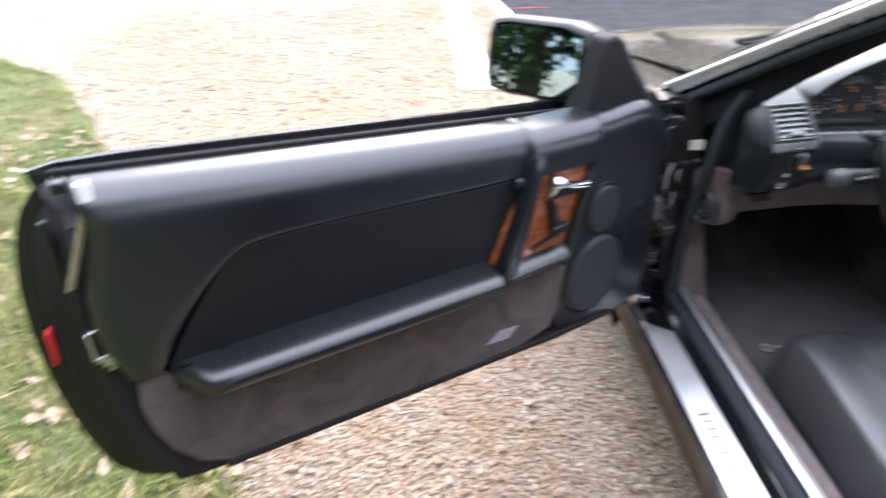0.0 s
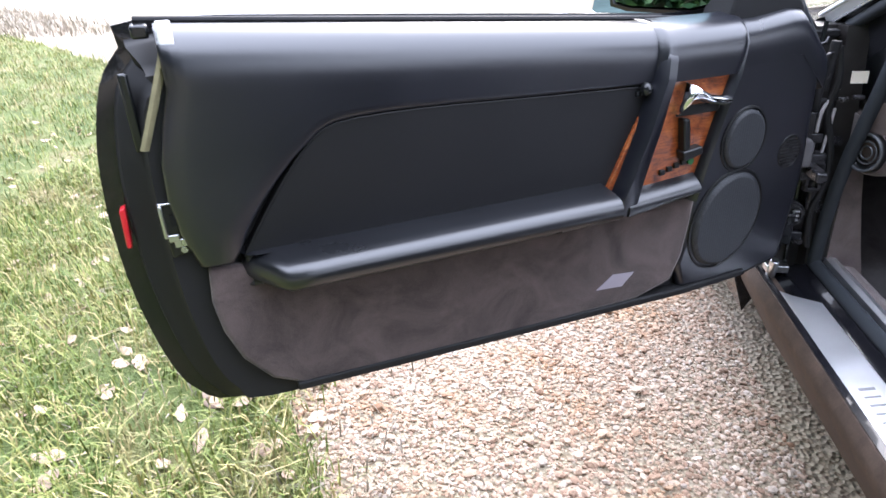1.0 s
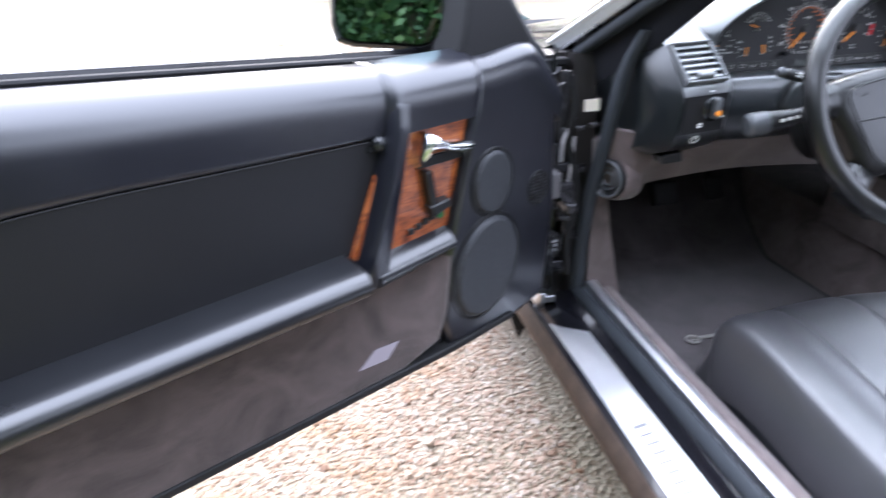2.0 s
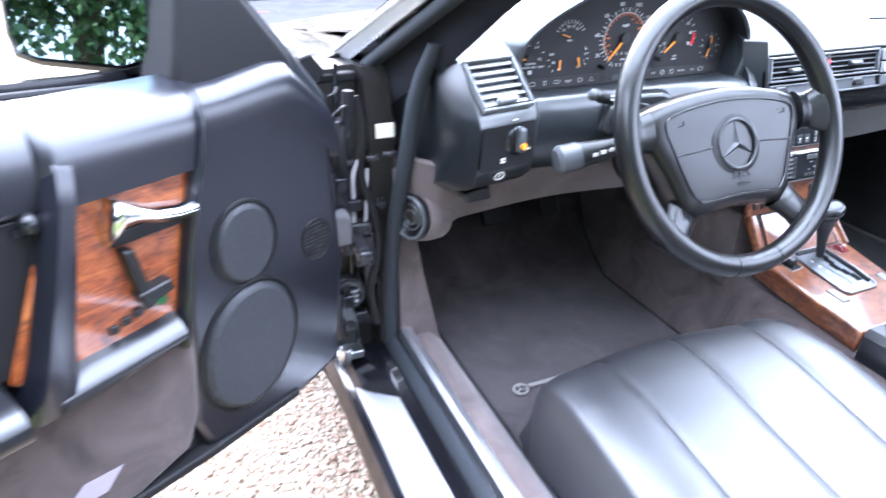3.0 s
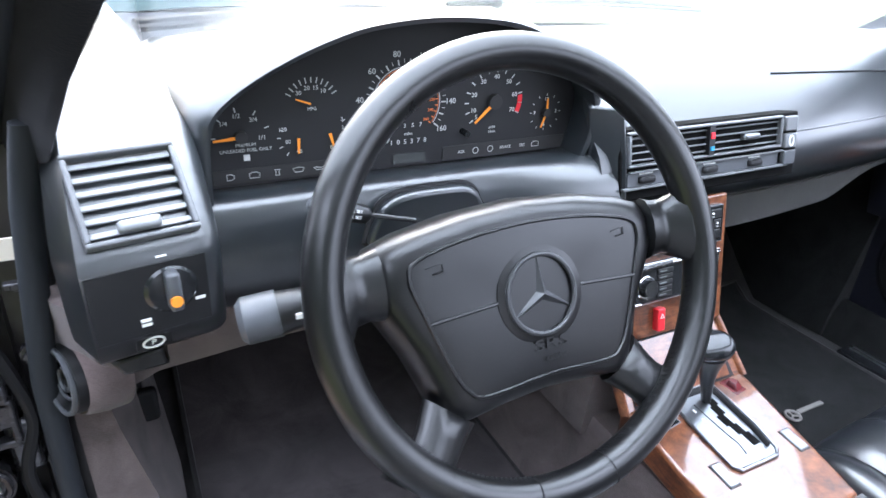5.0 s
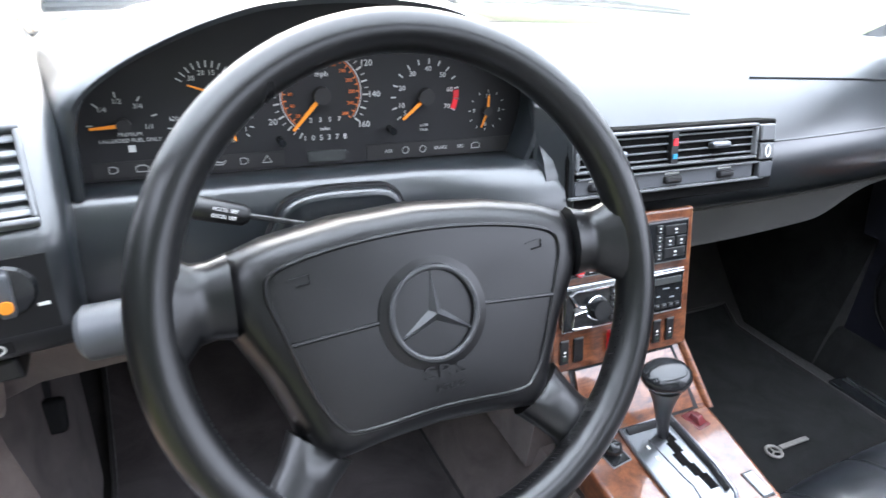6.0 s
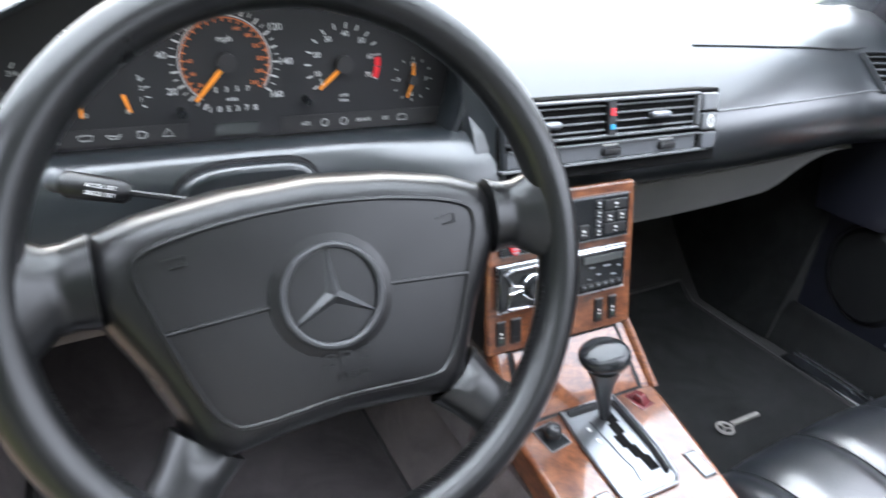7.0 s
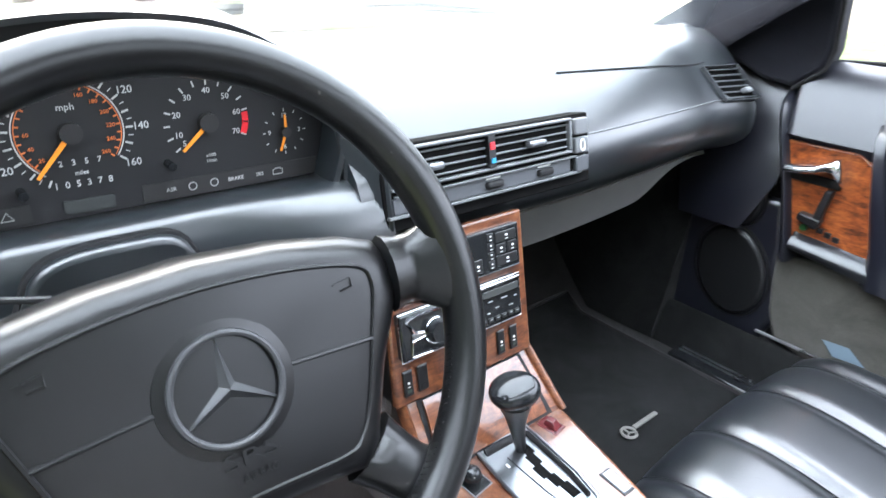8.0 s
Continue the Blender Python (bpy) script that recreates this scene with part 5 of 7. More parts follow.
part("dash_middle", loft([mid_prof(x) for x in [-0.605 + 0.485 * i / 24 for i in range(25)]]), DASH, dash, "dashboard face below the instruments", sharp=50)

# instrument hood: an arch that runs back into the pad
ARCH = [(-0.589, 0.824), (-0.588, 0.855), (-0.586, 0.882), (-0.577, 0.906), (-0.548, 0.929), (-0.507, 0.950), (-0.462, 0.967), (-0.420, 0.977), (-0.352, 0.982), (-0.275, 0.976), (-0.225, 0.957), (-0.183, 0.930), (-0.160, 0.902), (-0.154, 0.880), (-0.158, 0.85), (-0.166, 0.824)]
arch = [(p.x, p.y) for p in curve([Vector((a, b, 0)) for a, b in ARCH], 4, False)]
ACX, ACZ = -0.37, 0.86


def arch_ring(y, grow, zcap=None, up=0.0):
    out = []
    for a, b in arch:
        d = Vector((a - ACX, 0, b - ACZ)).normalized()
        x, z = a + d.x * grow, b + d.z * (min(grow, 0.006) + 0.25 * max(0.0, grow - 0.006)) + up
        if zcap is not None:
            z = min(z, zcap)
        out.append(Vector((x, y, z)))
    return out


hood_rings = [arch_ring(-0.040, 0.004), arch_ring(-0.078, 0.0), arch_ring(-0.088, 0.001), arch_ring(-0.090, 0.006), arch_ring(-0.084, 0.014), arch_ring(-0.055, 0.024), arch_ring(0.0, 0.034, 0.986)]
for y, cap, gr in ((0.06, 0.967, 0.045), (0.12, 0.950, 0.055), (0.20, 0.934, 0.06)):
    hood_rings.append(arch_ring(y, gr, cap))
part("instrument_hood", loft(hood_rings, ring_closed=False), DASH, dash, "arched instrument hood", sharp=60)
part("hood_shoulder", loft([[Vector((-0.160, -0.086, 0.885)), Vector((-0.154, -0.086, 0.83)), Vector((-0.156, -0.090, 0.79)), Vector((-0.150, -0.05, 0.90))], [Vector((-0.125, -0.110, 0.886)), Vector((-0.122, -0.125, 0.83)), Vector((-0.122, -0.138, 0.775)), Vector((-0.125, -0.05, 0.90))]]), DASH, dash, "", bevel=0.003)
oval = curve([Vector(p) for p in [(-0.438, 0.800, 0), (-0.425, 0.818, 0), (-0.40, 0.8255, 0), (-0.36, 0.826, 0), (-0.33, 0.823, 0), (-0.314, 0.806, 0), (-0.312, 0.77, 0), (-0.438, 0.765, 0)]], 3)
part("column_cover", prism([(p.x, p.y - 0.006) for p in oval], -0.09, -0.116), DASH, dash, "raised steering column cover", bevel=0.006, seg=3)
part("column_gasket", tube([(p.x, -0.104, p.y - 0.006) for p in oval], 0.004, 6, True), RUBBER, dash)

# knee panels
KNEE = curve([Vector(p) for p in [(-0.757, 0.030, 0.60), (-0.748, 0.0, 0.598), (-0.728, -0.035, 0.600), (-0.703, -0.066, 0.610), (-0.65, -0.085, 0.622), (-0.50, -0.085, 0.632), (-0.34, -0.085, 0.626), (-0.18, -0.085, 0.612)]], 4, False)


def knee_left(s, t):
    f = s * (len(KNEE) - 1)
    i = min(int(f), len(KNEE) - 2)
    p = KNEE[i].lerp(KNEE[i + 1], f - i)
    back = 0.035 * t + 0.02 * t * t
    c = min(1.0, max(0.0, (-0.66 - p.x) / 0.09))         # the corner falls back towards its foot
    return Vector((p.x + 0.006 * c * (1 - t), p.y - 0.012 + back * (1 - c) - 0.045 * c * (1 - t), 0.735 + (p.z - 0.735) * t))


def knee_right(s, t):
    x = 0.055 + 0.565 * s
    low = 0.655 + 0.004 * s + 0.060 * max(0.0, (s - 0.72) / 0.28) ** 1.5
    return Vector((x, front(x) + 0.03 + 0.04 * t, 0.735 + (low - 0.735) * t))


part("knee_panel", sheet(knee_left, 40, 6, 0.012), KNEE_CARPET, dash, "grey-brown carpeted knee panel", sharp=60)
part("knee_panel", sheet(knee_right, 24, 6, 0.012), KNEE_OLIVE_SHADE, dash, "olive-grey felt knee panel darkened for shade", sharp=60)
part("under_cover", sheet(lambda s, t: Vector((-0.735 + 1.45 * s, 0.03 + 0.55 * t, 0.70 + 0.0 * t)), 8, 4, 0.02), CARPET, dash, "")
outlet = part("side_outlet", loft([[Vector((-0.736, -0.040, 0.637)) + Vector((-0.90, -0.40, 0.10)).normalized().to_track_quat("Z", "Y").to_matrix() @ Vector((r * math.cos(a), r * math.sin(a), d)) for a in [2 * math.pi * i / 28 for i in range(28)]] for r, d in ((0.020, -0.01), (0.026, 0.012), (0.033, 0.020), (0.037, 0.016), (0.038, 0.004), (0.037, -0.03))]), PLASTIC, dash, "round black side air outlet", sharp=40)
OUT = Vector((-0.90, -0.40, 0.10)).normalized()
part("outlet_collar", loft([[Vector((-0.736, -0.040, 0.637)) + OUT.to_track_quat("Z", "Y").to_matrix() @ Vector((r * math.cos(a), r * math.sin(a), d)) for a in [2 * math.pi * i / 28 for i in range(28)]] for r, d in ((0.0378, 0.006), (0.040, 0.0075), (0.043, 0.002), (0.046, -0.012), (0.047, -0.035))], caps=False), KNEE_CARPET, outlet, "moulded carpet collar", sharp=60)
for r in (0.012, 0.021):
    part("outlet_ring", ring(Vector((-0.736, -0.040, 0.637)) + 0.014 * OUT, r, 0.0018, OUT), VENT_GREY, outlet)
part("outlet_rim", ring(Vector((-0.736, -0.040, 0.637)) + 0.019 * Vector((-0.90, -0.40, 0.10)).normalized(), 0.0345, 0.003, (-0.90, -0.40, 0.10)), VENT_GREY, outlet, "grey rim")
part("bonnet_release", prism([(-0.700, 0.705), (-0.655, 0.712), (-0.650, 0.690), (-0.690, 0.688)], -0.10, -0.135), PLASTIC, dash, "black release lever", bevel=0.004)

# ---- vents ----
def vent(name, m, w, h, slats, label, tabs=((0.5, 0.22, 0.035),), divider=None, frame_t=0.008, colour=VENT_GREY):
    """A vent in the axes of m: x along, y up in its face, z out of it."""
    v = part(name, join(*[box(c, s) for c, s in (((0, h / 2 - frame_t / 2, 0.001), (w, frame_t, 0.010)), ((0, -h / 2 + frame_t / 2, 0.001), (w, frame_t, 0.010)), ((-w / 2 + frame_t / 2, 0, 0.001), (frame_t, h - 2 * frame_t, 0.010)), ((w / 2 - frame_t / 2, 0, 0.001), (frame_t, h - 2 * frame_t, 0.010)))]), SLAT if colour is GREY_PLASTIC else colour, dash, label, m, bevel=0.0015)
    part("vent_throat", box((0, 0, -0.0095 if colour is GREY_PLASTIC else -0.0065), (w - 2 * frame_t, h - 2 * frame_t, 0.006)), VOID, v, "", m)
    ih = h - 2 * frame_t
    for k in range(slats):
        y = -ih / 2 + ih * (k + 0.5) / slats
        part("vent_slat", box((0, y, 0.0005), (w - 2 * frame_t, ih / slats * (0.44 if colour is GREY_PLASTIC else 0.26), 0.0022), Euler((radians(-12 if colour is GREY_PLASTIC else -38), 0, 0)).to_matrix()), colour, v, "", m, bevel=0.0008)
    for a, b, tw in tabs:
        part("vent_tab", box((-w / 2 + w * a, -ih / 2 + ih * b, 0.006), (tw, 0.009, 0.012)), SATIN if colour is SLAT else GREY_PLASTIC, v, "grey adjuster tab", m, bevel=0.003)
    if divider is not None:
        part("vent_divider", box((-w / 2 + w * divider, 0, 0.003), (0.010, ih, 0.008)), PLASTIC, v, "", m)
        part("warm_mark", box((-w / 2 + w * divider, ih * 0.18, 0.0075), (0.006, 0.009, 0.002)), RED, v, "", m)
        part("cool_mark", box((-w / 2 + w * divider, -ih * 0.28, 0.0075), (0.006, 0.006, 0.002)), BLUE, v, "", m)
    return v


def plane_axes(o, right, up):
    r = Vector(right).normalized()
    q = r.cross(Vector(up)).normalized()
    u = q.cross(r)
    return Matrix(((r.x, u.x, q.x, o[0]), (r.y, u.y, q.y, o[1]), (r.z, u.z, q.z, o[2]), (0, 0, 0, 1)))


LV = plane_axes((-0.658, -0.147, 0.867), (0.078, 0.013, 0.0), (0, 0.058, 0.055))
vent("side_vent", LV, 0.084, 0.080, 6, "slatted driver's side air vent", ((0.48, 0.10, 0.032),), None, 0.0045, GREY_PLASTIC)
CV = plane_axes((0.0195, -0.114, 0.829), (1, 0.0, 0.0), (0, 0.020, 0.09)) @ Matrix.Diagonal((1, 0.89, 1, 1))
part("vent_bezel", box((0.010, -0.0135, -0.030), (0.318, 0.098, 0.072)), VOID, dash, "black centre vent panel", CV, bevel=0.002)
CV2 = CV @ Matrix.Translation((0, 0, 0.007))
vent("centre_vent", CV2 @ Matrix.Translation((-0.005, 0.008, 0)), 0.272, 0.048, 4, "slatted centre air vents", ((0.20, 0.42, 0.020), (0.76, 0.48, 0.028)), 0.50, 0.004, SLAT)
part("vent_strip", box((-0.005, -0.0335, -0.0005), (0.270, 0.019, 0.004)), VENT_GREY, dash, "dark grey strip below the centre vents", CV2, bevel=0.001)
for k, y in enumerate((0.018, -0.008, -0.034)):
    b = part("vent_button", box((0.149, y, 0.002), (0.024, 0.023, 0.008)), SLAT if k < 2 else VENT_GREY, dash, "", CV2, bevel=0.002)
    if k == 1:
        part("key_slot", tube([CV2 @ Vector((0.149 + 0.004 * math.cos(a), y + 0.008 * math.sin(a), 0.0065)) for a in [2 * math.pi * i / 16 for i in range(16)]], 0.0012, 5, True), WHITE, b)
for x in (-0.110, -0.002, 0.082):
    b = part("vent_wheel", box((x, -0.034, 0.003), (0.026, 0.010, 0.008)), RUBBER, dash, "ribbed thumb wheel", CV2, bevel=0.003)
    part("wheel_mark", box((x, -0.0255, 0.0012), (0.022, 0.003, 0.001)), WHITE, b, "", CV2)
part("vent_ledge", box((0.0, -0.045, 0.002), (0.296, 0.004, 0.006)), SLAT, dash, "", CV2, bevel=0.001)
part("vent_ledge", box((0.0, -0.0225, 0.002), (0.275, 0.003, 0.006)), SLAT, dash, "", CV2, bevel=0.001)
RV = plane_axes((0.630, -0.066, 0.848), (0.110, -0.022, 0.0), (0, 0.042, 0.052)) @ Matrix(((1, -0.42, 0, 0), (0, 1, 0, 0), (0, 0, 1, 0), (0, 0, 0, 1)))
vent("side_vent", RV @ Matrix.Translation((0, 0, 0.006)), 0.086, 0.066, 6, "slatted passenger side air vent", ((0.72, 0.24, 0.016),), None, 0.0012, VENT_GREY)

# light switch and its marks
LS = plane_axes((-0.642, -0.1795, 0.797), (1, 0.17, 0), (0, 0.04, 1))
sw = part("light_switch", loft([[Vector((r * math.cos(a), r * math.sin(a), d)) for a in [2 * math.pi * i / 28 for i in range(28)]] for r, d in ((0.021, -0.006), (0.021, 0.003), (0.018, 0.006), (0.010, 0.007))]), GLOSS, dash, "rotary light switch", LS)
part("switch_grip", box((0.0, 0.002, 0.011), (0.0105, 0.034, 0.014)), VENT_GREY, sw, "", LS, bevel=0.003)
part("switch_lamp", disc(LS @ Vector((-0.0005, -0.005, 0.0195)), 0.0048, 0.004, LS.to_3x3() @ Vector((0, 0, 1)), 14), ORANGE, sw, "orange lamp")
for x, y in ((-0.022, 0.016), (-0.024, 0.010), (-0.012, 0.026), (-0.003, 0.028), (0.008, 0.026), (0.014, 0.022), (0.022, -0.016), (-0.022, -0.028), (-0.022, -0.024)):
    part("switch_mark", box((x, y, 0.0005), (0.008, 0.0026, 0.001)), WHITE, sw, "", LS)
def panel_at(k, t):
    x = -0.7005 + 0.088 * k
    s_ = 0.020 * (x + 0.715) / 0.115
    return Vector((x, -0.1955 + s_ + 0.006 * t * t, 0.8215 - 0.064 * t))


part("switch_panel", sheet(panel_at, 12, 6, 0.0012), PLASTIC, dash, "matt black light switch panel", sharp=60)
BR = plane_axes((-0.661, -0.1712, 0.7435), (1, 0.17, 0), (0, -0.35, 1))
br = part("brake_release", box((0, 0, -0.0015), (0.030, 0.016, 0.004)), PLASTIC, dash, "black brake release handle", BR, bevel=0.0015)
part("brake_mark", join(lettering("P", 0.0085, BR @ Matrix.Translation((0, 0, 0.0009))), tube([BR @ Vector((0.0085 * math.cos(q), 0.0062 * math.sin(q), 0.0009)) for q in [2 * math.pi * i / 20 for i in range(20)]], 0.0011, 5, True)), WHITE, br)

# stalks
st = part("indicator_stalk", tube([(-0.47, -0.235, 0.792), (-0.50, -0.228, 0.788), (-0.525, -0.224, 0.783), (-0.575, -0.217, 0.775), (-0.590, -0.215, 0.773)], [0.008, 0.012, 0.0145, 0.0195, 0.0175], 16), PLASTIC, dash, "black indicator stalk")
part("stalk_cap", tube([(-0.565, -0.2185, 0.7765), (-0.592, -0.2147, 0.7727), (-0.597, -0.214, 0.772)], [0.0202, 0.0202, 0.015], 18), VENT_GREY, st, "grey stalk end")
for k in range(3):
    part("stalk_mark", box((-0.527 - 0.013 * k, -0.2425, 0.789 - 0.002 * k), (0.008, 0.001, 0.005)), WHITE, st)
cr = part("cruise_stalk", join(tube([(-0.43, -0.190, 0.826), (-0.475, -0.183, 0.836)], 0.0025, 8), tube([(-0.472, -0.1835, 0.8355), (-0.476, -0.183, 0.8365), (-0.510, -0.178, 0.8445), (-0.515, -0.177, 0.8455)], [0.005, 0.0085, 0.0095, 0.006], 12)), PLASTIC, dash, "black speed control stalk")
cm = plane_axes((-0.4925, -0.1895, 0.8435), (0.035, -0.005, -0.009), (0, 0.4, 1))
part("stalk_lettering", join(lettering("ACCEL SET", 0.0038, cm @ Matrix.Translation((0.002, 0.0018, 0.0012))), lettering("DECEL SET", 0.0038, cm @ Matrix.Translation((0.002, -0.0034, 0.0012)))), WHITE, cr)
part("stalk_cap", blob((-0.516, -0.172, 0.846), (0.009, 0.009, 0.009)), VENT_GREY, cr)

# ---- instruments ----
FY = -0.045
clu = thing("instrument_cluster", (-0.37, FY, 0.82), "black instrument cluster with orange needles and white numerals", "instrument cluster")
part("dial_plate", loft([[Vector((ACX + (a - ACX) * 1.03, y, ACZ + (b - ACZ) * 1.035)) for a, b in arch] for y in (FY, FY + 0.02)]), DIAL, clu, "matt black dial plate")
part("lamp_strip", prism([(-0.583, 0.826), (-0.583, 0.8405), (-0.415, 0.8405), (-0.415, 0.826)], FY - 0.001, FY + 0.002), DIAL_GREY, clu)
part("lamp_strip", prism([(-0.330, 0.824), (-0.330, 0.8405), (-0.160, 0.8405), (-0.160, 0.824)], FY - 0.001, FY + 0.002), DIAL_GREY, clu)
part("display", prism([(-0.392, 0.827), (-0.392, 0.838), (-0.353, 0.838), (-0.353, 0.827)], FY - 0.0015, FY), LCD, clu, "grey display window")


def on(cx, cz, r, deg, lift=0.0012):
    return Vector((cx + r * math.cos(radians(deg)), FY - lift, cz + r * math.sin(radians(deg))))


def ticks(cx, cz, r0, r1, degs, w):
    out = []
    for d in degs:
        a, b = on(cx, cz, r0, d), on(cx, cz, r1, d)
        q = Vector((-math.sin(radians(d)), 0, math.cos(radians(d)))) * w / 2
        bm = bmesh.new()
        bm.faces.new([bm.verts.new(p) for p in (a - q, a + q, b + q, b - q)])
        out.append(bm)
    return join(*out)


def arc(cx, cz, r, d0, d1, w):
    n_ = max(3, int(abs(d1 - d0) / 5))
    return loft([[on(cx, cz, r - w / 2, d0 + (d1 - d0) * i / n_), on(cx, cz, r + w / 2, d0 + (d1 - d0) * i / n_)] for i in range(n_ + 1)], ring_closed=False)


def needle(par, cx, cz, deg, r, w=0.0042, back=0.003, hub=0.0085):
    a, b = on(cx, cz, -back, deg, 0.004), on(cx, cz, r, deg, 0.004)
    q = Vector((-math.sin(radians(deg)), 0, math.cos(radians(deg)))) * w / 2
    up = Vector((0, -0.001, 0))
    part("needle", loft([[a - q, a + q, a + q + up, a - q + up], [b - q * 0.6, b + q * 0.6, b + q * 0.6 + up, b - q * 0.6 + up]]), ORANGE, par, "orange needle")
    if hub:
        part("needle_hub", disc((cx, FY - 0.0065, cz), hub, 0.006, (0, -1, 0), 20), DIAL_GREY, par)


def numerals(par, cx, cz, r, items, size, material=PRINT):
    for t, d in items:
        part("numeral", lettering(t, size, facing(*on(cx, cz, r, d, 0.001))), material, par)


def placed(par, items, size):
    for t, x, z in items:
        part("numeral", lettering(t, size, facing(x, FY - 0.001, z)), PRINT, par)


sx, sz = -0.377, 0.894
mph = lambda k: 242 - 1.736 * k
spd = part("speedometer", ticks(sx, sz, 0.0415, 0.0475, [mph(k) for k in range(0, 161, 10)], 0.0016), PRINT, clu, "large round speedometer")
part("fine_ticks", ticks(sx, sz, 0.0435, 0.0475, [mph(k) for k in range(0, 161, 5)], 0.0007), PRINT, spd)
numerals(spd, sx, sz, 0.0535, [(str(k), mph(k)) for k in range(20, 161, 20)], 0.0088, PRINT)
part("speed_arc", arc(sx, sz, 0.0398, mph(4), mph(160), 0.0009), PRINT, spd)
part("inner_arc", arc(sx, sz, 0.0380, mph(6), mph(160), 0.0007), ORANGE_DIM, spd)
part("inner_ticks", ticks(sx, sz, 0.0345, 0.0378, [mph(k / 1.609) for k in range(20, 261, 10)], 0.0012), ORANGE_DIM, spd)
numerals(spd, sx, sz, 0.0305, [(str(k), mph(k / 1.609)) for k in range(20, 261, 20) if k < 80 or k > 150], 0.0046, ORANGE_DIM)
part("unit_mark", lettering("mph", 0.0075, facing(sx, FY - 0.001, sz + 0.020)), PRINT, spd)
part("unit_mark", lettering("miles", 0.0050, facing(sx + 0.003, FY - 0.001, 0.8605)), PRINT, spd)
part("trip_counter", join(*[lettering(c, 0.0066, facing(sx - 0.011 + 0.0095 * i, FY - 0.001, 0.8695)) for i, c in enumerate("2357")]), PRINT, spd)
part("odometer", join(*[lettering(c, 0.0076, facing(sx - 0.017 + 0.0081 * i, FY - 0.001, 0.8515)) for i, c in enumerate("105378")]), PRINT, spd)
needle(spd, sx, sz, 229, 0.044)
tx, tz = -0.267, 0.889
rpm = lambda k: 236 - 3.72 * k
tac = part("tachometer", ticks(tx, tz, 0.033, 0.0385, [rpm(k) for k in range(5, 71, 5)], 0.0014), PRINT, clu, "round rev counter")
numerals(tac, tx, tz, 0.0280, [(str(k), rpm(k)) for k in (5, 10, 20, 30, 40, 50, 60, 70)], 0.0074, PRINT)
part("red_band", arc(tx, tz, 0.0352, rpm(61), rpm(70), 0.006), RED, tac, "red warning band")
part("unit_mark", lettering("x100", 0.0045, facing(tx, FY - 0.001, 0.8585)), PRINT, tac)
part("unit_mark", lettering("1/min", 0.0045, facing(tx, FY - 0.001, 0.8535)), PRINT, tac)
needle(tac, tx, tz, 222, 0.034)
kx, kz = -0.193, 0.871
clk = part("clock", ticks(kx, kz, 0.0195, 0.0225, [30 * i for i in range(12)], 0.0009), PRINT, clu, "small clock")
numerals(clk, kx, kz, 0.0155, [("12", 90), ("3", 0), ("6", -90), ("9", 180)], 0.0062, PRINT)
needle(clk, kx, kz, 92, 0.017, 0.003, 0, 0.005)
needle(clk, kx, kz, 250, 0.019, 0.003, 0, 0)
fx, fz = -0.553, 0.874
fue = part("fuel_gauge", ticks(fx, fz, 0.024, 0.029, [180, 139, 98, 57, 16], 0.0012), PRINT, clu, "fuel gauge")
numerals(fue, fx, fz, 0.0205, (("1/4", 139), ("1/2", 98), ("3/4", 50), ("1/1", -8)), 0.0062)
part("fuel_lettering", join(lettering("PREMIUM", 0.0048, facing(fx + 0.004, FY - 0.001, fz - 0.009)), lettering("UNLEADED FUEL ONLY", 0.0048, facing(fx + 0.004, FY - 0.001, fz - 0.0145))), PRINT, fue)
part("pump_mark", box((fx + 0.004, FY - 0.001, fz - 0.022), (0.006, 0.001, 0.006)), PRINT, fue)
needle(fue, fx, fz, 184, 0.027, 0.0036, 0.002, 0.006)
ex, ez = -0.481, 0.898
eco = part("economy_gauge", ticks(ex, ez, 0.024, 0.030, [150 - 12 * i for i in range(11)], 0.0011), PRINT, clu, "fuel economy gauge")
numerals(eco, ex, ez, 0.0195, [("30", 132), ("20", 103), ("15", 77), ("10", 52)], 0.0062)
part("unit_mark", lettering("MPG", 0.0046, facing(ex, FY - 0.001, ez - 0.002)), PRINT, eco)
needle(eco, ex - 0.002, ez + 0.004, 160, 0.016, 0.002, 0.0, 0)
ox, oz = -0.497, 0.867
tmp = part("temperature_gauge", ticks(ox, oz, 0.017, 0.021, [235, 205, 175, 150], 0.0011), PRINT, clu, "temperature gauge")
placed(tmp, [("40", ox + 0.001, oz - 0.014), ("80", ox - 0.010, oz - 0.003), ("120", ox - 0.015, oz + 0.010)], 0.0058)
needle(tmp, ox, oz + 0.001, 268, 0.016, 0.003, 0, 0)
ox, oz = -0.462, 0.870
oil = part("oil_gauge", ticks(ox, oz, 0.016, 0.020, [-40, -12, 16, 40], 0.0011), PRINT, clu, "oil pressure gauge")
placed(oil, [("0", ox, oz - 0.016), ("1", ox + 0.012, oz - 0.006), ("2", ox + 0.013, oz + 0.004), ("3", ox + 0.012, oz + 0.013)], 0.0056)
needle(oil, ox - 0.002, oz, 285, 0.016, 0.003, 0, 0)
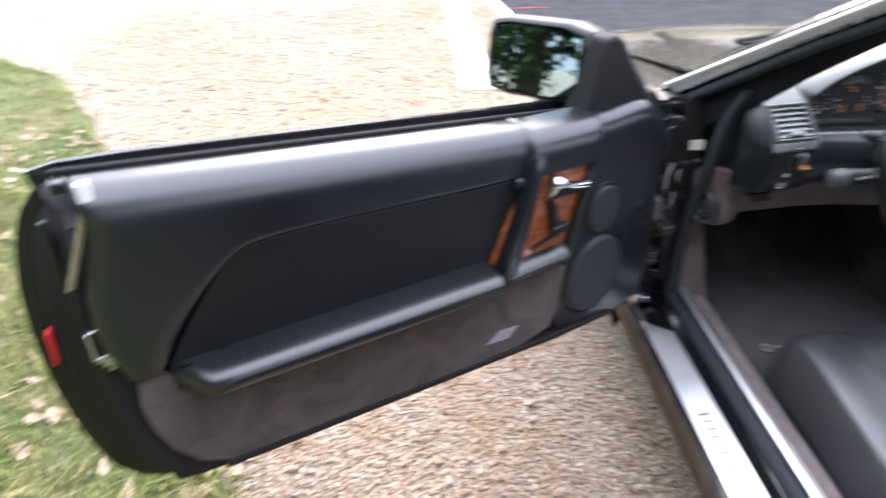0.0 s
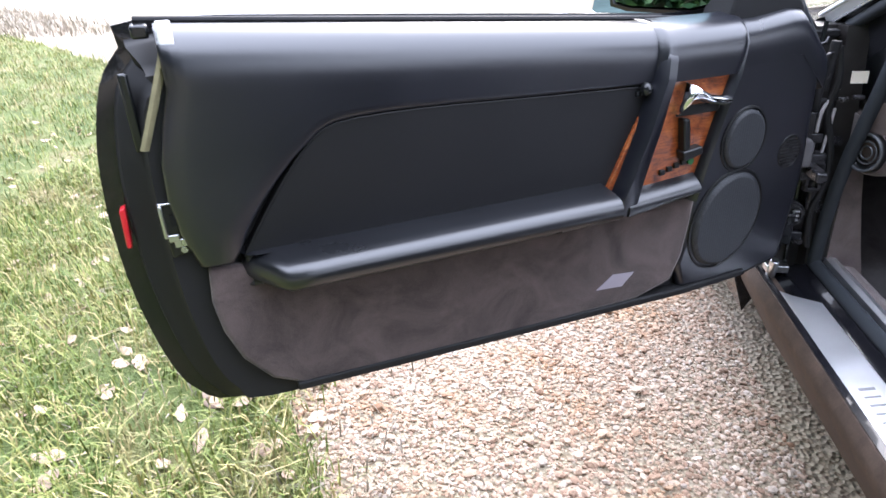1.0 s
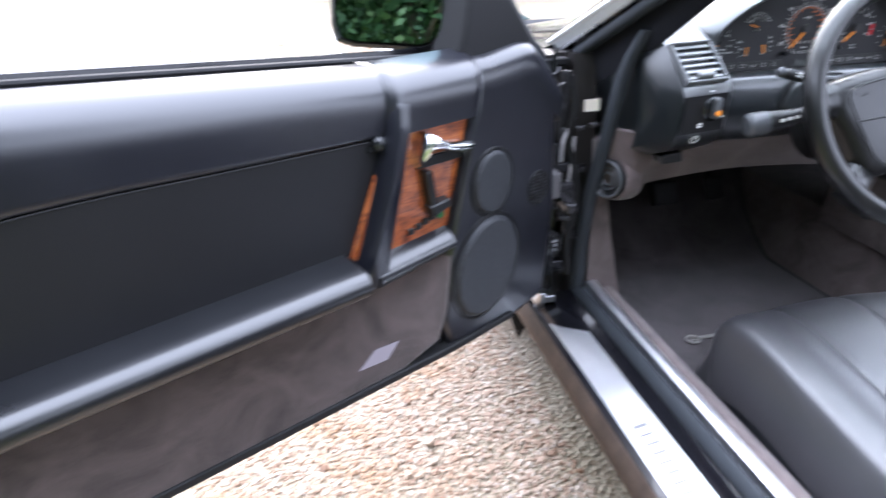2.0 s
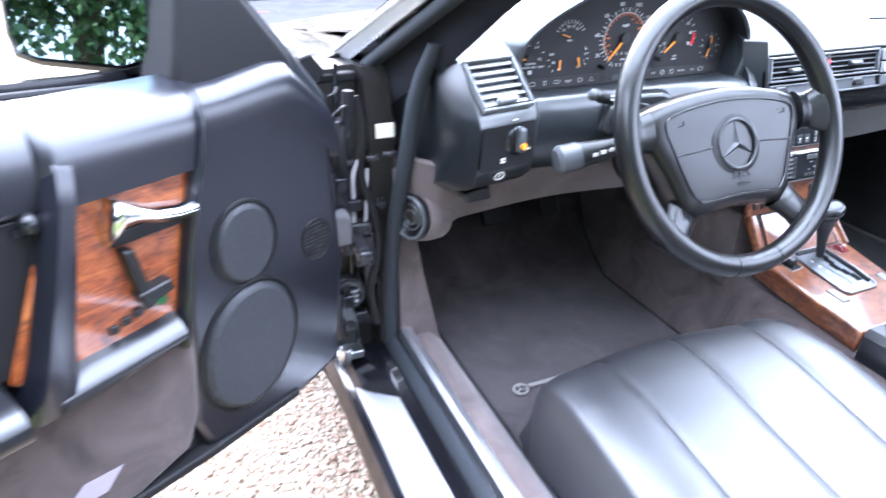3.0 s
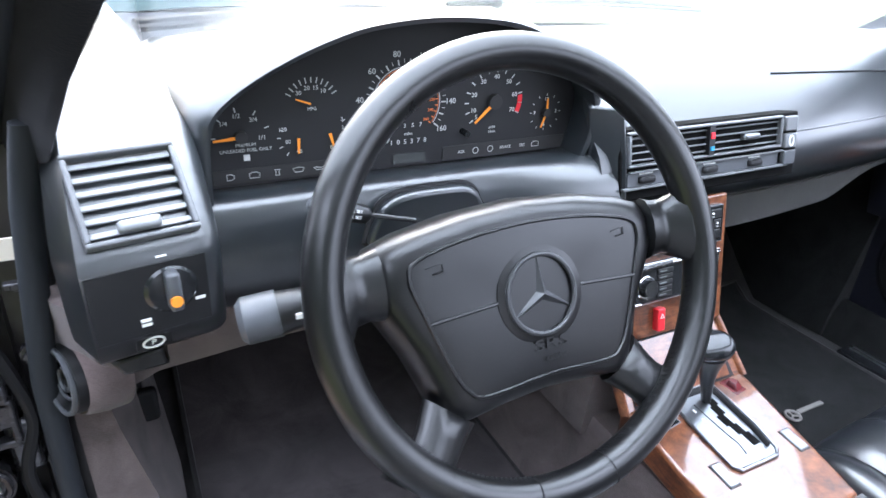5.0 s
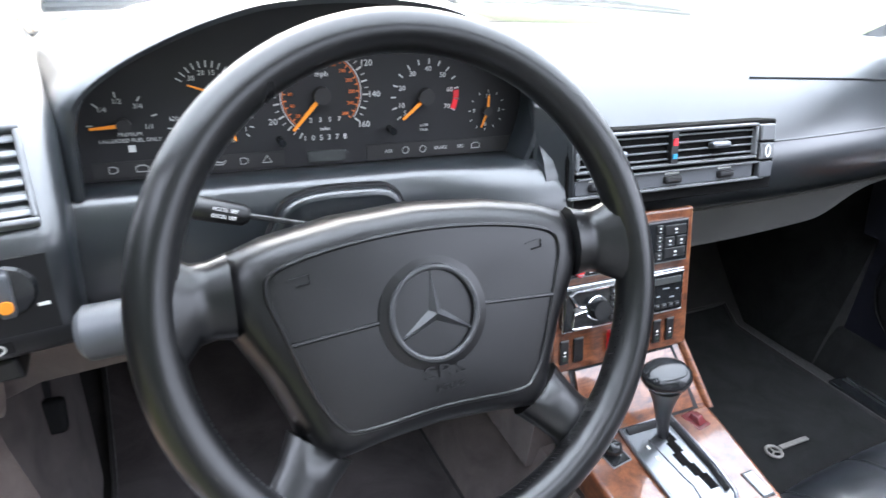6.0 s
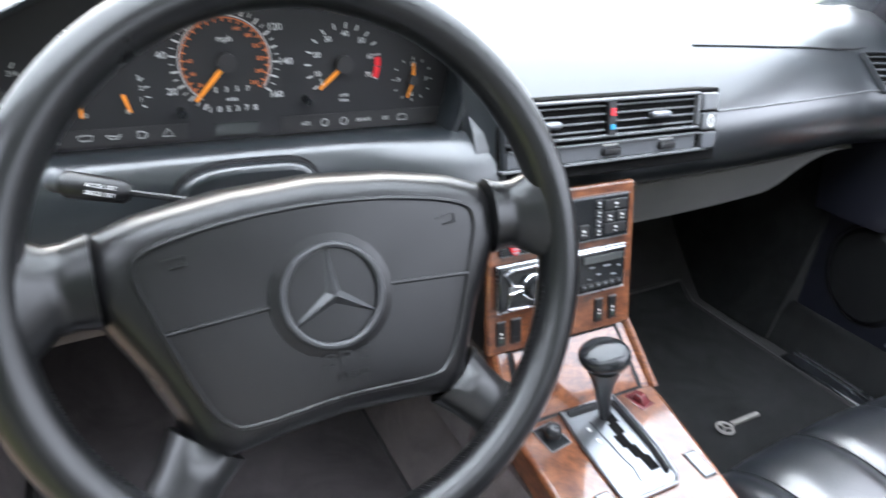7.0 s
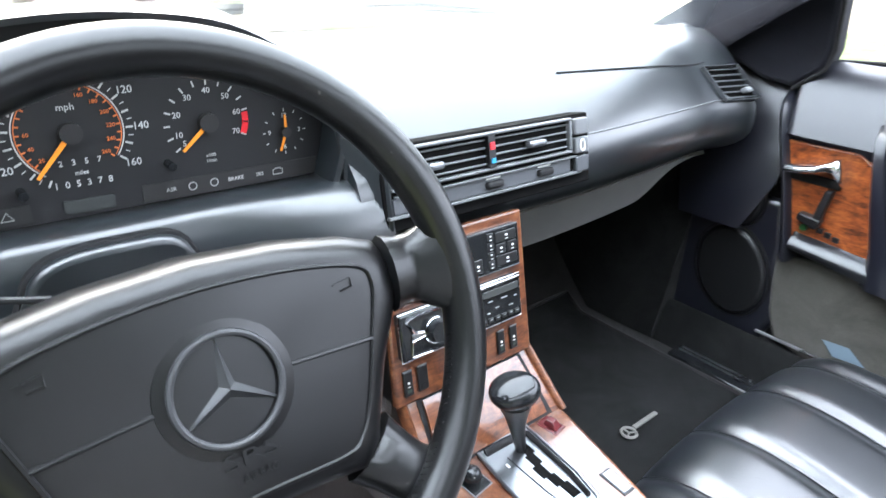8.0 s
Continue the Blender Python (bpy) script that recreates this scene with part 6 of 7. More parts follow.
SIGNS = {
    "lamp": [(-0.004, -0.003), (0.0, -0.003), (0.003, -0.0015), (0.003, 0.0015), (0.0, 0.003), (-0.004, 0.003)],
    "battery": [(-0.005, -0.003), (0.005, -0.003), (0.005, 0.002), (0.003, 0.002), (0.003, 0.003), (-0.003, 0.003), (-0.003, 0.002), (-0.005, 0.002)],
    "oil": [(-0.006, 0.001), (-0.003, -0.002), (0.003, -0.002), (0.006, 0.002), (0.002, 0.0), (-0.003, 0.001)],
    "screen": [(-0.004, -0.002), (0.004, -0.002), (0.006, 0.002), (0.0, 0.003), (-0.006, 0.002)],
    "warning": [(-0.0045, -0.003), (0.0045, -0.003), (0.0, 0.004)],
    "round": [(0.0036 * math.cos(a), 0.0036 * math.sin(a)) for a in [2 * math.pi * i / 14 for i in range(14)]],
    "belt": [(-0.002, -0.003), (0.002, -0.003), (0.0015, 0.001), (0.003, 0.003), (-0.003, 0.003), (-0.0015, 0.001)],
}


def sign(kind, x, z):
    part("warning_mark", tube([(x + a, FY - 0.0015, z + b) for a, b in SIGNS[kind]], 0.00055, 4, True), DIM_PRINT, clu)


for x, kind in ((-0.566, "lamp"), (-0.543, "battery"), (-0.520, "belt"), (-0.498, "screen"), (-0.476, "oil"), (-0.453, "lamp"), (-0.432, "warning")):
    sign(kind, x, 0.8333)
for x, t in ((-0.306, "ASR"), (-0.287, ""), (-0.267, ""), (-0.246, "BRAKE"), (-0.222, "SRS"), (-0.203, "")):
    if t:
        part("warning_lettering", lettering(t, 0.0052, facing(x, FY - 0.0015, 0.8325)), DIM_PRINT, clu)
    else:
        sign("battery" if x > -0.21 else "round", x, 0.8325)
for x, z in ((-0.419, 0.852), (-0.306, 0.857)):
    part("reset_pin", disc((x, FY - 0.014, z), 0.0036, 0.014, (0, -1, 0), 16), GLOSS, clu, "black reset pin")

# ---- centre stack and console ----
con = thing("centre_console", (MID, -0.40, 0.285), "centre console with glossy burl veneer and switches", "console")
SK = plane_axes((-0.037, -0.148, 0.670), (1, 0, 0), (0, 0.040, 0.18))
def stack(levels):
    return loft([[Vector((-0.137 - g, 0.05, z)), Vector((0.062 + g, 0.05, z)), Vector((0.062 + g, y2, z)), Vector((-0.137 - g, y2, z))] for z, y2, g in levels])


part("stack_body", stack(((0.735, -0.124, 0), (0.62, -0.150, 0), (0.585, -0.155, 0.002))), PLASTIC, con, "black plastic stack side")
part("stack_carpet", stack(((0.585, -0.152, 0.0), (0.52, -0.158, 0.006), (0.44, -0.162, 0.014))), SILLCARPET, con, "grey-brown carpet below the stack")
part("key_tag", box((-0.166, -0.166, 0.697), (0.012, 0.002, 0.030), Euler((0, radians(14), 0)).to_matrix()), YELLOW, con, "small yellow plastic tag", bevel=0.0006)
part("fascia", prism([(-0.100, 0.095), (0.100, 0.095), (0.102, -0.086), (-0.106, -0.086)], -0.006, 0.004, XYZ), WOOD, con, "glossy burl veneer fascia", SK, bevel=0.003)


def key(x, y, w, h, par, name="key", material=None, mark=True, d=0.006):
    b = part(name, box((x, y, 0.004 + d / 2), (w, h, d)), material or PLASTIC, par, "", SK, bevel=0.0012)
    if mark:
        part("key_mark", prism(ellipse(x, y + 0.001, min(w * 0.13, 0.0022), min(h * 0.10, 0.0015), 10), 0.0041 + d, 0.0046 + d, XYZ), WHITE, b, "", SK)
        part("key_mark", box((x, y - 0.0035, 0.0043 + d), (min(w * 0.30, 0.004), 0.0009, 0.0006)), WHITE, b, "", SK)
    return b


clim = part("climate_panel", box((-0.002, 0.0565, 0.006), (0.178, 0.052, 0.008)), GLOSS, con, "black climate control panel", SK, bevel=0.002)
for y in (0.0735, 0.0625, 0.0515, 0.0405):
    key(0.0415, y, 0.010, 0.0095, clim, d=0.007)
for y in (0.0705, 0.0425):
    key(0.0665, y, 0.033, 0.0125, clim, d=0.007)
for x in (0.0575, 0.0755):
    key(x, 0.0565, 0.0155, 0.0125, clim, d=0.007)
for x in (-0.034, -0.016, 0.002, 0.020):
    key(x, 0.043, 0.015, 0.017, clim, d=0.007)
for y in (0.050, 0.038):
    part("climate_mark", box((-0.058, y, 0.0104), (0.0035, 0.006, 0.0008)), WHITE, clim, "", SK)
tw = part("thumb_wheel", prism(ellipse(-0.074, 0.043, 0.0062, 0.0115, 20), 0.008, 0.0135, XYZ), RED, clim, "red-marked ribbed thumb wheel", SK, bevel=0.001)
for k in range(5):
    part("wheel_rib", box((-0.074, 0.0350 + 0.004 * k, 0.0138), (0.0105 - 0.0012 * abs(k - 2), 0.0013, 0.0012)), GREY_PLASTIC, tw, "", SK)
part("panel_edge", tube([SK @ Vector(p) for p in ((0.0865, 0.0818, 0.0095), (0.0865, 0.0312, 0.0095), (-0.0905, 0.0312, 0.0095), (-0.0905, 0.0818, 0.0095))], 0.0007, 4, True), SLAT, clim)
rad = part("radio", box((-0.008, -0.005, 0.008), (0.176, 0.052, 0.014)), GLOSS, con, "glossy black car radio", SK, bevel=0.003)
part("radio_bezel", tube([SK @ Vector(p) for p in ((-0.097, 0.0215, 0.012), (0.081, 0.0215, 0.012), (0.081, -0.0315, 0.012), (-0.097, -0.0315, 0.012))], 0.0010, 6, True), STEEL, rad)
part("radio_lip", box((0.036, 0.0185, 0.0145), (0.086, 0.0035, 0.004)), CHROME, rad, "bright upper lip", SK, bevel=0.001)
part("radio_strip", box((0.046, 0.0095, 0.0158), (0.058, 0.0085, 0.002)), LCD, rad, "dark display strip", SK, bevel=0.0006)
part("radio_knob", disc(SK @ Vector((-0.052, -0.007, 0.027)), 0.0125, 0.013, SK.to_3x3() @ Vector((0, 0, 1)), 24, 0.0115), GLOSS, rad, "round volume knob")
part("knob_ring", ring(SK @ Vector((-0.052, -0.007, 0.0165)), 0.0140, 0.0011, SK.to_3x3() @ Vector((0, 0, 1)), 28, 6), CHROME, rad)
part("radio_frame", tube([SK @ Vector(p) for p in ((-0.022, 0.0175, 0.0165), (-0.084, 0.0165, 0.0165), (-0.089, 0.0130, 0.0168), (-0.080, -0.001, 0.0172), (-0.068, -0.0035, 0.0172))], 0.0017, 6), CHROME, rad, "bright curved trim")
part("radio_frame", tube([SK @ Vector(p) for p in ((-0.068, -0.008, 0.0172), (-0.084, -0.010, 0.0170), (-0.086, -0.027, 0.0165), (-0.060, -0.0285, 0.0165))], 0.0010, 6), CHROME, rad, "bright curved trim")
part("knob_lever", prism([(-0.084, -0.002), (-0.066, -0.0035), (-0.064, -0.0095), (-0.083, -0.0095)], 0.015, 0.0172, XYZ), SATIN, rad, "", SK, bevel=0.001)
for x, y, w in ((0.030, 0.0000, 0.010), (0.052, -0.0005, 0.014), (0.070, -0.003, 0.006), (0.040, -0.0095, 0.008), (0.062, -0.0125, 0.010), (0.026, -0.0135, 0.006)):
    part("radio_mark", box((x, y, 0.0155), (w * 0.7, 0.0013, 0.0008)), GREY_PLASTIC, rad, "", SK)
for k in range(6):
    part("radio_key", box((0.018 + 0.0105 * k, -0.0225, 0.0158), (0.0085, 0.0060, 0.002)), PLASTIC, rad, "", SK, bevel=0.0006)
    part("radio_mark", box((0.018 + 0.0105 * k, -0.0215, 0.0171), (0.0034, 0.0009, 0.0005)), GREY_PLASTIC, rad, "", SK)
for y in (0.010, 0.002, -0.006, -0.014, -0.022):
    part("radio_key", box((-0.020, y, 0.0158), (0.026, 0.0062, 0.002)), PLASTIC, rad, "", SK, bevel=0.0006)
    part("radio_mark", box((-0.024, y, 0.0171), (0.012, 0.0010, 0.0005)), GREY_PLASTIC, rad, "", SK)
for x, w in ((-0.089, 0.012), (-0.069, 0.014), (0.050, 0.012), (0.071, 0.012)):
    rk = key(x, -0.060, w, 0.029, con, "rocker_switch", PLASTIC, x != -0.069, 0.003)
    part("rocker_lens", box((x, -0.068, 0.0073), (w * 0.45, 0.004, 0.0008)), LENS if x != -0.069 else PLASTIC, rk, "", SK)
    part("rocker_edge", box((x, -0.0448, 0.0066), (w * 0.9, 0.0012, 0.0022)), SLAT, rk, "", SK)
haz = part("hazard_switch", box((-0.020, -0.060, 0.008), (0.013, 0.032, 0.012)), RED, con, "red hazard warning switch", SK, bevel=0.002)
part("hazard_mark", tube([SK @ Vector((-0.020 + 0.004 * math.cos(a), -0.055 + 0.004 * math.sin(a), 0.0145)) for a in (radians(90), radians(210), radians(330))], 0.0006, 4, True), WHITE, haz)
# ashtray lid slopes from the fascia to the console top
ash = plane_axes((-0.030, -0.1915, 0.5515), (1, 0, 0), (0, 0.059, 0.072))
part("ashtray_frame", prism([(-0.105, 0.045), (0.095, 0.045), (0.112, -0.047), (-0.108, -0.047)], -0.012, 0.0, XYZ), WOOD, con, "veneer ashtray surround", ash, bevel=0.002)
part("ashtray_gap", prism([(-0.084, 0.042), (0.078, 0.042), (0.092, -0.043), (-0.090, -0.043)], -0.003, 0.001, XYZ), RUBBER, con, "", ash)
def lid_at(s_, t_):
    h = 0.039 - 0.078 * t_
    w = 0.074 + 0.011 * t_
    return ash @ Vector((-0.003 + w * (2 * s_ - 1), h, 0.0055 - 0.0020 * (2 * t_ - 1) ** 2))
part("ashtray_lid", sheet(lid_at, 10, 10, 0.004), WOOD, con, "glossy veneer ashtray lid", sharp=60)
for x0, x1, w in ((0.094, 0.110, 0.0055), (-0.101, -0.107, 0.005)):
    part("ashtray_rail", loft([[ash @ Vector((x + a * w, y, b)) for a, b in ((-1, -0.004), (-0.8, 0.004), (0, 0.0065), (0.8, 0.004), (1, -0.004))] for x, y in ((x0, 0.046), (x1, -0.046))]), WOOD, con, "rounded veneer edge", sharp=60)
# veneered top
top = [(-0.132, -0.205), (0.083, -0.196), (0.078, -0.24), (0.060, -0.34), (0.044, -0.425), (-0.138, -0.425), (-0.138, -0.32)]
part("console_top", prism(top, 0.468, 0.510, XYZ), WOOD, con, "lacquered burl veneer console top", bevel=0.006, seg=3)
part("tunnel", loft([[Vector((a, y, b)) for a, b in ((-0.185, 0.27), (-0.165, 0.38), (-0.132, 0.465), (x2 - 0.004, 0.465), (x2 + 0.035, 0.38), (x2 + 0.05, 0.27))] for y, x2 in ((0.55, 0.09), (-0.10, 0.085), (-0.25, 0.075), (-0.425, 0.045), (-1.2, 0.045))]), SILLCARPET, con, "grey-brown carpeted tunnel", sharp=50)
part("arm_box", loft([[Vector((a, y, b)) for a, b in ((-0.138, 0.40), (-0.138, 0.496 + d), (-0.128, 0.507 + d), (0.038, 0.507 + d), (0.046, 0.496 + d), (0.046, 0.40))] for y, d in ((-0.428, 0.0), (-0.55, 0.004), (-0.70, 0.008), (-1.15, 0.008))]), LEATHER, con, "black leather-covered rear console", sharp=40)
# gear gate and lever
gate = [(-0.064, -0.216), (0.014, -0.218), (0.012, -0.300), (0.004, -0.338), (-0.004, -0.346), (-0.066, -0.346), (-0.072, -0.338), (-0.070, -0.270)]
gp = part("gear_gate", prism(gate, 0.508, 0.5125, XYZ), SATIN, con, "satin silver selector gate", bevel=0.002)
part("gate_groove", tube([Vector(p) for p in ((-0.058, -0.226, 0.5128), (0.000, -0.227, 0.5128), (0.005, -0.232, 0.5128), (0.002, -0.300, 0.5128), (-0.004, -0.332, 0.5128))], 0.0062, 8, False, 0.4), RUBBER, gp, "black recess beside the gate")
part("gate_rim", tube([Vector((a, b, 0.5128)) for a, b in gate], 0.0026, 8, True), SATIN, gp)
jog = [(-0.0125, -0.236), (-0.0125, -0.254), (-0.0165, -0.254), (-0.0165, -0.270), (-0.0215, -0.270), (-0.0215, -0.288), (-0.0175, -0.288), (-0.0175, -0.304), (-0.0135, -0.304), (-0.0135, -0.324)]
slot = [(a + 0.0062, b) for a, b in jog] + [(a - 0.0062, b) for a, b in reversed(jog)]
part("gate_slot", prism(slot, 0.511, 0.5131, XYZ), VOID, gp, "stepped black gear slot")
part("gate_line", tube([(-0.040, -0.243, 0.5128), (-0.038, -0.300, 0.5128), (-0.036, -0.314, 0.5128), (-0.040, -0.330, 0.5128)], 0.0009, 6), VENT_GREY, gp)
for k in range(5):
    part("gate_mark", box((-0.048, -0.252 - 0.017 * k, 0.5127), (0.003, 0.006, 0.0006)), WHITE, gp)
lev = part("gear_lever", tube(curve([Vector(p) for p in ((-0.019, -0.243, 0.515), (-0.027, -0.245, 0.537), (-0.036, -0.247, 0.564), (-0.043, -0.249, 0.590), (-0.050, -0.251, 0.612))], 3, False), [0.0064, 0.0067, 0.0071, 0.0076, 0.0083, 0.0093, 0.0105, 0.0120, 0.0138, 0.0160, 0.0186, 0.0212, 0.0232], 18), LEVER, con, "slim black leather gear lever", sharp=80)
head = Euler((radians(8), radians(-10), radians(-24))).to_matrix().to_4x4()
part("gear_knob", loft([[Vector((-0.050, -0.252, 0.612)) + head.to_3x3() @ Vector((0.0285 * k * math.cos(a) + 0.004 * (1 - k), 0.0225 * k * math.sin(a), z)) for a in [2 * math.pi * i / 28 for i in range(28)]] for k, z in ((0.80, -0.006), (0.93, 0.000), (0.99, 0.004), (1.0, 0.007), (0.97, 0.010), (0.88, 0.0135), (0.72, 0.0162), (0.5, 0.018), (0.25, 0.019), (0.05, 0.0193))]), GLOSS, lev, "polished black gear knob", sharp=70)
part("lever_collar", tube([(-0.0170, -0.2425, 0.511), (-0.0190, -0.243, 0.519)], 0.0052, 14), STEEL, lev)
# small console switches
ms = part("mirror_switch", prism([(-0.110, -0.228), (-0.082, -0.224), (-0.078, -0.258), (-0.106, -0.262)], 0.506, 0.5108, XYZ), GLOSS, con, "black mirror adjuster", bevel=0.001)
part("switch_rim", tube([(-0.110, -0.228, 0.5108), (-0.082, -0.224, 0.5108), (-0.078, -0.258, 0.5108), (-0.106, -0.262, 0.5108)], 0.0010, 6, True), SLAT, ms)
part("mirror_stick", loft([[Vector((-0.094 + r * math.cos(a), -0.243 + r * math.sin(a), z)) for a in [2 * math.pi * i / 20 for i in range(20)]] for r, z in ((0.0095, 0.510), (0.0105, 0.515), (0.0105, 0.520), (0.0085, 0.525), (0.005, 0.5275), (0.001, 0.528))]), GLOSS, ms, "rounded black knob", sharp=70)
rs = part("roof_switch", prism([(0.030, -0.222), (0.052, -0.219), (0.058, -0.246), (0.035, -0.250)], 0.506, 0.5108, XYZ), DARKRED, con, "dark red soft-top switch", bevel=0.001)
part("roof_key", loft([[Vector((a, b, z)) for a, b in poly] for z, poly in ((0.511, ((0.036, -0.228), (0.049, -0.226), (0.054, -0.243), (0.040, -0.246))), (0.5185, ((0.038, -0.229), (0.048, -0.228), (0.050, -0.236), (0.041, -0.238))))]), DARKRED, rs, "worn dark red key", bevel=0.001)
for x, y in ((0.0405, -0.336), (-0.090, -0.342)):
    wb = part("seat_heater_frame", box((x, y, 0.5103), (0.018, 0.036, 0.0016)), PLASTIC, con, "", bevel=0.0007)
    part("seat_heater_key", box((x, y, 0.5112), (0.0150, 0.032, 0.0024)), SATIN, wb, "pale seat heater switch", bevel=0.001)


def lean(ob):
    """The console's top falls gently towards the rear."""
    ob.data.transform(Matrix(((1, 0, 0, 0), (0, 1, 0, 0), (0, 0.085, 1, 0.0264), (0, 0, 0, 1))))


for ob in list(con.children_recursive):
    if ob.name.split(".")[0] in ("console_top", "gear_gate", "gate_groove", "gate_rim", "gate_slot", "gate_line", "gate_mark", "gear_lever", "gear_knob", "lever_collar", "mirror_switch", "switch_rim", "mirror_stick", "roof_switch", "roof_key", "seat_heater_frame", "seat_heater_key"):
        lean(ob)
# ribbed roller compartment
part("roller_base", box((-0.043, -0.478, 0.5095), (0.112, 0.080, 0.003)), VOID, con)
roll = part("roller_frame", join(box((-0.043, -0.437, 0.511), (0.118, 0.006, 0.006)), box((-0.043, -0.520, 0.512), (0.118, 0.006, 0.006)), box((-0.099, -0.478, 0.5115), (0.006, 0.080, 0.006)), box((0.013, -0.478, 0.5115), (0.006, 0.080, 0.006))), PLASTIC, con, "black roller compartment frame", bevel=0.0015)
for k in range(14):
    part("roller_slat", tube([(-0.094 + 0.0078 * k, -0.442, 0.5115), (-0.094 + 0.0078 * k, -0.514, 0.5125)], 0.0024, 6), SLAT, roll)
part("roller_grip", box((-0.043, -0.512, 0.517), (0.050, 0.010, 0.008)), PLASTIC, roll, "", bevel=0.002)


# ---- seats ----
# pleats: place across the half width, depth, softness
PLEATS = {True: ((-0.39, 0.0040, 0.030), (0.15, 0.0040, 0.030), (0.69, 0.0045, 0.030)), False: ((-0.76, 0.0080, 0.060), (-0.27, 0.0075, 0.055), (0.27, 0.0075, 0.055), (0.76, 0.0080, 0.060))}


def seat(cx, y0, label):
    W = 0.268 if cx < 0 else 0.285
    prof = [(0.035, 0.300), (0.018, 0.335), (0.004, 0.372), (0.0, 0.405), (-0.012, 0.430), (-0.040, 0.449), (-0.085, 0.459), (-0.15, 0.459), (-0.25, 0.447), (-0.38, 0.432), (-0.52, 0.424), (-0.66, 0.424)]
    path = [(p.x, p.y) for p in curve([Vector((a, b, 0)) for a, b in prof], 6, False)]

    def at(s, t):
        u = 2 * s - 1
        f = t * (len(path) - 1)
        i = min(int(f), len(path) - 2)
        k = f - i
        y = path[i][0] * (1 - k) + path[i + 1][0] * k
        z = path[i][1] * (1 - k) + path[i + 1][1] * k
        top = min(1.0, max(0.0, (z - 0.40) / 0.04)) if t < 0.5 else 1.0
        au = abs(u)
        z += top * (0.012 * math.exp(-((au - 0.76) / 0.16) ** 2) if cx < 0 else 0.008 * (1 - u * u) - 0.008)
        z -= (max(0.0, au - 0.86) / 0.14) ** 1.7 * 0.105
        for s0, d, soft in PLEATS[cx < 0]:
            z -= top * d * math.exp(-((u - s0 * (1 - 0.12 * t) + (0.10 * t if cx < 0 else 0.0)) / soft) ** 2)
        yy = y0 + y - (0.050 if cx < 0 else 0.020) * u * u - 0.05 * max(0, au - 0.85) / 0.15
        return Vector((cx + W * math.copysign(min(1, au) ** 0.96, u), yy, z))
    hide = SEAT if cx < 0 else SEAT_GLOSS
    cu = base = part("seat", sheet(at, 110, 90), hide, car, label, sharp=80)
    part("seat_side", loft([[Vector((cx + a * 0.95, y, b)) for a, b in ((-W, 0.290), (-W, 0.375), (W, 0.375), (W, 0.290))] for y in (y0 - 0.06, y0 - 0.64)]), SEAT, base, "black leather seat valance", bevel=0.02, seg=3)
    if cx < 0:
        part("seat_trim", box((cx - 0.262, y0 - 0.36, 0.312), (0.016, 0.50, 0.034)), VENT_GREY, base, "dark grey plastic seat trim", bevel=0.006, seg=3)
    for s0, _, _ in PLEATS[cx < 0]:
        pts = []
        for k in range(40):
            t = 0.30 + 0.68 * k / 39
            u = s0 * (1 - 0.12 * t) - (0.10 * t if cx < 0 else 0.0)
            pts.append(at((u + 1) / 2, t) + Vector((0, 0, 0.0012)))
        part("seat_seam", tube(pts, 0.0011, 5), hide, cu)
    def back_at(s, t):
        u = 2 * s - 1
        z = 0.40 + 0.60 * t
        lean = 0.20 * t + 0.03 * math.sin(math.pi * t)
        wid = 0.265 * (1 - 0.16 * t ** 3)
        bol = 0.045 * math.exp(-((abs(u) - 0.80) / 0.16) ** 2) * (1 - 0.4 * t)
        rnd_ = -0.05 * max(0.0, abs(u) - 0.85) / 0.15 - 0.05 * max(0.0, t - 0.93) / 0.07
        return Vector((cx + wid * u, y0 - 0.60 - lean + bol + rnd_, z - 0.02 * u * u * t))
    part("backrest", sheet(back_at, 28, 24, 0.10), SEAT, base, "black leather backrest", sharp=70)
    part("headrest", blob((cx, y0 - 0.86, 1.085), (0.115, 0.045, 0.075), 24, 14), SEAT, base, "padded black headrest")
    for sgn in (-1, 1):
        part("seat_rail", box((cx + sgn * 0.21, y0 - 0.33, 0.293), (0.035, 0.60, 0.026)), STEEL if cx > 0 else PLASTIC, base, "metal seat rail", bevel=0.003)
    return base


seat(-0.398, -0.235, "pleated black leather driver's seat cushion")
seat(0.374, -0.288, "smooth glossy pleated black leather passenger seat cushion")


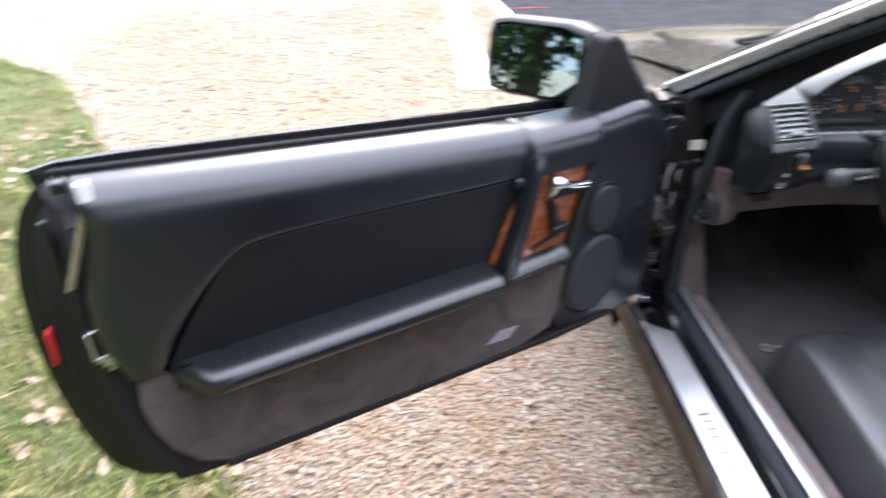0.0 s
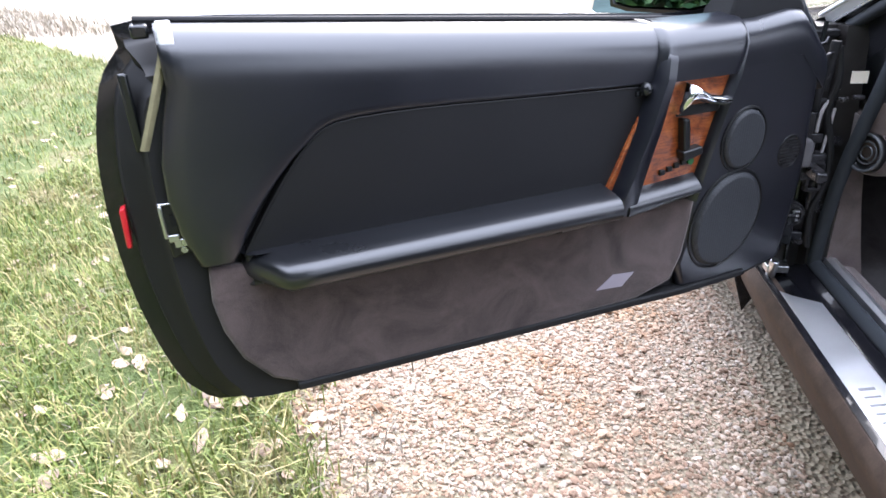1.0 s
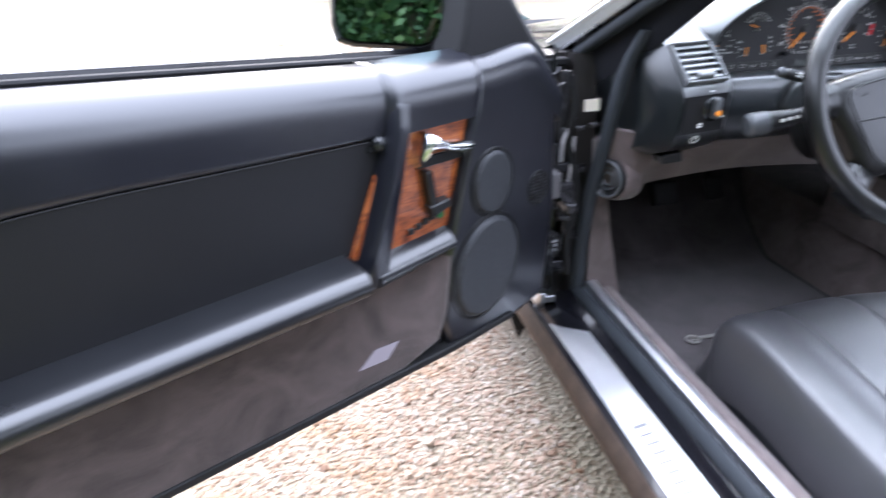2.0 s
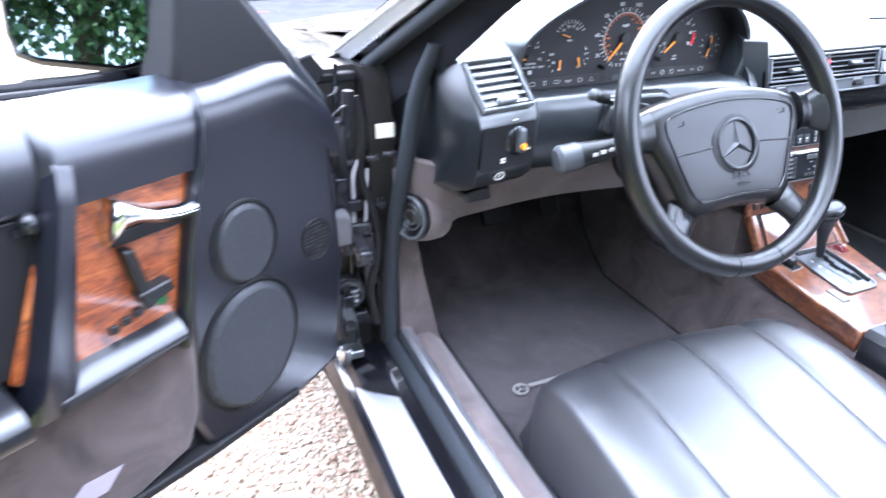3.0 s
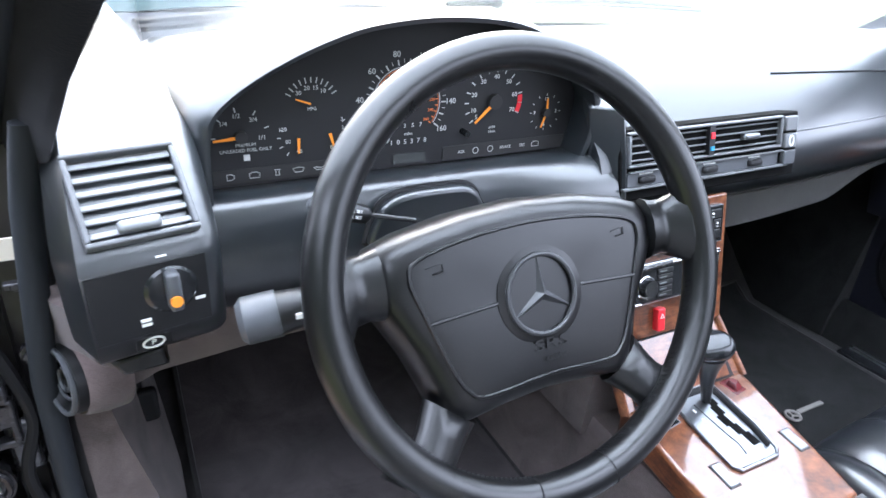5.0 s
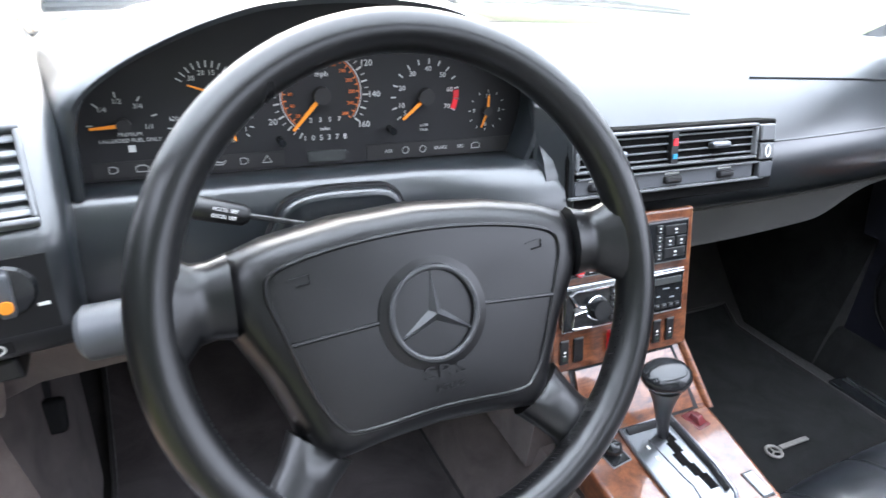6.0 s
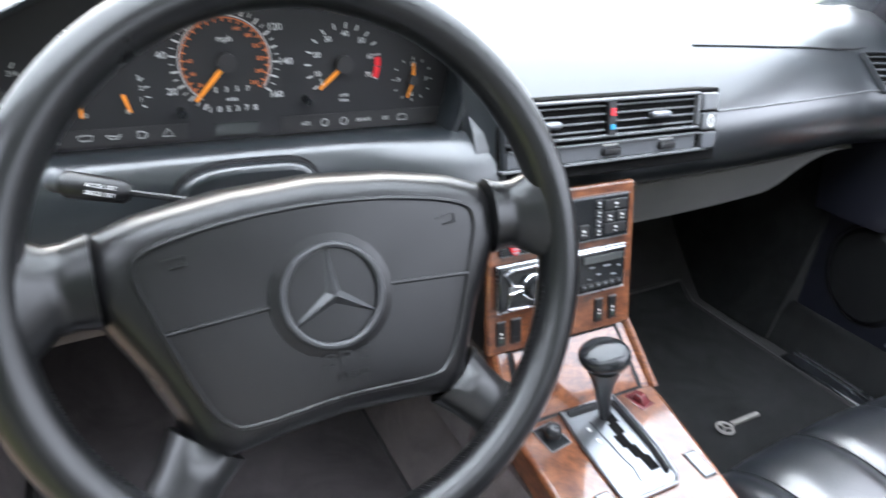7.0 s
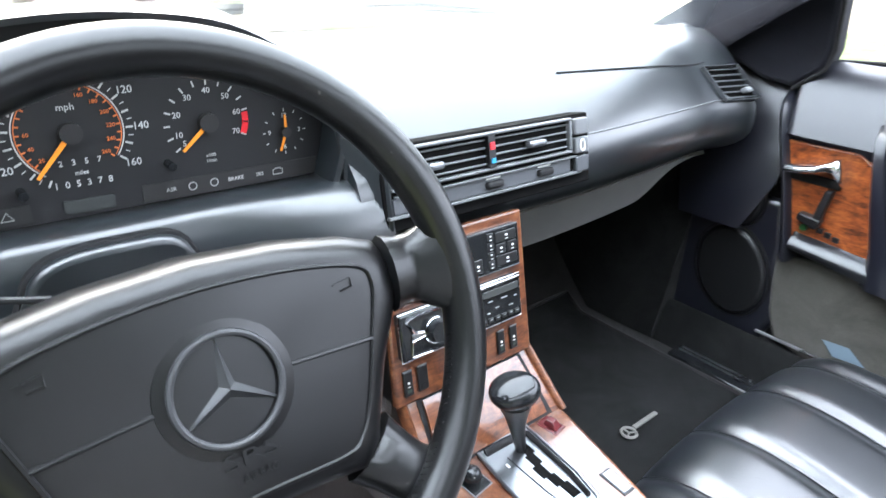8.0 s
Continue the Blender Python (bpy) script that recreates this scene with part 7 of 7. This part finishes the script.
# ---- mats and pedals ----
def mat(cx, w, logo, label, pile, far=0.20):
    t = thing("floor_mat", (cx, -0.02, 0.296), label, "floor mat")
    def f(s, k):
        x, y = cx + w * (s - 0.5), -0.36 + (0.36 + far) * k
        z = 0.2975 + 0.003 * math.sin(9 * x + 4 * y) * math.sin(7 * y)
        if y > 0.16:
            z += 0.75 * (y - 0.16) + 0.6 * (y - 0.16) ** 2
        return Vector((x, y, z))
    m_ = part("mat_carpet", sheet(f, 24, 30, 0.008), pile, t, "dark carpet pile", sharp=60)
    edge = [f(0, k / 12) for k in range(13)] + [f(k / 12, 1) for k in range(1, 13)] + [f(1, 1 - k / 12) for k in range(1, 13)] + [f(1 - k / 12, 0) for k in range(1, 12)]
    part("mat_binding", tube(edge, 0.0045, 6, True), CARPET, t, "dark bound edge")
    lx, ly = logo
    part("mat_emblem", tube([(lx + 0.013 * math.cos(a), ly + 0.013 * math.sin(a), 0.303) for a in [2 * math.pi * i / 24 for i in range(24)]], 0.0026, 6, True), MATMARK, t, "pale stitched emblem")
    part("mat_emblem_bar", box((lx + 0.052, ly + 0.003, 0.3025), (0.066, 0.008, 0.003)), MATMARK, t, "pale stitched bar")
    part("mat_emblem_arms", join(*[box((lx + 0.006 * math.cos(a), ly + 0.006 * math.sin(a), 0.303), (0.012, 0.003, 0.002), Euler((0, 0, a)).to_matrix()) for a in (radians(90), radians(210), radians(330))]), MATMARK, t)


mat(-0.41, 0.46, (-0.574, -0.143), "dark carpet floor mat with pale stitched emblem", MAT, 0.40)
# same sort of mat, painted darker for the shade on the far side
mat(0.385, 0.46, (0.350, -0.170), "carpet floor mat with shade in its colour and pale stitched emblem", SHADED_CARPET)
ped = thing("parking_brake_pedal", (-0.70, 0.14, 0.40), "small worn parking brake pedal", "pedal")
part("pedal_pad", box((-0.695, 0.10, 0.470), (0.050, 0.022, 0.045), Euler((radians(-20), 0, 0)).to_matrix()), RUBBER, ped, "worn black rubber pad", bevel=0.006)
part("pedal_arm", tube([(-0.695, 0.115, 0.475), (-0.70, 0.20, 0.56), (-0.70, 0.30, 0.64)], 0.010, 8), PLASTIC, ped)
for x, w in ((-0.43, 0.07), (-0.29, 0.05)):
    pd = thing("foot_pedal", (x, 0.28, 0.40), "black rubber foot pedal", "pedal", "foot pedals")
    part("pedal_pad", box((x, 0.26, 0.46), (w, 0.02, 0.06), Euler((radians(-30), 0, 0)).to_matrix()), RUBBER, pd, "", bevel=0.006)
    part("pedal_arm", tube([(x, 0.27, 0.47), (x, 0.40, 0.58), (x, 0.52, 0.64)], 0.010, 8), PLASTIC, pd)
rail = thing("sill_tray", (0.640, -0.16, 0.295), "black tray with bright metal edges beside the seat", "sill tray")
part("tray_body", box((0.643, -0.17, 0.300), (0.050, 0.20, 0.016)), GLOSS, rail, "", bevel=0.004)
for k in (0.648, 0.660):
    part("tray_edge", box((k, -0.17, 0.309), (0.0035, 0.18, 0.004)), STEEL, rail, "bright metal edge")

# ---- gravel stones, grass, leaves, trees ----
def pebbles(name, count, x0, x1, y0, y1, size, seed, keep):
    r = np.random.default_rng(seed)
    bm = bmesh.new()
    bmesh.ops.create_icosphere(bm, subdivisions=1, radius=1.0)
    base = np.array([v.co[:] for v in bm.verts])
    tris = np.array([[v.index for v in f.verts] for f in bm.faces])
    bm.free()
    xs, ys = r.uniform(x0, x1, count), r.uniform(y0, y1, count)
    fade = np.minimum.reduce([xs - x0, x1 - xs + 9 * (x1 < 0), ys - y0, (y1 - ys) * (0.5 if y1 > 2 else 9)]) / 0.45
    ok = np.array([keep(a, b) for a, b in zip(xs, ys)]) & (r.random(count) < fade.clip(0, 1))
    xs, ys = xs[ok], ys[ok]
    k = len(xs)
    s = size * r.lognormal(0, 0.32, (k, 1)) * r.uniform(0.6, 1.25, (k, 3)) * np.array([1, 1, 0.62])
    v = base[None] * (1 + r.uniform(-0.22, 0.22, (k, len(base), 1))) * s[:, None]
    a, b = r.uniform(0, 6.283, k), r.uniform(-0.5, 0.5, k)
    ca, sa, cb, sb = np.cos(a), np.sin(a), np.cos(b), np.sin(b)
    x, y, z = v[..., 0], v[..., 1] * cb[:, None] - v[..., 2] * sb[:, None], v[..., 1] * sb[:, None] + v[..., 2] * cb[:, None]
    v = np.stack([x * ca[:, None] - y * sa[:, None] + xs[:, None], x * sa[:, None] + y * ca[:, None] + ys[:, None], z + (s[:, 2] * r.uniform(0.1, 0.9, k))[:, None]], -1)
    f = tris[None] + (np.arange(k) * len(base))[:, None, None]
    me = bpy.data.meshes.new(name)
    me.from_pydata(v.reshape(-1, 3).tolist(), [], f.reshape(-1, 3).tolist())
    me.materials.append(STONE)
    ob = new(name, me)
    return tagged(ob, "loose rounded beige and brown gravel stones", "gravel", kind="stuff")


pebbles("gravel_stones", 72000, -2.4, -0.80, -1.4, 1.5, 0.0048, 1, lambda x, y: x > lawn_edge(y) - 0.02)
pebbles("gravel_stones", 30000, -4.8, 0.8, 0.9, 7.5, 0.0085, 2, lambda x, y: x > lawn_edge(y) + 0.02 and not (x > -0.95 and y < 1.9))


def grass(name, count, box_, h, seed, w, material=None, label="ragged green grass with dry blades", over=0.0):
    r = np.random.default_rng(seed)
    x, y = r.uniform(box_[0], box_[1], count), r.uniform(box_[2], box_[3], count)
    edge = np.array([lawn_edge(b) for b in y])
    clump = np.sin(x * 7 + 2 * np.sin(y * 5)) * np.sin(y * 8 + x * 3)
    ok = (x < edge + over + 0.05 * r.normal(size=count)) & (r.random(count) < 0.62 + 0.38 * clump)
    x, y = x[ok], y[ok]
    k = len(x)
    a = r.uniform(0, 6.283, k)
    hh = h * r.lognormal(0, 0.45, k)
    lean = r.uniform(0.25, 1.25, k) * hh
    ww = w * r.uniform(0.6, 1.4, k)
    d = np.stack([np.cos(a), np.sin(a), np.zeros(k)], 1)
    q = np.stack([-np.sin(a), np.cos(a), np.zeros(k)], 1)
    o = np.stack([x, y, np.full(k, 0.008)], 1)
    up = np.array([0, 0, 1.0])
    p = [o - q * ww[:, None], o + q * ww[:, None]]
    m_ = o + d * (lean * 0.35)[:, None] + up * (hh * 0.65)[:, None]
    p += [m_ + q * (ww * 0.8)[:, None], m_ - q * (ww * 0.8)[:, None]]
    p += [o + d * lean[:, None] + up * (hh * (1.0 - 0.25 * lean / hh.clip(1e-4)))[:, None]]
    v = np.stack(p, 1).reshape(-1, 3)
    i = np.arange(k) * 5
    faces = [(b, b + 1, b + 2, b + 3) for b in i.tolist()] + [(b + 3, b + 2, b + 4) for b in i.tolist()]
    me = bpy.data.meshes.new(name)
    me.from_pydata(v.tolist(), [], faces)
    me.materials.append(material or GRASS)
    return tagged(new(name, me), label, "grass", kind="stuff")


grass("grass", 70000, (-3.8, -1.75, -0.9, 1.6), 0.040, 3, 0.0020)
grass("grass", 7000, (-3.8, -1.75, -0.9, 1.6), 0.095, 5, 0.0017)
grass("dry_grass", 6000, (-2.9, -1.2, -0.9, 2.2), 0.030, 6, 0.0022, DRYLEAF, "dry grass stalks strewn at the lawn's edge", 0.30)
grass("dry_weeds", 9000, (-13.5, -7.2, 7.2, 11.5), 0.10, 7, 0.008, DRYLEAF, "dry brown weeds beyond the lawn", 2.0)
grass("grass", 90000, (-9.5, -2.2, 1.4, 7.5), 0.045, 4, 0.003)


def leaf_mesh(seed):
    r = random.Random(seed)
    L, W_, c = r.uniform(0.018, 0.036), r.uniform(0.010, 0.020), r.uniform(0.1, 0.6)
    def f(s, t):
        u = 2 * s - 1
        wid = W_ * math.sin(math.pi * min(0.98, max(0.02, t)) ** 0.8) * (1 + 0.12 * math.sin(18 * t))
        return Vector((u * wid, L * (2 * t - 1), 0.25 * c * L * u * u + 0.5 * c * L * (2 * t - 1) ** 2 + 0.0015))
    bm = sheet(f, 4, 8, 0.0006)
    me = bpy.data.meshes.new("fallen_leaf")
    bm.to_mesh(me)
    bm.free()
    for q in me.polygons:
        q.use_smooth = True
    me.materials.append(DEADLEAF)
    return me


leaf_kinds = [leaf_mesh(k) for k in range(6)]
rl = random.Random(11)
for k in range(300):
    y = rl.uniform(-0.8, 2.6)
    x = lawn_edge(y) - abs(rl.gauss(0, 0.7)) + 0.10
    ob = new("fallen_leaf", leaf_kinds[k % 6])
    on_lawn = x < lawn_edge(y)
    ob.matrix_world = Matrix.Translation((x, y, 0.024 if on_lawn else 0.012)) @ Euler((rl.uniform(-0.5, 0.5), rl.uniform(-0.5, 0.5), rl.uniform(0, 6.28))).to_matrix().to_4x4() @ Matrix.Scale(rl.uniform(0.7, 1.25), 4)
    tagged(ob, "dry pale brown leaf lying on the grass" if on_lawn else "dry pale brown leaf lying on the gravel", "leaf", "fallen leaves")


def tree(x, y, h, seed, fine=1.0, label="dense green broad-leaved tree at the lawn's edge, out of direct view", group="trees behind the car", leaves=None):
    r = random.Random(seed)
    t = thing("tree", (x, y, 0), label, "tree", group)
    bm = tube([(x, y, -0.05), (x + 0.05, y, h * 0.2), (x - 0.08, y + 0.1, h * 0.5), (x, y, h * 0.85)], [h * 0.035, h * 0.026, h * 0.018, h * 0.006], 10)
    limbs = []
    for k in range(9):
        z0, a = h * (0.22 + 0.06 * k), r.uniform(0, 6.28)
        L = h * r.uniform(0.2, 0.34)
        limbs.append(tube([(x, y, z0), (x + 0.5 * L * math.cos(a), y + 0.5 * L * math.sin(a), z0 + 0.2 * L), (x + L * math.cos(a), y + L * math.sin(a), z0 + 0.5 * L)], [h * 0.012, h * 0.008, h * 0.003], 6))
    part("trunk", join(bm, *limbs), BARK, t, "rough brown trunk and limbs")
    g = np.random.default_rng(seed)
    nc = 70
    cl = np.stack([x + g.normal(0, h * 0.17, nc), y + g.normal(0, h * 0.17, nc), h * (0.15 + 0.85 * g.beta(1.6, 1.7, nc))], 1)
    n_ = int(9000 / fine ** 2)
    c = cl[g.integers(0, nc, n_)] + g.normal(0, h * 0.045, (n_, 3))
    e1, e2 = g.normal(size=(n_, 3)), g.normal(size=(n_, 3))
    e1 /= np.linalg.norm(e1, axis=1, keepdims=True)
    e2 -= e1 * (e1 * e2).sum(1, keepdims=True)
    e2 /= np.linalg.norm(e2, axis=1, keepdims=True)
    s = (h * 0.014 * fine * g.uniform(0.6, 1.5, n_))[:, None]
    v = np.stack([c - e1 * s, c + e2 * s * 0.55, c + e1 * s, c - e2 * s * 0.55], 1).reshape(-1, 3)
    me = bpy.data.meshes.new("crown")
    me.from_pydata(v.tolist(), [], [(4 * i, 4 * i + 1, 4 * i + 2, 4 * i + 3) for i in range(n_)])
    me.materials.append(leaves or FOLIAGE)
    ob = new("crown", me)
    ob.parent, ob.matrix_parent_inverse = t, Matrix.Translation(t.location).inverted()
    return t


# left trees show in the mirror; the row behind is added to block sky
for k, (x, y, h) in enumerate([(-8.5, -3.5, 6.0), (-10.5, -6.2, 7.5), (-9.5, -0.6, 6.5), (-7.0, -7.5, 5.5), (-12.0, -2.6, 8.0), (-12.5, 1.6, 7.0), (-4.6, -7.6, 7.5), (-2.2, -7.0, 8.0), (0.2, -7.4, 8.0), (3.6, -9.8, 3.6), (-6.6, -4.9, 6.0), (-7.2, -2.0, 5.5), (-8.6, 0.9, 6.0)]):
    tree(x, y, h, 20 + k, 1.0 if k < 10 else 0.6)
for k, (x, y, h) in enumerate([(-0.5, 13.6, 4.8), (1.2, 11.0, 4.2), (3.2, 12.0, 4.6), (5.4, 11.4, 4.4), (7.8, 12.0, 4.6)]):
    tree(x, y, h, 40 + k, 1.0, "low bushy green tree ahead of the car", "bushes ahead of the car")
